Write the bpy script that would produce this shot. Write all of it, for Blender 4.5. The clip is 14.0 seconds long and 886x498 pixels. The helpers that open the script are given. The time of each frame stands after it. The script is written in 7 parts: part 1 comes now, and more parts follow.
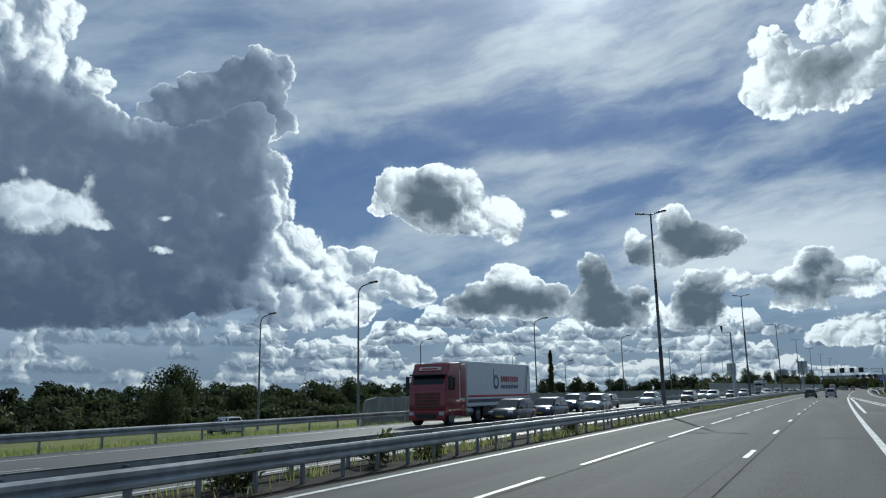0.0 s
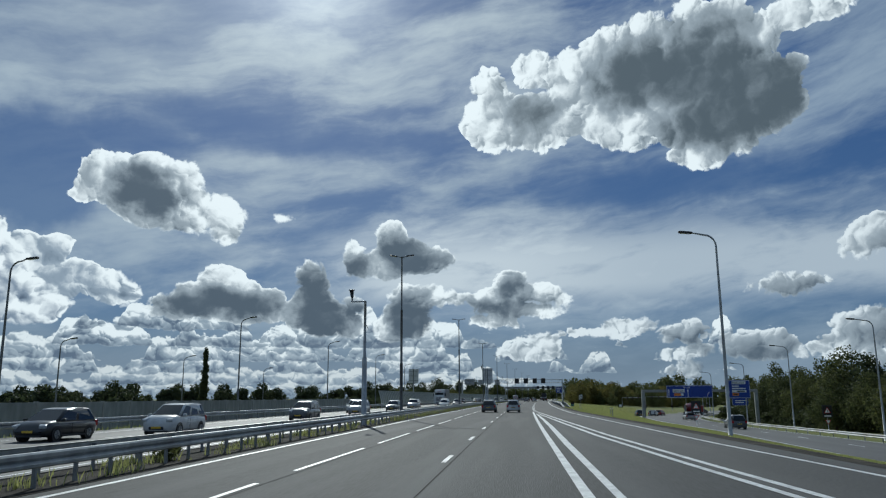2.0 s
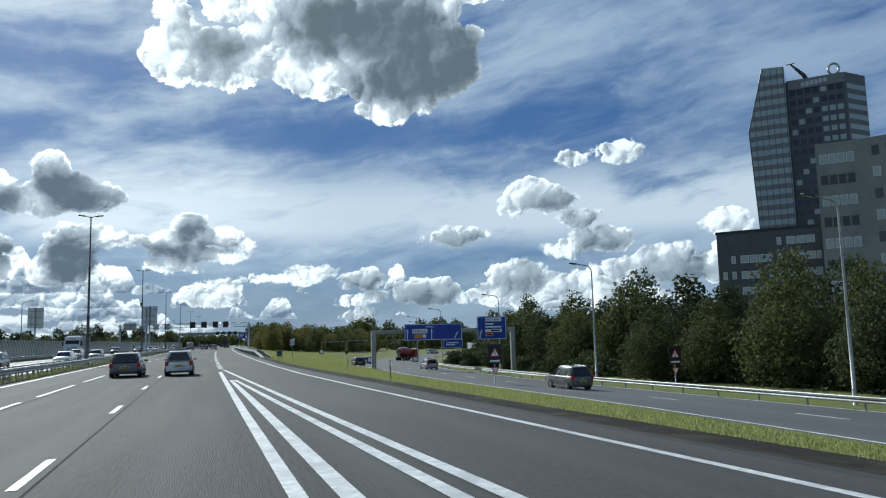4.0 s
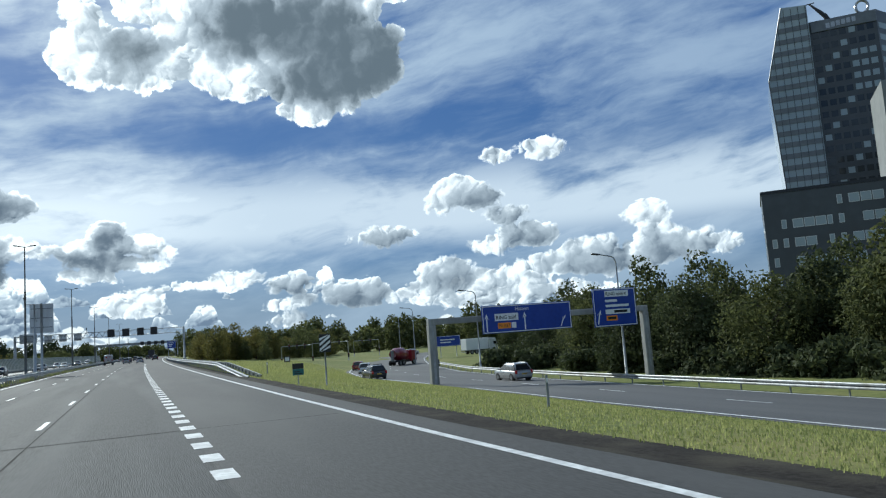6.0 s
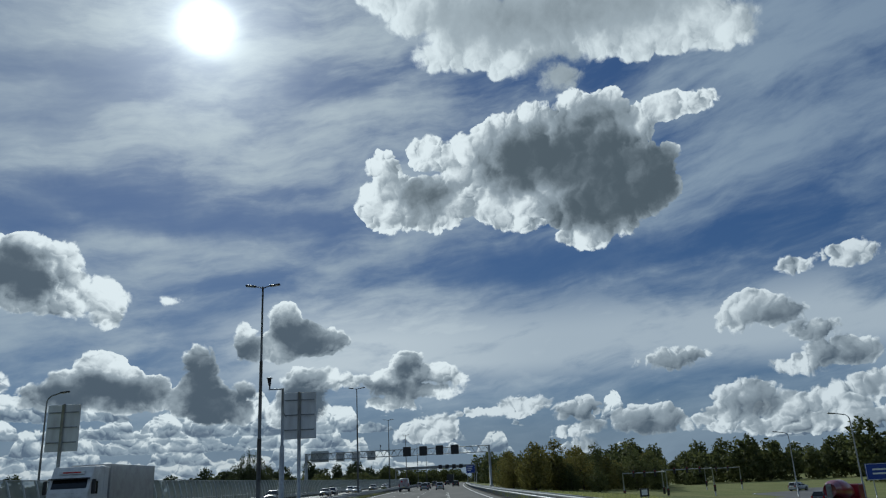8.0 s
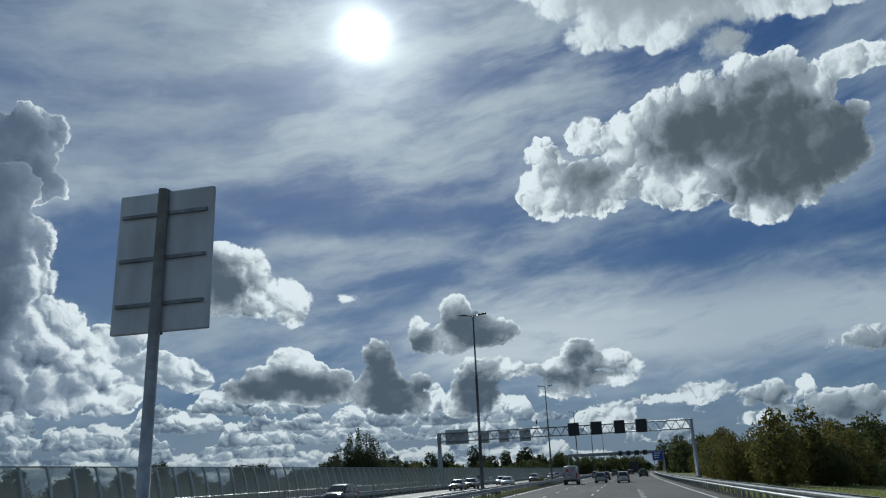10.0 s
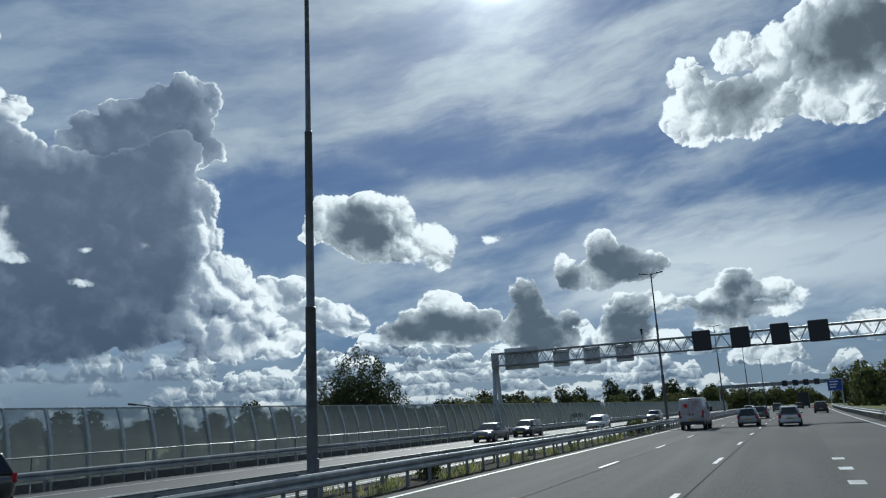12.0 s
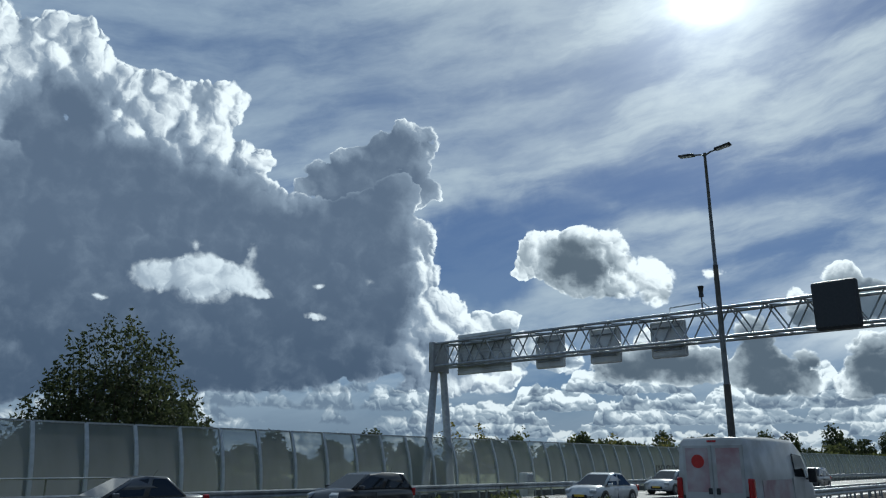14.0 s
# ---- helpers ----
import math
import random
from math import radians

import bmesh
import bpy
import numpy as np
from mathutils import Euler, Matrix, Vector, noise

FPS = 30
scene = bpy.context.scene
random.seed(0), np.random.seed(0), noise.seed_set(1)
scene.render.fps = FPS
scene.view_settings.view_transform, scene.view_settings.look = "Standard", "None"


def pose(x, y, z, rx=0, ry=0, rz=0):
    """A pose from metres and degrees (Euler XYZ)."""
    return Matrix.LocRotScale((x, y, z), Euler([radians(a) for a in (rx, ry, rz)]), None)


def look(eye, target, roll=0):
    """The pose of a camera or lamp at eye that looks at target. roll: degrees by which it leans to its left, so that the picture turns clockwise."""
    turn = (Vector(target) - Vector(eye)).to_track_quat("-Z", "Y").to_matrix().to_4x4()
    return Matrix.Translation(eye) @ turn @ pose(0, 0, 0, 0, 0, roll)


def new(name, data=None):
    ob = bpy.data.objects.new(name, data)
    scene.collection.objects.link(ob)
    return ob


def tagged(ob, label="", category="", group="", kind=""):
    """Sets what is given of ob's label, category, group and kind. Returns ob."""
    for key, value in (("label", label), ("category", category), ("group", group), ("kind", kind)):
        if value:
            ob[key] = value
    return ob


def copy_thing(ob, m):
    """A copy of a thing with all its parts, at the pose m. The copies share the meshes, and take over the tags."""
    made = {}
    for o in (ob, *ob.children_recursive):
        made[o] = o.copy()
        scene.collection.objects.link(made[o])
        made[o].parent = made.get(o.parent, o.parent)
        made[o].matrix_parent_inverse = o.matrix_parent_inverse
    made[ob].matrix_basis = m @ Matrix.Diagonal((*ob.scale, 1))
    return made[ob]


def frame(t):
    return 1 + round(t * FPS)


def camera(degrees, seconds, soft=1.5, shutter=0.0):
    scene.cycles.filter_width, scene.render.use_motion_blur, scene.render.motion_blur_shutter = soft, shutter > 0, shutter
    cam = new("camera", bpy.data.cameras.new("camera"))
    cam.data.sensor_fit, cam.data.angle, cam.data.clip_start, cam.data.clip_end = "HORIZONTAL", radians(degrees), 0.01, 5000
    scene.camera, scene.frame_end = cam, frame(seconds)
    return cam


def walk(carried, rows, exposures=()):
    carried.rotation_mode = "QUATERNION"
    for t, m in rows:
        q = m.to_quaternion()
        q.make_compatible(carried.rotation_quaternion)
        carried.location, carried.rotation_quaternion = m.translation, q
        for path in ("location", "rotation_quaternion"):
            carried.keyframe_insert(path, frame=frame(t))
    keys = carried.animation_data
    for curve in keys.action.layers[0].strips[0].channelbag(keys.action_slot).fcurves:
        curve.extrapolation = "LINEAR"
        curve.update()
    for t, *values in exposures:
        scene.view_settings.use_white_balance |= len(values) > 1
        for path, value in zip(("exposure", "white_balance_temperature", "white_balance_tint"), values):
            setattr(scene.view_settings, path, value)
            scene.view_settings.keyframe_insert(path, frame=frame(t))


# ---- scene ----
# ---------------------------------------------------------------- camera
cam = camera(61.2, 14.0, soft=1.2)
EYE = 1.9
# seconds, x, y, yaw, pitch, roll
PATH = [
    (0.0, 0.777, 25.107, 27.78, 10.92, 1.07),
    (0.5, 0.526, 36.816, 21.36, 10.73, 0.49),
    (1.0, 0.500, 48.736, 15.59, 11.25, -0.02),
    (1.5, 0.237, 60.726, 10.41, 11.73, -0.20),
    (2.0, 0.117, 72.586, 6.11, 11.20, 0.32),
    (2.5, -0.093, 84.194, 1.43, 9.91, 0.79),
    (3.0, -0.178, 95.759, -4.16, 8.57, 0.91),
    (3.5, -0.247, 107.597, -10.69, 7.38, 1.20),
    (4.0, -0.053, 119.469, -17.75, 6.73, 1.55),
    (6.5, -0.017, 178.011, -23.06, 6.79, 4.27),
    (7.0, 0.131, 189.729, -15.99, 9.57, 4.31),
    (7.5, 0.250, 201.247, -7.93, 13.55, 3.88),
    (8.0, 0.357, 212.696, -1.48, 17.13, 2.73),
    (8.5, 0.436, 224.267, 3.13, 19.03, 2.19),
    (11.0, 1.521, 283.197, 16.18, 14.56, 3.07),
    (11.5, 1.833, 294.630, 19.16, 13.63, 3.24),
    (12.0, 2.170, 306.252, 22.90, 12.83, 2.99),
    (12.5, 2.564, 317.948, 27.36, 12.64, 1.81),
    (13.0, 2.834, 329.616, 31.91, 13.36, 1.05),
    (13.5, 3.167, 341.098, 35.96, 14.75, 0.07),
    (14.0, 3.475, 352.234, 38.69, 15.89, -0.33),
]
WB = (5930, 1)
walk(cam, [(t, pose(x, y, EYE, 90 + p, r, w)) for t, x, y, w, p, r in PATH],
     [(t, v, *WB) for t, v in ((0.0, 0.04), (1.5, -0.16), (3.0, 0.02), (4.0, 0.36), (6.5, 0.48), (7.0, 0.2), (7.5, -0.1), (8.5, -0.38), (11.0, -0.2), (12.5, -0.02), (14.0, 0.02))])

# ---------------------------------------------------------------- sky and sun
SUN_AZ, SUN_EL = -16.9, 33.0
world = bpy.data.worlds.new("sky")
scene.world = world
world.use_nodes = True
WT = world.node_tree
WT.nodes.clear()


def wn(kind, **props):
    n = WT.nodes.new(kind)
    for k, v in props.items():
        if k == "op":
            n.operation = v
        elif k == "clamp":
            n.use_clamp = v
    return n


def put(sock, v):
    if isinstance(v, bpy.types.NodeSocket):
        WT.links.new(v, sock)
    else:
        sock.default_value = v


def m_(op, a, b=None, c=None, clamp=False):
    n = WT.nodes.new("ShaderNodeMath")
    n.operation, n.use_clamp = op, clamp
    for i, v in enumerate((a, b, c)):
        if v is not None:
            put(n.inputs[i], v)
    return n.outputs[0]


def v_(op, a, b=None, c=None, out=0):
    n = WT.nodes.new("ShaderNodeVectorMath")
    n.operation = op
    for i, v in enumerate((a, b, c)):
        if v is not None:
            put(n.inputs[i], v)
    return n.outputs[out]


def step_(x, lo, hi):
    n = WT.nodes.new("ShaderNodeMapRange")
    n.interpolation_type = "SMOOTHSTEP"
    put(n.inputs[0], x)
    put(n.inputs[1], lo)
    put(n.inputs[2], hi)
    return n.outputs[0]


def mixc(f, a, b):
    n = WT.nodes.new("ShaderNodeMix")
    n.data_type = "RGBA"
    put(n.inputs[0], f)
    put(n.inputs[6], (*a, 1) if isinstance(a, tuple) else a)
    put(n.inputs[7], (*b, 1) if isinstance(b, tuple) else b)
    return n.outputs[2]


def noise_(vec, scale, detail=4.0, rough=0.55, lac=2.0):
    n = WT.nodes.new("ShaderNodeTexNoise")
    put(n.inputs["Vector"], vec)
    n.inputs["Scale"].default_value = scale
    n.inputs["Detail"].default_value = detail
    n.inputs["Roughness"].default_value = rough
    n.inputs["Lacunarity"].default_value = lac
    return n


# clouds as heaps: azimuth, elevation, half width, half height, all in degrees
LEFT_BANK = [(-68.4, 26.7, 3.1, 3.15), (-65.2, 24.9, 3.45, 2.56), (-61.7, 24.8, 2.88, 2.45), (-58.1, 24.8, 2.84, 2.33), (-56.4, 26.1, 1.59, 1.25), (-57.0, 22.0, 2.84, 1.59), (-54.1, 21.9, 1.47, 1.05), (-63.1, 20.3, 7.33, 3.05), (-65.9, 17.1, 6.86, 4.48), (-59.1, 19.3, 6.98, 2.37), (-72.7, 22.3, 4.88, 6.8)]
TOWER_TOP = [(-41.5, 23.9, 2.22, 1.76), (-43.3, 23.2, 2.06, 1.59), (-45.5, 22.0, 2.48, 1.51), (-48.2, 21.0, 2.42, 1.17), (-49.9, 20.3, 1.52, 0.83), (-40.3, 24.4, 1.12, 1.09), (-44.3, 20.2, 5.38, 1.91), (-41.2, 21.8, 1.37, 1.48)]
TOWER = [(-42.5, 19.9, 2.03, 1.7), (-44.2, 16.4, 4.41, 3.84), (-41.3, 16.5, 2.01, 2.58), (-42.3, 13.0, 3.5, 3.43), (-45.7, 10.3, 6.36, 4.65), (-52.5, 12.6, 10.51, 7.41), (-60.3, 12.0, 11.72, 7.43), (-64.2, 14.7, 11.16, 4.94), (-56.1, 7.5, 12.49, 2.99), (-64.7, 7.0, 9.99, 2.79), (-71.8, 10.7, 8.78, 7.64)]
TOWER_FOOT = [(-39.6, 11.3, 2.19, 1.5), (-38.1, 11.5, 1.23, 1.21), (-38.7, 9.2, 3.04, 2.14), (-40.0, 7.5, 2.58, 1.91), (-41.8, 9.6, 1.73, 2.13), (-36.6, 7.5, 2.16, 1.49), (-35.3, 6.2, 2.58, 1.06), (-37.8, 5.8, 4.28, 0.93)]
FOOT_BACK = [(-35.2, 9.6, 2.18, 1.5), (-33.5, 10.3, 0.96, 0.86), (-35.7, 10.5, 1.53, 0.69), (-32.6, 8.7, 1.73, 1.07), (-34.4, 7.9, 2.6, 1.49), (-30.7, 8.0, 2.02, 1.03), (-29.5, 7.4, 1.43, 1.03), (-33.6, 10.5, 1.19, 0.65), (-35.1, 8.7, 1.94, 1.41)]
FRONT = [(-57.2, 13.2, 2.71, 1.81), (-60.0, 13.0, 2.42, 1.38), (-55.3, 12.8, 3.16, 1.43), (-53.7, 14.6, 0.65, 1.32), (-57.6, 15.4, 0.58, 0.48), (-56.8, 11.9, 2.32, 1.01), (-52.9, 12.1, 1.22, 0.62), (-48.6, 10.5, 0.92, 0.42), (-44.4, 13.4, 0.52, 0.34), (-48.5, 12.8, 0.63, 0.25), (-63.9, 11.1, 0.55, 0.34)]
PUFF = [(-31.0, 15.6, 2.01, 1.64), (-28.3, 15.8, 2.21, 1.71), (-26.1, 15.5, 1.75, 1.53), (-30.4, 14.5, 2.66, 1.08), (-27.8, 13.6, 2.62, 1.5), (-24.7, 13.7, 1.5, 1.36), (-22.8, 13.4, 1.61, 1.43), (-22.5, 12.1, 1.05, 0.92), (-32.2, 14.1, 1.24, 0.6), (-25.6, 12.7, 1.94, 0.94), (-18.5, 13.5, 0.73, 0.33)]
CORE_PUFF = [(-28.4, 15.3, 1.41, 0.94), (-27.5, 13.8, 1.22, 1.07), (-29.3, 14.3, 1.32, 0.77)]
CORE_TOWER = [(-44.8, 21.0, 4.94, 1.69), (-42.6, 23.4, 2.3, 1.34), (-45.9, 16.3, 4.8, 3.82), (-52.5, 12.6, 10.51, 6.18), (-60.3, 12.0, 11.72, 6.26), (-67.1, 10.5, 9.71, 7.32), (-44.0, 12.1, 2.6, 3.84), (-56.0, 7.1, 12.1, 2.19), (-47.2, 7.8, 4.16, 2.09)]
CORE_BANK = [(-65.9, 17.1, 6.86, 4.11), (-59.1, 18.9, 6.58, 1.78), (-68.0, 21.7, 3.04, 3.25), (-63.0, 19.5, 5.49, 2.3)]
HEART = [(-12.5, 9.9, 1.31, 0.94), (-12.9, 10.8, 0.79, 0.86), (-10.0, 11.9, 1.22, 1.37), (-8.8, 10.7, 2.37, 1.36), (-6.8, 10.5, 1.62, 1.06), (-10.6, 10.0, 1.95, 1.07), (-6.0, 10.4, 0.77, 0.51)]
PILLAR = [(-16.1, 9.0, 1.13, 1.2), (-16.0, 7.3, 1.64, 1.91), (-15.2, 6.0, 2.14, 1.48), (-13.0, 6.8, 0.86, 0.76), (-16.9, 6.1, 1.29, 1.06), (-13.5, 5.5, 1.71, 1.05)]
PILLAR_B = [(-9.0, 7.7, 1.28, 1.01), (-8.7, 6.0, 1.9, 1.88), (-7.3, 7.6, 1.69, 0.84), (-10.1, 5.3, 1.06, 1.25)]
MOUND = [(-22.6, 8.2, 1.92, 1.48), (-24.3, 7.2, 1.9, 1.18), (-21.1, 7.5, 2.35, 1.06), (-19.4, 7.0, 1.5, 1.19), (-26.2, 6.7, 1.46, 0.75), (-22.9, 6.3, 4.65, 0.84)]
SHELF = [(-0.8, 8.3, 1.42, 1.15), (1.0, 7.7, 1.98, 0.9), (-2.7, 7.4, 1.64, 0.83), (2.5, 7.4, 1.17, 0.6), (-5.2, 7.6, 2.09, 0.5), (-2.1, 5.6, 2.02, 0.57), (0.0, 6.6, 3.19, 0.73)]
CORE_MID = [(-9.4, 11.0, 1.52, 1.07), (-7.9, 10.2, 1.93, 0.85), (-12.8, 9.7, 0.87, 0.6), (-16.0, 8.1, 0.95, 1.7), (-15.2, 6.0, 1.93, 1.27), (-13.0, 6.5, 0.6, 0.59), (-8.7, 6.2, 1.61, 1.59), (-22.4, 7.0, 3.19, 0.84), (-19.9, 6.8, 1.29, 0.76), (-25.0, 6.8, 1.68, 0.59), (-0.9, 8.1, 0.73, 0.66), (-2.4, 6.8, 1.63, 0.33)]
SMALL = [(7.5, 5.0, 1.83, 0.64), (5.5, 4.7, 2.47, 0.28), (11.7, 4.4, 1.77, 0.78), (11.9, 3.1, 1.56, 0.46), (15.7, 3.5, 1.5, 1.07), (17.9, 3.5, 1.64, 0.94), (11.8, 1.8, 1.55, 0.46), (18.9, 7.7, 2.22, 0.69), (28.2, 13.0, 0.92, 0.51), (1.5, 4.0, 1.25, 0.72), (16.7, 2.9, 2.59, 0.53), (0.6, 3.3, 2.07, 0.56)]
BIG = [(-1.6, 20.8, 2.77, 2.37), (-2.1, 23.2, 1.5, 1.55), (1.4, 24.3, 1.64, 1.37), (1.7, 20.6, 3.66, 2.15), (4.7, 23.4, 2.77, 2.34), (7.5, 24.4, 2.97, 2.52), (10.8, 24.9, 3.14, 2.69), (14.4, 24.8, 3.47, 3.05), (9.0, 20.8, 4.87, 2.74), (14.2, 20.6, 5.08, 3.29), (18.1, 20.9, 3.25, 3.01), (13.8, 17.7, 2.3, 1.45), (16.4, 18.2, 1.83, 1.22), (18.0, 25.0, 2.51, 1.59), (21.1, 25.8, 1.82, 1.09), (23.3, 25.7, 1.56, 0.84), (16.5, 26.7, 1.72, 1.12), (13.9, 27.2, 1.55, 1.01), (20.5, 22.5, 1.0, 0.79)]
CORE_BIG = [(9.7, 23.3, 3.14, 2.09), (13.7, 23.2, 3.89, 2.26), (17.8, 21.3, 3.48, 2.62), (15.8, 19.8, 3.73, 1.84), (1.0, 21.3, 1.29, 0.86), (15.0, 25.7, 1.52, 0.57)]
UPPER = [(-1.7, 36.2, 3.06, 1.77), (1.7, 34.9, 4.02, 2.39), (2.5, 31.6, 2.21, 1.43), (6.1, 33.3, 5.37, 3.2), (11.5, 33.4, 6.14, 3.13), (17.5, 32.8, 6.64, 3.04), (22.8, 32.0, 5.35, 2.94), (26.6, 30.6, 2.67, 1.98), (12.8, 29.2, 2.04, 1.41), (8.8, 31.0, 2.85, 1.62), (19.8, 30.3, 2.54, 1.15), (27.6, 29.5, 1.3, 1.08), (9.8, 38.7, 12.79, 3.35), (21.5, 36.5, 11.23, 3.2)]
CORE_UPPER = [(15.0, 34.0, 7.35, 1.53), (9.2, 34.1, 3.87, 0.98), (12.8, 29.4, 1.37, 1.0), (12.3, 38.4, 12.54, 1.85)]
RIGHT = [(25.0, 10.6, 1.93, 1.19), (26.4, 10.2, 1.7, 0.85), (28.4, 8.7, 1.46, 0.76), (30.1, 7.1, 2.25, 0.92), (27.5, 6.5, 2.08, 0.63), (23.6, 9.9, 1.29, 0.77), (31.7, 13.3, 1.73, 0.74), (27.8, 13.3, 0.85, 0.55), (38.9, 7.6, 1.67, 1.11), (39.8, 6.3, 1.46, 0.79), (23.5, 4.7, 2.12, 1.02), (26.0, 3.9, 2.09, 0.93), (28.9, 4.0, 2.46, 1.04), (31.9, 4.8, 1.8, 0.91), (35.1, 4.9, 3.09, 1.42), (38.5, 4.9, 2.22, 1.39), (41.5, 5.3, 2.48, 1.16), (44.3, 5.1, 1.35, 0.76), (22.5, 3.5, 2.54, 0.64), (28.8, 2.6, 6.51, 0.75), (36.1, 5.6, 1.34, 0.48)]
CORE_FAR = [(12.1, 4.2, 1.17, 0.39), (17.1, 3.2, 2.21, 0.53), (19.4, 7.3, 1.47, 0.35), (26.4, 10.0, 1.06, 0.42), (28.6, 8.5, 1.04, 0.38), (30.4, 6.6, 1.63, 0.5), (23.9, 4.2, 1.27, 0.59), (35.8, 4.4, 2.3, 0.6), (40.4, 5.0, 1.44, 0.59)]

tc = WT.nodes.new("ShaderNodeTexCoord")
sep = WT.nodes.new("ShaderNodeSeparateXYZ")
WT.links.new(tc.outputs["Generated"], sep.inputs[0])
DX, DY, DZ = sep.outputs
AZ = m_("DEGREES", m_("ARCTAN2", DX, DY))
EL = m_("DEGREES", m_("ARCSINE", DZ))


def xy_(x, y):
    n = WT.nodes.new("ShaderNodeCombineXYZ")
    put(n.inputs[0], x)
    put(n.inputs[1], y)
    return n.outputs[0]


UV = xy_(AZ, EL)
HALF = (0.5, 0.5, 0.5)
w1 = v_("SUBTRACT", noise_(UV, 0.28, 2.0, 0.5).outputs["Color"], HALF)
w2 = v_("SUBTRACT", noise_(UV, 1.1, 3.0, 0.5).outputs["Color"], HALF)
# outlines wander a little; billows are bent more, so that no two look alike
UVW = v_("MULTIPLY_ADD", w2, (0.7, 0.6, 0.0), v_("MULTIPLY_ADD", w1, (1.3, 0.9, 0.0), UV))
UVB = v_("MULTIPLY_ADD", w2, (1.1, 1.0, 0.0), v_("MULTIPLY_ADD", w1, (2.4, 2.0, 0.0), UV))
to_sun = v_("NORMALIZE", v_("SUBTRACT", (SUN_AZ, SUN_EL, 0), UV))
SIZES = (3.1, 1.55, 0.8, 0.42, 0.22)


def billow(vec, k):
    """Round heaps of one size: 1 at their tops, low in the creases between them."""
    n = WT.nodes.new("ShaderNodeTexVoronoi")
    n.voronoi_dimensions = "2D"
    n.feature = "SMOOTH_F1" if k < 3 else "F1"
    put(n.inputs["Vector"], v_("ADD", vec, (13.7 * k, 7.1 * k, 0)))
    n.inputs["Scale"].default_value = 1 / SIZES[k]
    if k < 3:
        n.inputs["Smoothness"].default_value = 0.22
    d = m_("MINIMUM", m_("MAXIMUM", n.outputs["Distance"], 0.0), 0.98)
    return m_("SQRT", m_("SUBTRACT", 1.0, m_("MULTIPLY", d, d)))


DOMES = [billow(UVB, k) for k in range(5)]
# the same heaps a little towards the sun: the difference tells lit flanks from shaded ones
SLOPES = [m_("SUBTRACT", DOMES[k], billow(v_("MULTIPLY_ADD", to_sun, (0.32 * SIZES[k],) * 2 + (0,), UVB), k)) for k in range(4)]


def blend(socks, weights, start=0.0):
    r = None
    for s, w in zip(socks, weights):
        if w:
            r = m_("MULTIPLY_ADD", s, w, start if r is None else r)
    return r


inner = m_("SUBTRACT", noise_(UVW, 0.36, 6.0, 0.6).outputs[0], 0.5)
broad = m_("SUBTRACT", noise_(UV, 0.12, 3.0).outputs[0], 0.5)
wisp = m_("SUBTRACT", noise_(UV, 1.7, 6.0, 0.68).outputs[0], 0.5)
frayed = step_(m_("ADD", broad, m_("MULTIPLY", inner, 0.6)), -0.12, 0.16)
w3 = v_("SUBTRACT", noise_(UV, 0.5, 5.0, 0.62).outputs["Color"], HALF)
UVK = v_("MULTIPLY_ADD", w3, (3.4, 2.4, 0.0), UV)


def heap_tree(rows, soft):
    """A node group: depth in degrees inside the union of the heaps; negative outside."""
    g = bpy.data.node_groups.new("heaps", "ShaderNodeTree")
    g.interface.new_socket("Vector", in_out="INPUT", socket_type="NodeSocketVector")
    g.interface.new_socket("Value", in_out="OUTPUT", socket_type="NodeSocketFloat")
    src, end = g.nodes.new("NodeGroupInput"), g.nodes.new("NodeGroupOutput")
    last = None
    for a, e, ra, re in rows:
        q = g.nodes.new("ShaderNodeVectorMath")
        q.operation = "MULTIPLY_ADD"
        g.links.new(src.outputs[0], q.inputs[0])
        q.inputs[1].default_value, q.inputs[2].default_value = (1 / ra, 1 / re, 0), (-a / ra, -e / re, 0)
        ln = g.nodes.new("ShaderNodeVectorMath")
        ln.operation = "LENGTH"
        g.links.new(q.outputs[0], ln.inputs[0])
        size = min(ra, 1.3 * re)
        d = g.nodes.new("ShaderNodeMath")
        d.operation = "MULTIPLY_ADD"
        g.links.new(ln.outputs["Value"], d.inputs[0])
        d.inputs[1].default_value, d.inputs[2].default_value = -size, size
        if last:
            n = g.nodes.new("ShaderNodeMath")
            n.operation = "SMOOTH_MAX"
            g.links.new(last.outputs[0], n.inputs[0])
            g.links.new(d.outputs[0], n.inputs[1])
            n.inputs[2].default_value = soft
            d = n
        last = d
    g.links.new(last.outputs[0], end.inputs[0])
    return g


def heaps(tree, vec):
    n = WT.nodes.new("ShaderNodeGroup")
    n.node_tree = tree
    put(n.inputs[0], vec)
    return n.outputs[0]


# high streaks
st = WT.nodes.new("ShaderNodeVectorRotate")
st.rotation_type = "Z_AXIS"
st.inputs["Angle"].default_value = radians(-9)
put(st.inputs["Vector"], UV)
warp = v_("SUBTRACT", noise_(UV, 0.09, 3.0).outputs["Color"], HALF)
suv = v_("MULTIPLY", v_("MULTIPLY_ADD", warp, (6.5, 2.8, 0), st.outputs[0]), (0.04, 0.14, 0))
s1 = noise_(suv, 1.0, 7.0, 0.6).outputs[0]
s2 = noise_(suv, 3.1, 6.0, 0.62).outputs[0]
veil = m_("ADD", m_("MULTIPLY", s1, 0.85), m_("MULTIPLY", s2, 0.22))
CI = m_("MULTIPLY", step_(veil, 0.4, 0.66), m_("MULTIPLY_ADD", step_(AZ, 50.0, 8.0), 0.3, 0.62))
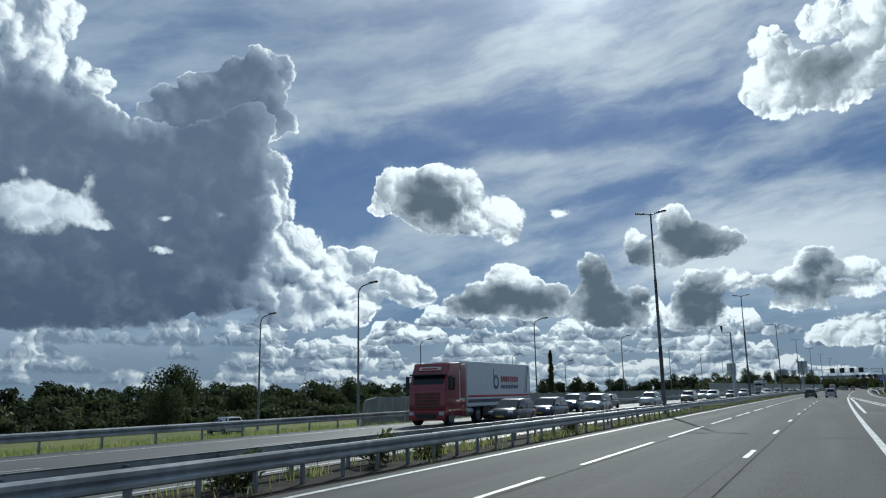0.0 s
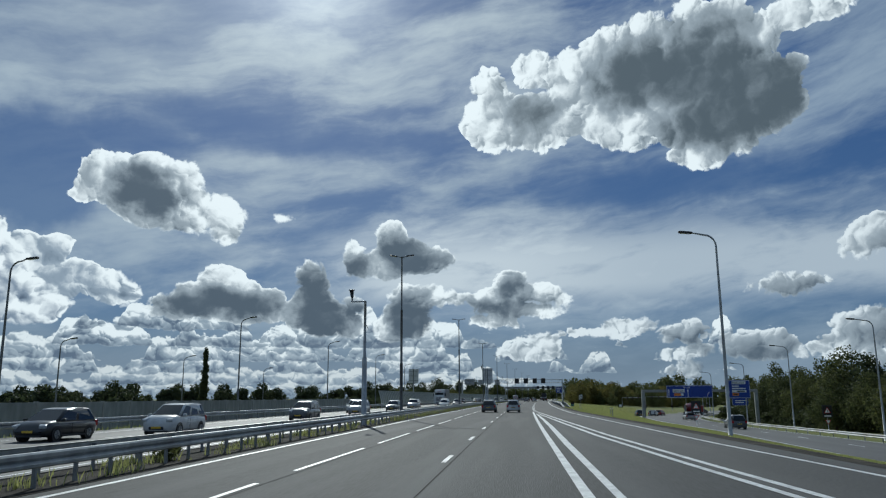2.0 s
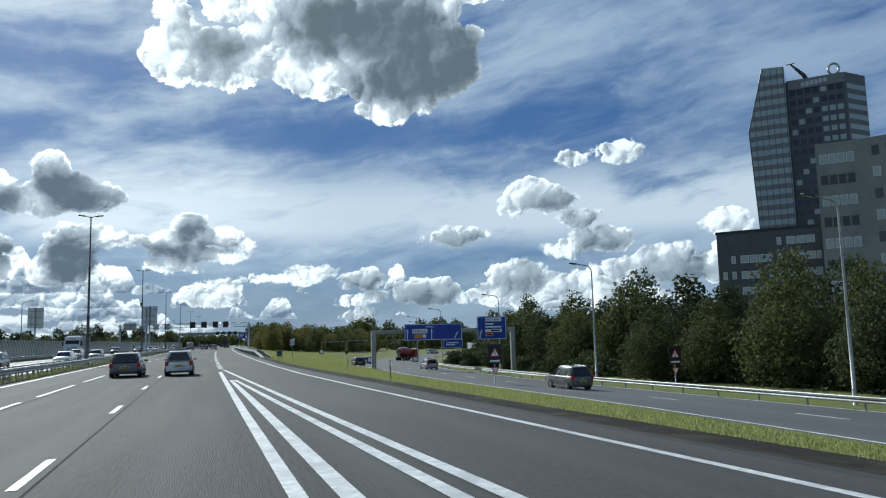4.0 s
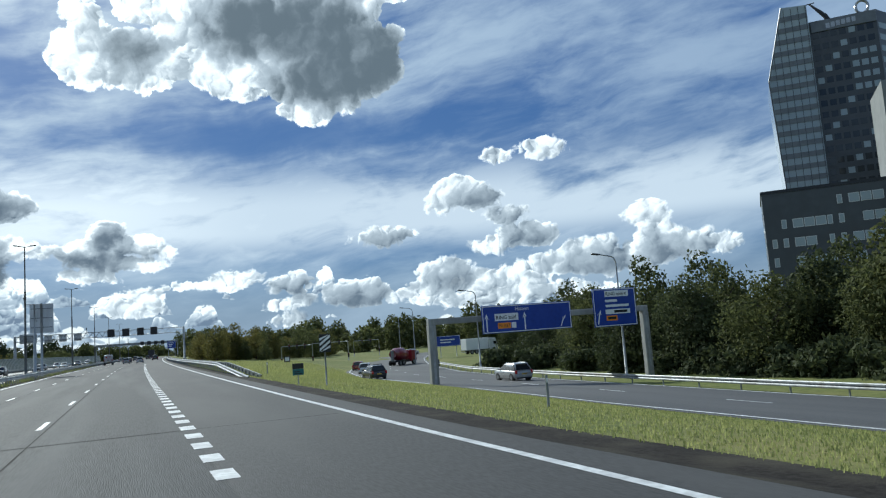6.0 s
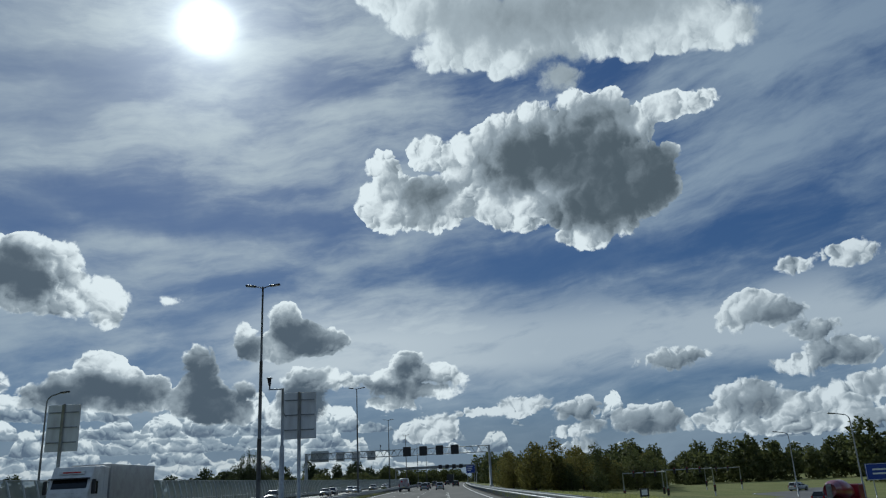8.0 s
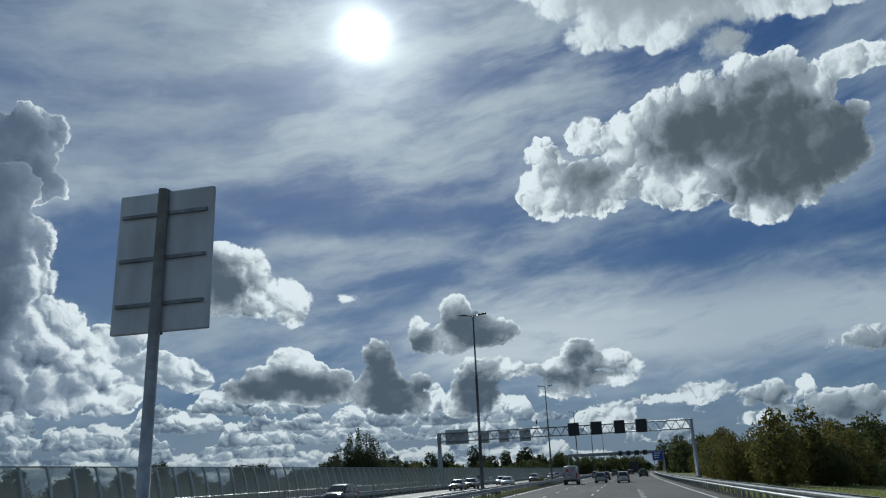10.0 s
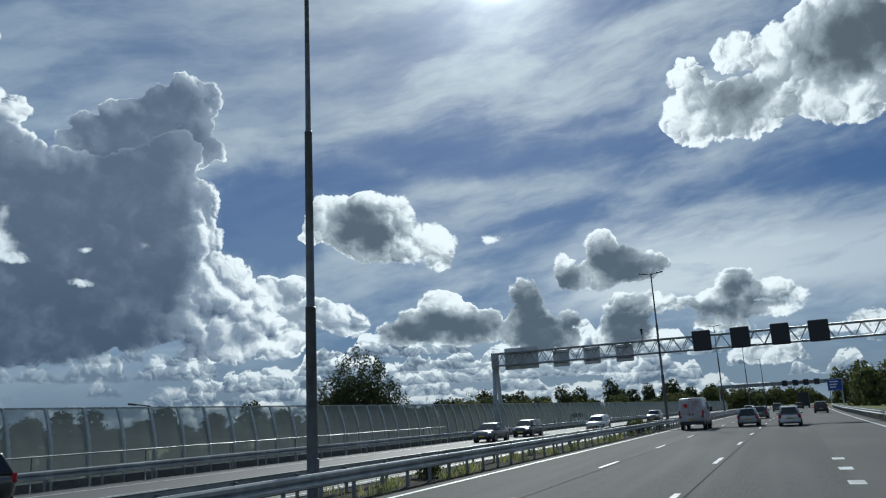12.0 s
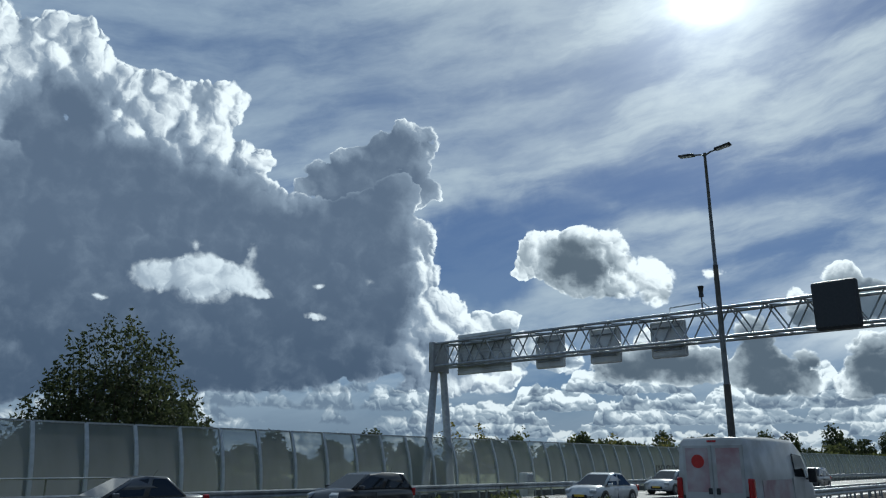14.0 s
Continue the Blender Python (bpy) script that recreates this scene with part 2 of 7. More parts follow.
sheet = m_("MULTIPLY", m_("MULTIPLY", step_(EL, 5.0, 8.5), step_(EL, 16.0, 10.0)), m_("MULTIPLY", step_(AZ, -26.0, -8.0), step_(veil, 0.36, 0.55)))
CI = m_("MAXIMUM", CI, m_("MULTIPLY", sheet, 0.85))

# blue of the open sky
sky = WT.nodes.new("ShaderNodeTexSky")
sky.sky_type, sky.sun_disc = "NISHITA", False
sky.sun_elevation, sky.sun_rotation = radians(SUN_EL), radians(SUN_AZ)
sky.air_density, sky.dust_density, sky.ozone_density = 1.0, 0.3, 3.0
SKY_STRENGTH = 0.05
blue = v_("MULTIPLY", sky.outputs[0], (SKY_STRENGTH * 0.85, SKY_STRENGTH * 0.95, SKY_STRENGTH * 1.15))
blue = mixc(0.7, blue, mixc(step_(EL, 0.0, 22.0), (0.075, 0.13, 0.235), (0.03, 0.08, 0.22)))

sd = (math.sin(radians(SUN_AZ)) * math.cos(radians(SUN_EL)), math.cos(radians(SUN_AZ)) * math.cos(radians(SUN_EL)), math.sin(radians(SUN_EL)))
cs = m_("MAXIMUM", v_("DOT_PRODUCT", v_("NORMALIZE", tc.outputs["Generated"]), sd, out=1), 0.0)
near_sun = m_("POWER", cs, 10.0)
glow = m_("ADD", m_("MULTIPLY", m_("POWER", cs, 2600.0), 2.0), m_("ADD", m_("MULTIPLY", m_("POWER", cs, 220.0), 0.45), m_("MULTIPLY", m_("POWER", cs, 26.0), 0.1)))

CI = m_("MAXIMUM", CI, m_("MULTIPLY", m_("MULTIPLY", step_(EL, 15.0, 24.0), step_(AZ, -12.0, -32.0)), m_("MULTIPLY_ADD", step_(veil, 0.36, 0.64), 0.55, 0.25)))
CI = m_("MAXIMUM", CI, m_("MULTIPLY", near_sun, m_("MULTIPLY_ADD", step_(veil, 0.4, 0.66), 0.75, 0.08)))
# holes in the veil
holes = heaps(heap_tree([(-35.5, 15.5, 4.5, 4.0), (-30.0, 18.5, 4.0, 1.4), (-16.0, 19.0, 7.0, 1.0), (11.0, 15.5, 9.0, 1.3), (-24.0, 20.0, 5.0, 1.2)], 0.6), UVB)
CI = m_("MULTIPLY", CI, m_("MULTIPLY_ADD", step_(m_("ADD", holes, inner), -1.8, 1.0), -0.85, 1.0))
veil_col = mixc(near_sun, (0.36, 0.43, 0.52), (0.56, 0.6, 0.63))
col = mixc(CI, blue, mixc(sheet, veil_col, mixc(step_(AZ, 12.0, -4.0), (0.54, 0.585, 0.64), (0.72, 0.75, 0.78))))

# rows of far cumulus above the horizon, the farthest lowest: flat grey bases, heaped bright tops
haze = m_("MULTIPLY", step_(EL, 6.5, 1.5), m_("MULTIPLY_ADD", step_(AZ, 16.0, -4.0), 0.3, 0.55))
col = mixc(haze, col, mixc(step_(AZ, -30.0, -42.0), (0.2, 0.255, 0.33), (0.17, 0.22, 0.29)))
for base, tall, cover, seed, white in ((0.2, 1.0, 0.36, 3.1, 0.75), (1.0, 1.0, 0.37, 17.3, 0.78), (1.8, 1.2, 0.38, 31.9, 0.86), (2.7, 1.4, 0.4, 47.7, 0.93), (3.7, 1.6, 0.42, 63.5, 1.0), (4.9, 1.5, 0.48, 81.2, 1.0)):
    along = noise_(xy_(m_("ADD", AZ, seed * 9.0), seed), 0.24, 1.5, 0.5).outputs[0]
    here = m_("ADD", cover, m_("ADD", m_("MULTIPLY", step_(AZ, -6.0, 5.0), 0.2), m_("MULTIPLY", step_(AZ, -38.0, -46.0), 0.04)))
    top = m_("MULTIPLY_ADD", step_(along, m_("SUBTRACT", here, 0.05), m_("ADD", here, 0.13)), tall * 1.35, -0.3)
    up = m_("SUBTRACT", EL, m_("MULTIPLY_ADD", inner, 0.7, base))
    d = m_("MINIMUM", m_("SUBTRACT", top, up), m_("MULTIPLY", up, 2.0))
    d = m_("ADD", d, blend(DOMES[1:], (0.55, 0.6, 0.4, 0.2), -1.42))
    tone = m_("ADD", blend(SLOPES[1:], (1.3, 1.5, 1.0), m_("MULTIPLY_ADD", inner, 1.6, 0.16)), m_("MULTIPLY", step_(up, 0.0, tall), 0.75))
    tone = m_("ADD", tone, m_("MULTIPLY", step_(d, 0.25, 0.0), 0.3))
    tone = m_("SUBTRACT", tone, m_("MULTIPLY", step_(AZ, -34.0, -46.0), 0.28))
    c = mixc(step_(tone, -0.15, 0.4), (0.13, 0.17, 0.235), (0.33, 0.385, 0.45))
    c = mixc(step_(tone, 0.38, 0.95), c, tuple(white * v for v in (0.95, 0.97, 0.98)))
    col = mixc(m_("MULTIPLY", step_(d, 0.0, m_("MULTIPLY_ADD", step_(AZ, -36.0, -46.0), 0.45, 0.14)), m_("MULTIPLY_ADD", step_(AZ, -36.0, -46.0), -0.25, 0.94)), col, c)

# heaped clouds, from the back to the front: thin rims let the sun through, thick cores are grey


def cloud_layer(under, forms, cores, amps=(0.2, 0.6, 0.6, 0.5, 0.4), grow=-0.15, rim=0.8, rim_gain=0.3, sunward=0.3, reach=3.0, base=0.62, relief=1.0, depth=0.75, spread=1.6, light=(0.96, 0.975, 0.985), grey=(0.36, 0.4, 0.445), dark=(0.105, 0.13, 0.155), soft=0.09, fray=0.5, alpha=1.0, fade=0.75):
    tree = heap_tree(forms, 0.25)
    d0 = heaps(tree, UVW)
    face = m_("MULTIPLY", m_("SUBTRACT", d0, heaps(tree, v_("MULTIPLY_ADD", to_sun, (1.1, 1.1, 0), UVW))), 0.9)
    mean = 0.8 * sum(a * s for a, s in zip(amps, SIZES))
    d = m_("ADD", d0, blend(DOMES, [a * s for a, s in zip(amps, SIZES)], grow - mean))
    d = m_("ADD", d, m_("MULTIPLY", wisp, m_("MULTIPLY_ADD", frayed, fray, 0.08)))
    # wide soft swellings inside, small crisp ones towards the rim
    thin = step_(d, 2.0 * rim, 0.0)
    form = m_("ADD", blend(SLOPES[:2], (0.7, 1.1)), m_("MULTIPLY", blend(SLOPES[2:], (1.2, 0.8)), m_("MULTIPLY_ADD", thin, 0.75, 0.25)))
    form = m_("MULTIPLY", form, m_("MULTIPLY_ADD", step_(broad, -0.14, 0.14), 0.5 * relief, 0.75 * relief))
    tone = m_("MULTIPLY_ADD", inner, 1.0, base)
    tone = m_("MULTIPLY_ADD", step_(d, rim, 0.0), rim_gain, tone)
    tone = m_("ADD", tone, m_("MULTIPLY", m_("MULTIPLY", face, step_(d0, reach, 0.0)), sunward))
    if cores:
        k = m_("ADD", heaps(heap_tree(cores, 0.6), UVK), m_("MULTIPLY", inner, 2.2))
        shade = step_(k, -spread, 0.55 * spread)
        tone = m_("MULTIPLY_ADD", shade, -depth, tone)
        form = m_("MULTIPLY", form, m_("MULTIPLY_ADD", shade, -fade, 1.0))
    tone = m_("ADD", tone, form)
    c = mixc(step_(tone, -0.3, 0.5), dark, grey)
    c = mixc(step_(tone, 0.38, 1.0), c, light)
    edge = m_("MULTIPLY_ADD", frayed, soft * 4.0, soft)
    return mixc(m_("MULTIPLY", step_(d, 0.0, edge), alpha), under, c)


SLATE, PALE = (0.115, 0.15, 0.215), (0.27, 0.32, 0.4)
col = cloud_layer(col, FOOT_BACK, [], base=0.44, grey=(0.33, 0.385, 0.46), dark=(0.17, 0.215, 0.28), rim=0.4, rim_gain=0.4, sunward=0.25, reach=1.5, relief=1.5, soft=0.06, fray=0.1, amps=(0.1, 0.7, 0.7, 0.5, 0.4))
col = cloud_layer(col, TOWER_TOP, CORE_TOWER, base=0.5, grey=PALE, dark=SLATE, depth=0.66, spread=1.2, rim=0.22, rim_gain=0.5, sunward=0.3, reach=1.2, relief=0.9, soft=0.06, fray=0.1, fade=0.75)
col = cloud_layer(col, LEFT_BANK + TOWER + TOWER_FOOT, CORE_TOWER + CORE_BANK, base=0.62, grey=PALE, dark=mixc(step_(EL, 5.0, 17.0), (0.075, 0.105, 0.16), SLATE), depth=0.82, spread=2.0, rim=0.4, rim_gain=0.25, sunward=0.3, reach=2.6, relief=1.3, soft=0.07, fray=0.25, fade=0.85, amps=(0.3, 0.6, 0.55, 0.45, 0.35))
MIDDLE = dict(base=0.66, depth=0.98, spread=1.4, rim=0.45, rim_gain=0.36, sunward=0.22, grow=-0.02, fade=0.62, fray=0.7, relief=1.15, dark=(0.1, 0.128, 0.165), amps=(0.06, 0.5, 0.7, 0.65, 0.6))
col = cloud_layer(col, SHELF + PILLAR_B + PILLAR + MOUND, CORE_MID, **MIDDLE)
col = cloud_layer(col, SMALL + RIGHT, CORE_FAR, **{**MIDDLE, "depth": 0.6, "base": 0.56, "relief": 1.5, "light": (0.86, 0.88, 0.9), "grow": 0.04, "fray": 1.1, "alpha": 0.94, "amps": (0.0, 0.5, 0.85, 0.75, 0.6)})
col = cloud_layer(col, HEART, CORE_MID, **MIDDLE)
col = cloud_layer(col, PUFF, CORE_PUFF, **MIDDLE)
col = cloud_layer(col, UPPER, CORE_UPPER, base=0.72, light=(0.9, 0.925, 0.94), grey=(0.44, 0.48, 0.52), dark=(0.24, 0.27, 0.3), relief=0.5, soft=0.3, fray=1.6, spread=2.6, depth=0.6, rim=1.0, rim_gain=0.15)
col = cloud_layer(col, BIG, CORE_BIG, base=0.72, light=(0.96, 0.975, 0.985), relief=1.15, spread=2.2, depth=0.92, grow=-0.05, fade=0.7, rim=0.6, rim_gain=0.25, sunward=0.2, fray=1.3, amps=(0.12, 0.55, 0.65, 0.65, 0.6))
col = cloud_layer(col, FRONT, [], base=0.6, light=(0.8, 0.84, 0.88), grey=(0.4, 0.45, 0.52), dark=(0.25, 0.3, 0.37), relief=0.6, soft=0.2, fray=0.6, amps=(0.04, 0.35, 0.5, 0.4, 0.3), alpha=0.95)
gcol = v_("MULTIPLY", (1.0, 0.99, 0.96), glow)
col = v_("ADD", col, gcol)

bg = WT.nodes.new("ShaderNodeBackground")
put(bg.inputs[0], col)
bg.inputs[1].default_value = 1.0
wo = WT.nodes.new("ShaderNodeOutputWorld")
WT.links.new(bg.outputs[0], wo.inputs[0])

sun = new("sun", bpy.data.lights.new("sun", "SUN"))
sun.data.energy, sun.data.angle, sun.data.color = 3.4, radians(0.6), (1.0, 0.95, 0.87)
sun.matrix_world = look(sd, (0, 0, 0))

# ---------------------------------------------------------------- materials
def mat(name, base, rough=0.6, metal=0.0, grain=None, scale=8.0, bump=0.0, bscale=60.0, stain=None, sscale=0.6, spec=0.5, coat=0.0, island=0.0, stretch=(1, 1, 1)):
    """A surface with colour varied at two scales (grain, stain) and a fine relief."""
    m = bpy.data.materials.new(name)
    m.use_nodes = True
    t = m.node_tree
    bs = t.nodes["Principled BSDF"]
    bs.inputs["Base Color"].default_value = (*base, 1)
    bs.inputs["Roughness"].default_value = rough
    bs.inputs["Metallic"].default_value = metal
    bs.inputs["Specular IOR Level"].default_value = spec
    bs.inputs["Coat Weight"].default_value = coat
    bs.inputs["Coat Roughness"].default_value = 0.08
    co = t.nodes.new("ShaderNodeTexCoord")
    mp = t.nodes.new("ShaderNodeMapping")
    mp.inputs["Scale"].default_value = stretch
    t.links.new(co.outputs["Object"], mp.inputs[0])
    last = None

    def layer(col, sc, lo, hi, last, detail=5.0):
        n = t.nodes.new("ShaderNodeTexNoise")
        n.inputs["Scale"].default_value, n.inputs["Detail"].default_value = sc, detail
        t.links.new(mp.outputs[0], n.inputs["Vector"])
        r = t.nodes.new("ShaderNodeMapRange")
        r.inputs[1].default_value, r.inputs[2].default_value = lo, hi
        t.links.new(n.outputs[0], r.inputs[0])
        x = t.nodes.new("ShaderNodeMix")
        x.data_type = "RGBA"
        t.links.new(r.outputs[0], x.inputs[0])
        if last is None:
            x.inputs[6].default_value = (*base, 1)
        else:
            t.links.new(last, x.inputs[6])
        x.inputs[7].default_value = (*col, 1)
        return x.outputs[2]

    if grain:
        last = layer(grain, scale, 0.38, 0.64, last)
    if stain:
        last = layer(stain, sscale, 0.45, 0.7, last, 3.0)
    if island:
        g = t.nodes.new("ShaderNodeNewGeometry")
        o = t.nodes.new("ShaderNodeObjectInfo")
        a = t.nodes.new("ShaderNodeMath")
        a.operation = "ADD"
        t.links.new(g.outputs["Random Per Island"], a.inputs[0])
        t.links.new(o.outputs["Random"], a.inputs[1])
        r = t.nodes.new("ShaderNodeMapRange")
        r.inputs[2].default_value = 2.0
        r.inputs[3].default_value, r.inputs[4].default_value = 1 - island, 1 + island
        t.links.new(a.outputs[0], r.inputs[0])
        h = t.nodes.new("ShaderNodeHueSaturation")
        t.links.new(r.outputs[0], h.inputs["Value"])
        if last is None:
            h.inputs["Color"].default_value = (*base, 1)
        else:
            t.links.new(last, h.inputs["Color"])
        last = h.outputs[0]
    if last is not None:
        t.links.new(last, bs.inputs["Base Color"])
    if bump:
        n = t.nodes.new("ShaderNodeTexNoise")
        n.inputs["Scale"].default_value, n.inputs["Detail"].default_value = bscale, 3.0
        t.links.new(mp.outputs[0], n.inputs["Vector"])
        b = t.nodes.new("ShaderNodeBump")
        b.inputs["Strength"].default_value, b.inputs["Distance"].default_value = bump, 0.02
        t.links.new(n.outputs[0], b.inputs["Height"])
        t.links.new(b.outputs[0], bs.inputs["Normal"])
    return m


def glassy(name, tint, rough=0.02, alpha=1.0, trans=0.0):
    m = bpy.data.materials.new(name)
    m.use_nodes = True
    bs = m.node_tree.nodes["Principled BSDF"]
    bs.inputs["Base Color"].default_value = (*tint, 1)
    bs.inputs["Roughness"].default_value = rough
    bs.inputs["Transmission Weight"].default_value = trans
    bs.inputs["Alpha"].default_value = alpha
    bs.inputs["IOR"].default_value = 1.5
    return m


def foliage(name, a, b, through_=0.35):
    m = bpy.data.materials.new(name)
    m.use_nodes = True
    t = m.node_tree
    bs = t.nodes["Principled BSDF"]
    g = t.nodes.new("ShaderNodeNewGeometry")
    o = t.nodes.new("ShaderNodeObjectInfo")
    ad = t.nodes.new("ShaderNodeMath")
    ad.operation = "MULTIPLY_ADD"
    t.links.new(g.outputs["Random Per Island"], ad.inputs[0])
    ad.inputs[1].default_value = 0.6
    mu = t.nodes.new("ShaderNodeMath")
    mu.operation = "MULTIPLY"
    t.links.new(o.outputs["Random"], mu.inputs[0])
    mu.inputs[1].default_value = 0.4
    t.links.new(mu.outputs[0], ad.inputs[2])
    x = t.nodes.new("ShaderNodeMix")
    x.data_type = "RGBA"
    x.inputs[6].default_value, x.inputs[7].default_value = (*a, 1), (*b, 1)
    t.links.new(ad.outputs[0], x.inputs[0])
    t.links.new(x.outputs[2], bs.inputs["Base Color"])
    bs.inputs["Roughness"].default_value = 0.75
    bs.inputs["Specular IOR Level"].default_value = 0.2
    tr = t.nodes.new("ShaderNodeBsdfTranslucent")
    t.links.new(x.outputs[2], tr.inputs[0])
    mx = t.nodes.new("ShaderNodeMixShader")
    mx.inputs[0].default_value = through_
    t.links.new(bs.outputs[0], mx.inputs[1])
    t.links.new(tr.outputs[0], mx.inputs[2])
    t.links.new(mx.outputs[0], t.nodes["Material Output"].inputs[0])
    return m


ASPHALT = mat("asphalt", (0.061, 0.063, 0.065), 0.8, grain=(0.04, 0.041, 0.043), scale=26, bump=0.5, bscale=60, stain=(0.088, 0.09, 0.091), sscale=0.55, stretch=(1, 0.05, 1), spec=0.15)
ASPHALT_DARK = mat("newer_asphalt", (0.066, 0.067, 0.068), 0.8, grain=(0.045, 0.045, 0.046), scale=30, bump=0.35, bscale=70, stain=(0.078, 0.078, 0.077), sscale=0.4, stretch=(1, 0.15, 1), spec=0.2)
ASPHALT_PALE = mat("pale_asphalt", (0.085, 0.086, 0.086), 0.7, grain=(0.065, 0.065, 0.066), scale=25, bump=0.25, bscale=60, stain=(0.105, 0.105, 0.104), sscale=0.3, stretch=(1, 0.12, 1), spec=0.35)
SOIL = mat("shoulder_soil", (0.036, 0.032, 0.028), 0.95, grain=(0.018, 0.016, 0.014), scale=9, bump=0.9, bscale=25, stain=(0.06, 0.054, 0.042), sscale=0.8, spec=0.1)
PAINT = mat("road_paint", (0.72, 0.73, 0.72), 0.5, grain=(0.5, 0.51, 0.5), scale=6, bump=0.2, bscale=50, stain=(0.4, 0.4, 0.4), sscale=1.1)
GRASS = mat("grass_ground", (0.17, 0.185, 0.066), 0.95, grain=(0.1, 0.12, 0.038), scale=2.5, bump=1.0, bscale=14, stain=(0.2, 0.19, 0.075), sscale=0.16, spec=0.1)
STEEL = mat("galvanised_steel", (0.42, 0.44, 0.45), 0.42, 0.75, grain=(0.3, 0.32, 0.33), scale=3, bump=0.06, bscale=40, stain=(0.24, 0.25, 0.25), sscale=0.5, stretch=(1, 1, 0.4))
STEEL_DULL = mat("weathered_steel", (0.3, 0.32, 0.33), 0.55, 0.5, grain=(0.2, 0.21, 0.22), scale=4, bump=0.08, bscale=30, stain=(0.15, 0.14, 0.12), sscale=0.7)
MAST = mat("mast_paint", (0.16, 0.17, 0.17), 0.5, 0.3, grain=(0.11, 0.115, 0.12), scale=5, stain=(0.2, 0.2, 0.2), sscale=0.5)
MAST_PALE = mat("pale_mast", (0.42, 0.44, 0.44), 0.5, 0.3, grain=(0.32, 0.33, 0.34), scale=5, stain=(0.25, 0.25, 0.25), sscale=0.6)
DARK = mat("dark_plastic", (0.02, 0.021, 0.023), 0.55, grain=(0.03, 0.03, 0.032), scale=12)
BLACK = mat("black_face", (0.008, 0.009, 0.011), 0.35, grain=(0.014, 0.014, 0.016), scale=9)
BOARD_BACK = mat("board_back", (0.66, 0.67, 0.67), 0.6, 0.0, grain=(0.58, 0.59, 0.59), scale=3, stain=(0.46, 0.46, 0.46), sscale=0.9, stretch=(1, 1, 0.3))
CONCRETE = mat("concrete", (0.36, 0.36, 0.345), 0.85, grain=(0.28, 0.28, 0.27), scale=5, bump=0.35, bscale=30, stain=(0.2, 0.2, 0.19), sscale=0.5, stretch=(1, 1, 0.35))
WALL_PANEL = mat("barrier_panel", (0.3, 0.31, 0.31), 0.75, grain=(0.23, 0.24, 0.24), scale=2.5, bump=0.25, bscale=18, stain=(0.17, 0.175, 0.17), sscale=0.5, stretch=(1, 1, 0.3), island=0.12)
BLUE = mat("sign_blue", (0.012, 0.045, 0.3), 0.4, grain=(0.01, 0.038, 0.25), scale=3, stain=(0.018, 0.055, 0.33), sscale=0.8)
WHITE = mat("sign_white", (0.8, 0.81, 0.8), 0.5, grain=(0.7, 0.71, 0.7), scale=6)
ORANGE = mat("sign_orange", (0.85, 0.28, 0.02), 0.5, grain=(0.75, 0.24, 0.02), scale=6)
RED = mat("signal_red", (0.5, 0.02, 0.015), 0.5, grain=(0.4, 0.016, 0.012), scale=8)
TEAL = mat("sign_teal", (0.03, 0.16, 0.17), 0.5, grain=(0.02, 0.12, 0.13), scale=5)
RUBBER = mat("rubber", (0.018, 0.018, 0.018), 0.85, grain=(0.028, 0.027, 0.026), scale=20)
RIM = mat("alloy_rim", (0.4, 0.41, 0.42), 0.35, 0.8, grain=(0.3, 0.3, 0.3), scale=9)
CAR_GLASS = glassy("car_glass", (0.012, 0.015, 0.017), 0.03)
LAMP_GLASS = mat("lamp_lens", (0.55, 0.57, 0.58), 0.12, grain=(0.4, 0.42, 0.43), scale=14)
TAIL = mat("tail_lamp", (0.42, 0.008, 0.01), 0.18, grain=(0.3, 0.005, 0.007), scale=18, coat=0.5)
PLATE = mat("plate_yellow", (0.75, 0.5, 0.05), 0.5, grain=(0.65, 0.42, 0.04), scale=20)
BARK = mat("bark", (0.07, 0.055, 0.04), 0.95, grain=(0.035, 0.028, 0.02), scale=6, bump=0.8, bscale=14, stain=(0.09, 0.08, 0.06), sscale=1.0)
LEAF = foliage("leaves_green", (0.04, 0.056, 0.024), (0.14, 0.15, 0.055), 0.45)
LEAF_DARK = foliage("leaves_dark", (0.032, 0.045, 0.023), (0.09, 0.105, 0.045), 0.42)
LEAF_GOLD = foliage("leaves_autumn", (0.08, 0.09, 0.028), (0.21, 0.18, 0.055), 0.45)
BLADE = foliage("grass_blades", (0.15, 0.2, 0.06), (0.4, 0.4, 0.16), 0.5)


def dusty_glazing():
    """Old acrylic sheet: half of it clear, half a grey film that lets light through."""
    m = mat("barrier_glazing", (0.34, 0.37, 0.385), 0.45, grain=(0.23, 0.26, 0.275), scale=1.6, stain=(0.42, 0.44, 0.44), sscale=0.5, stretch=(1, 1, 0.35), island=0.15)
    t = m.node_tree
    tr = t.nodes.new("ShaderNodeBsdfTransparent")
    tr.inputs[0].default_value = (0.6, 0.65, 0.68, 1)
    tl = t.nodes.new("ShaderNodeBsdfTranslucent")
    tl.inputs[0].default_value = (0.5, 0.54, 0.57, 1)
    a = t.nodes.new("ShaderNodeMixShader")
    a.inputs[0].default_value = 0.5
    b = t.nodes.new("ShaderNodeMixShader")
    b.inputs[0].default_value = 0.52
    t.links.new(t.nodes["Principled BSDF"].outputs[0], a.inputs[1])
    t.links.new(tl.outputs[0], a.inputs[2])
    t.links.new(a.outputs[0], b.inputs[1])
    t.links.new(tr.outputs[0], b.inputs[2])
    t.links.new(b.outputs[0], t.nodes["Material Output"].inputs[0])
    return m


CLEAR = dusty_glazing()

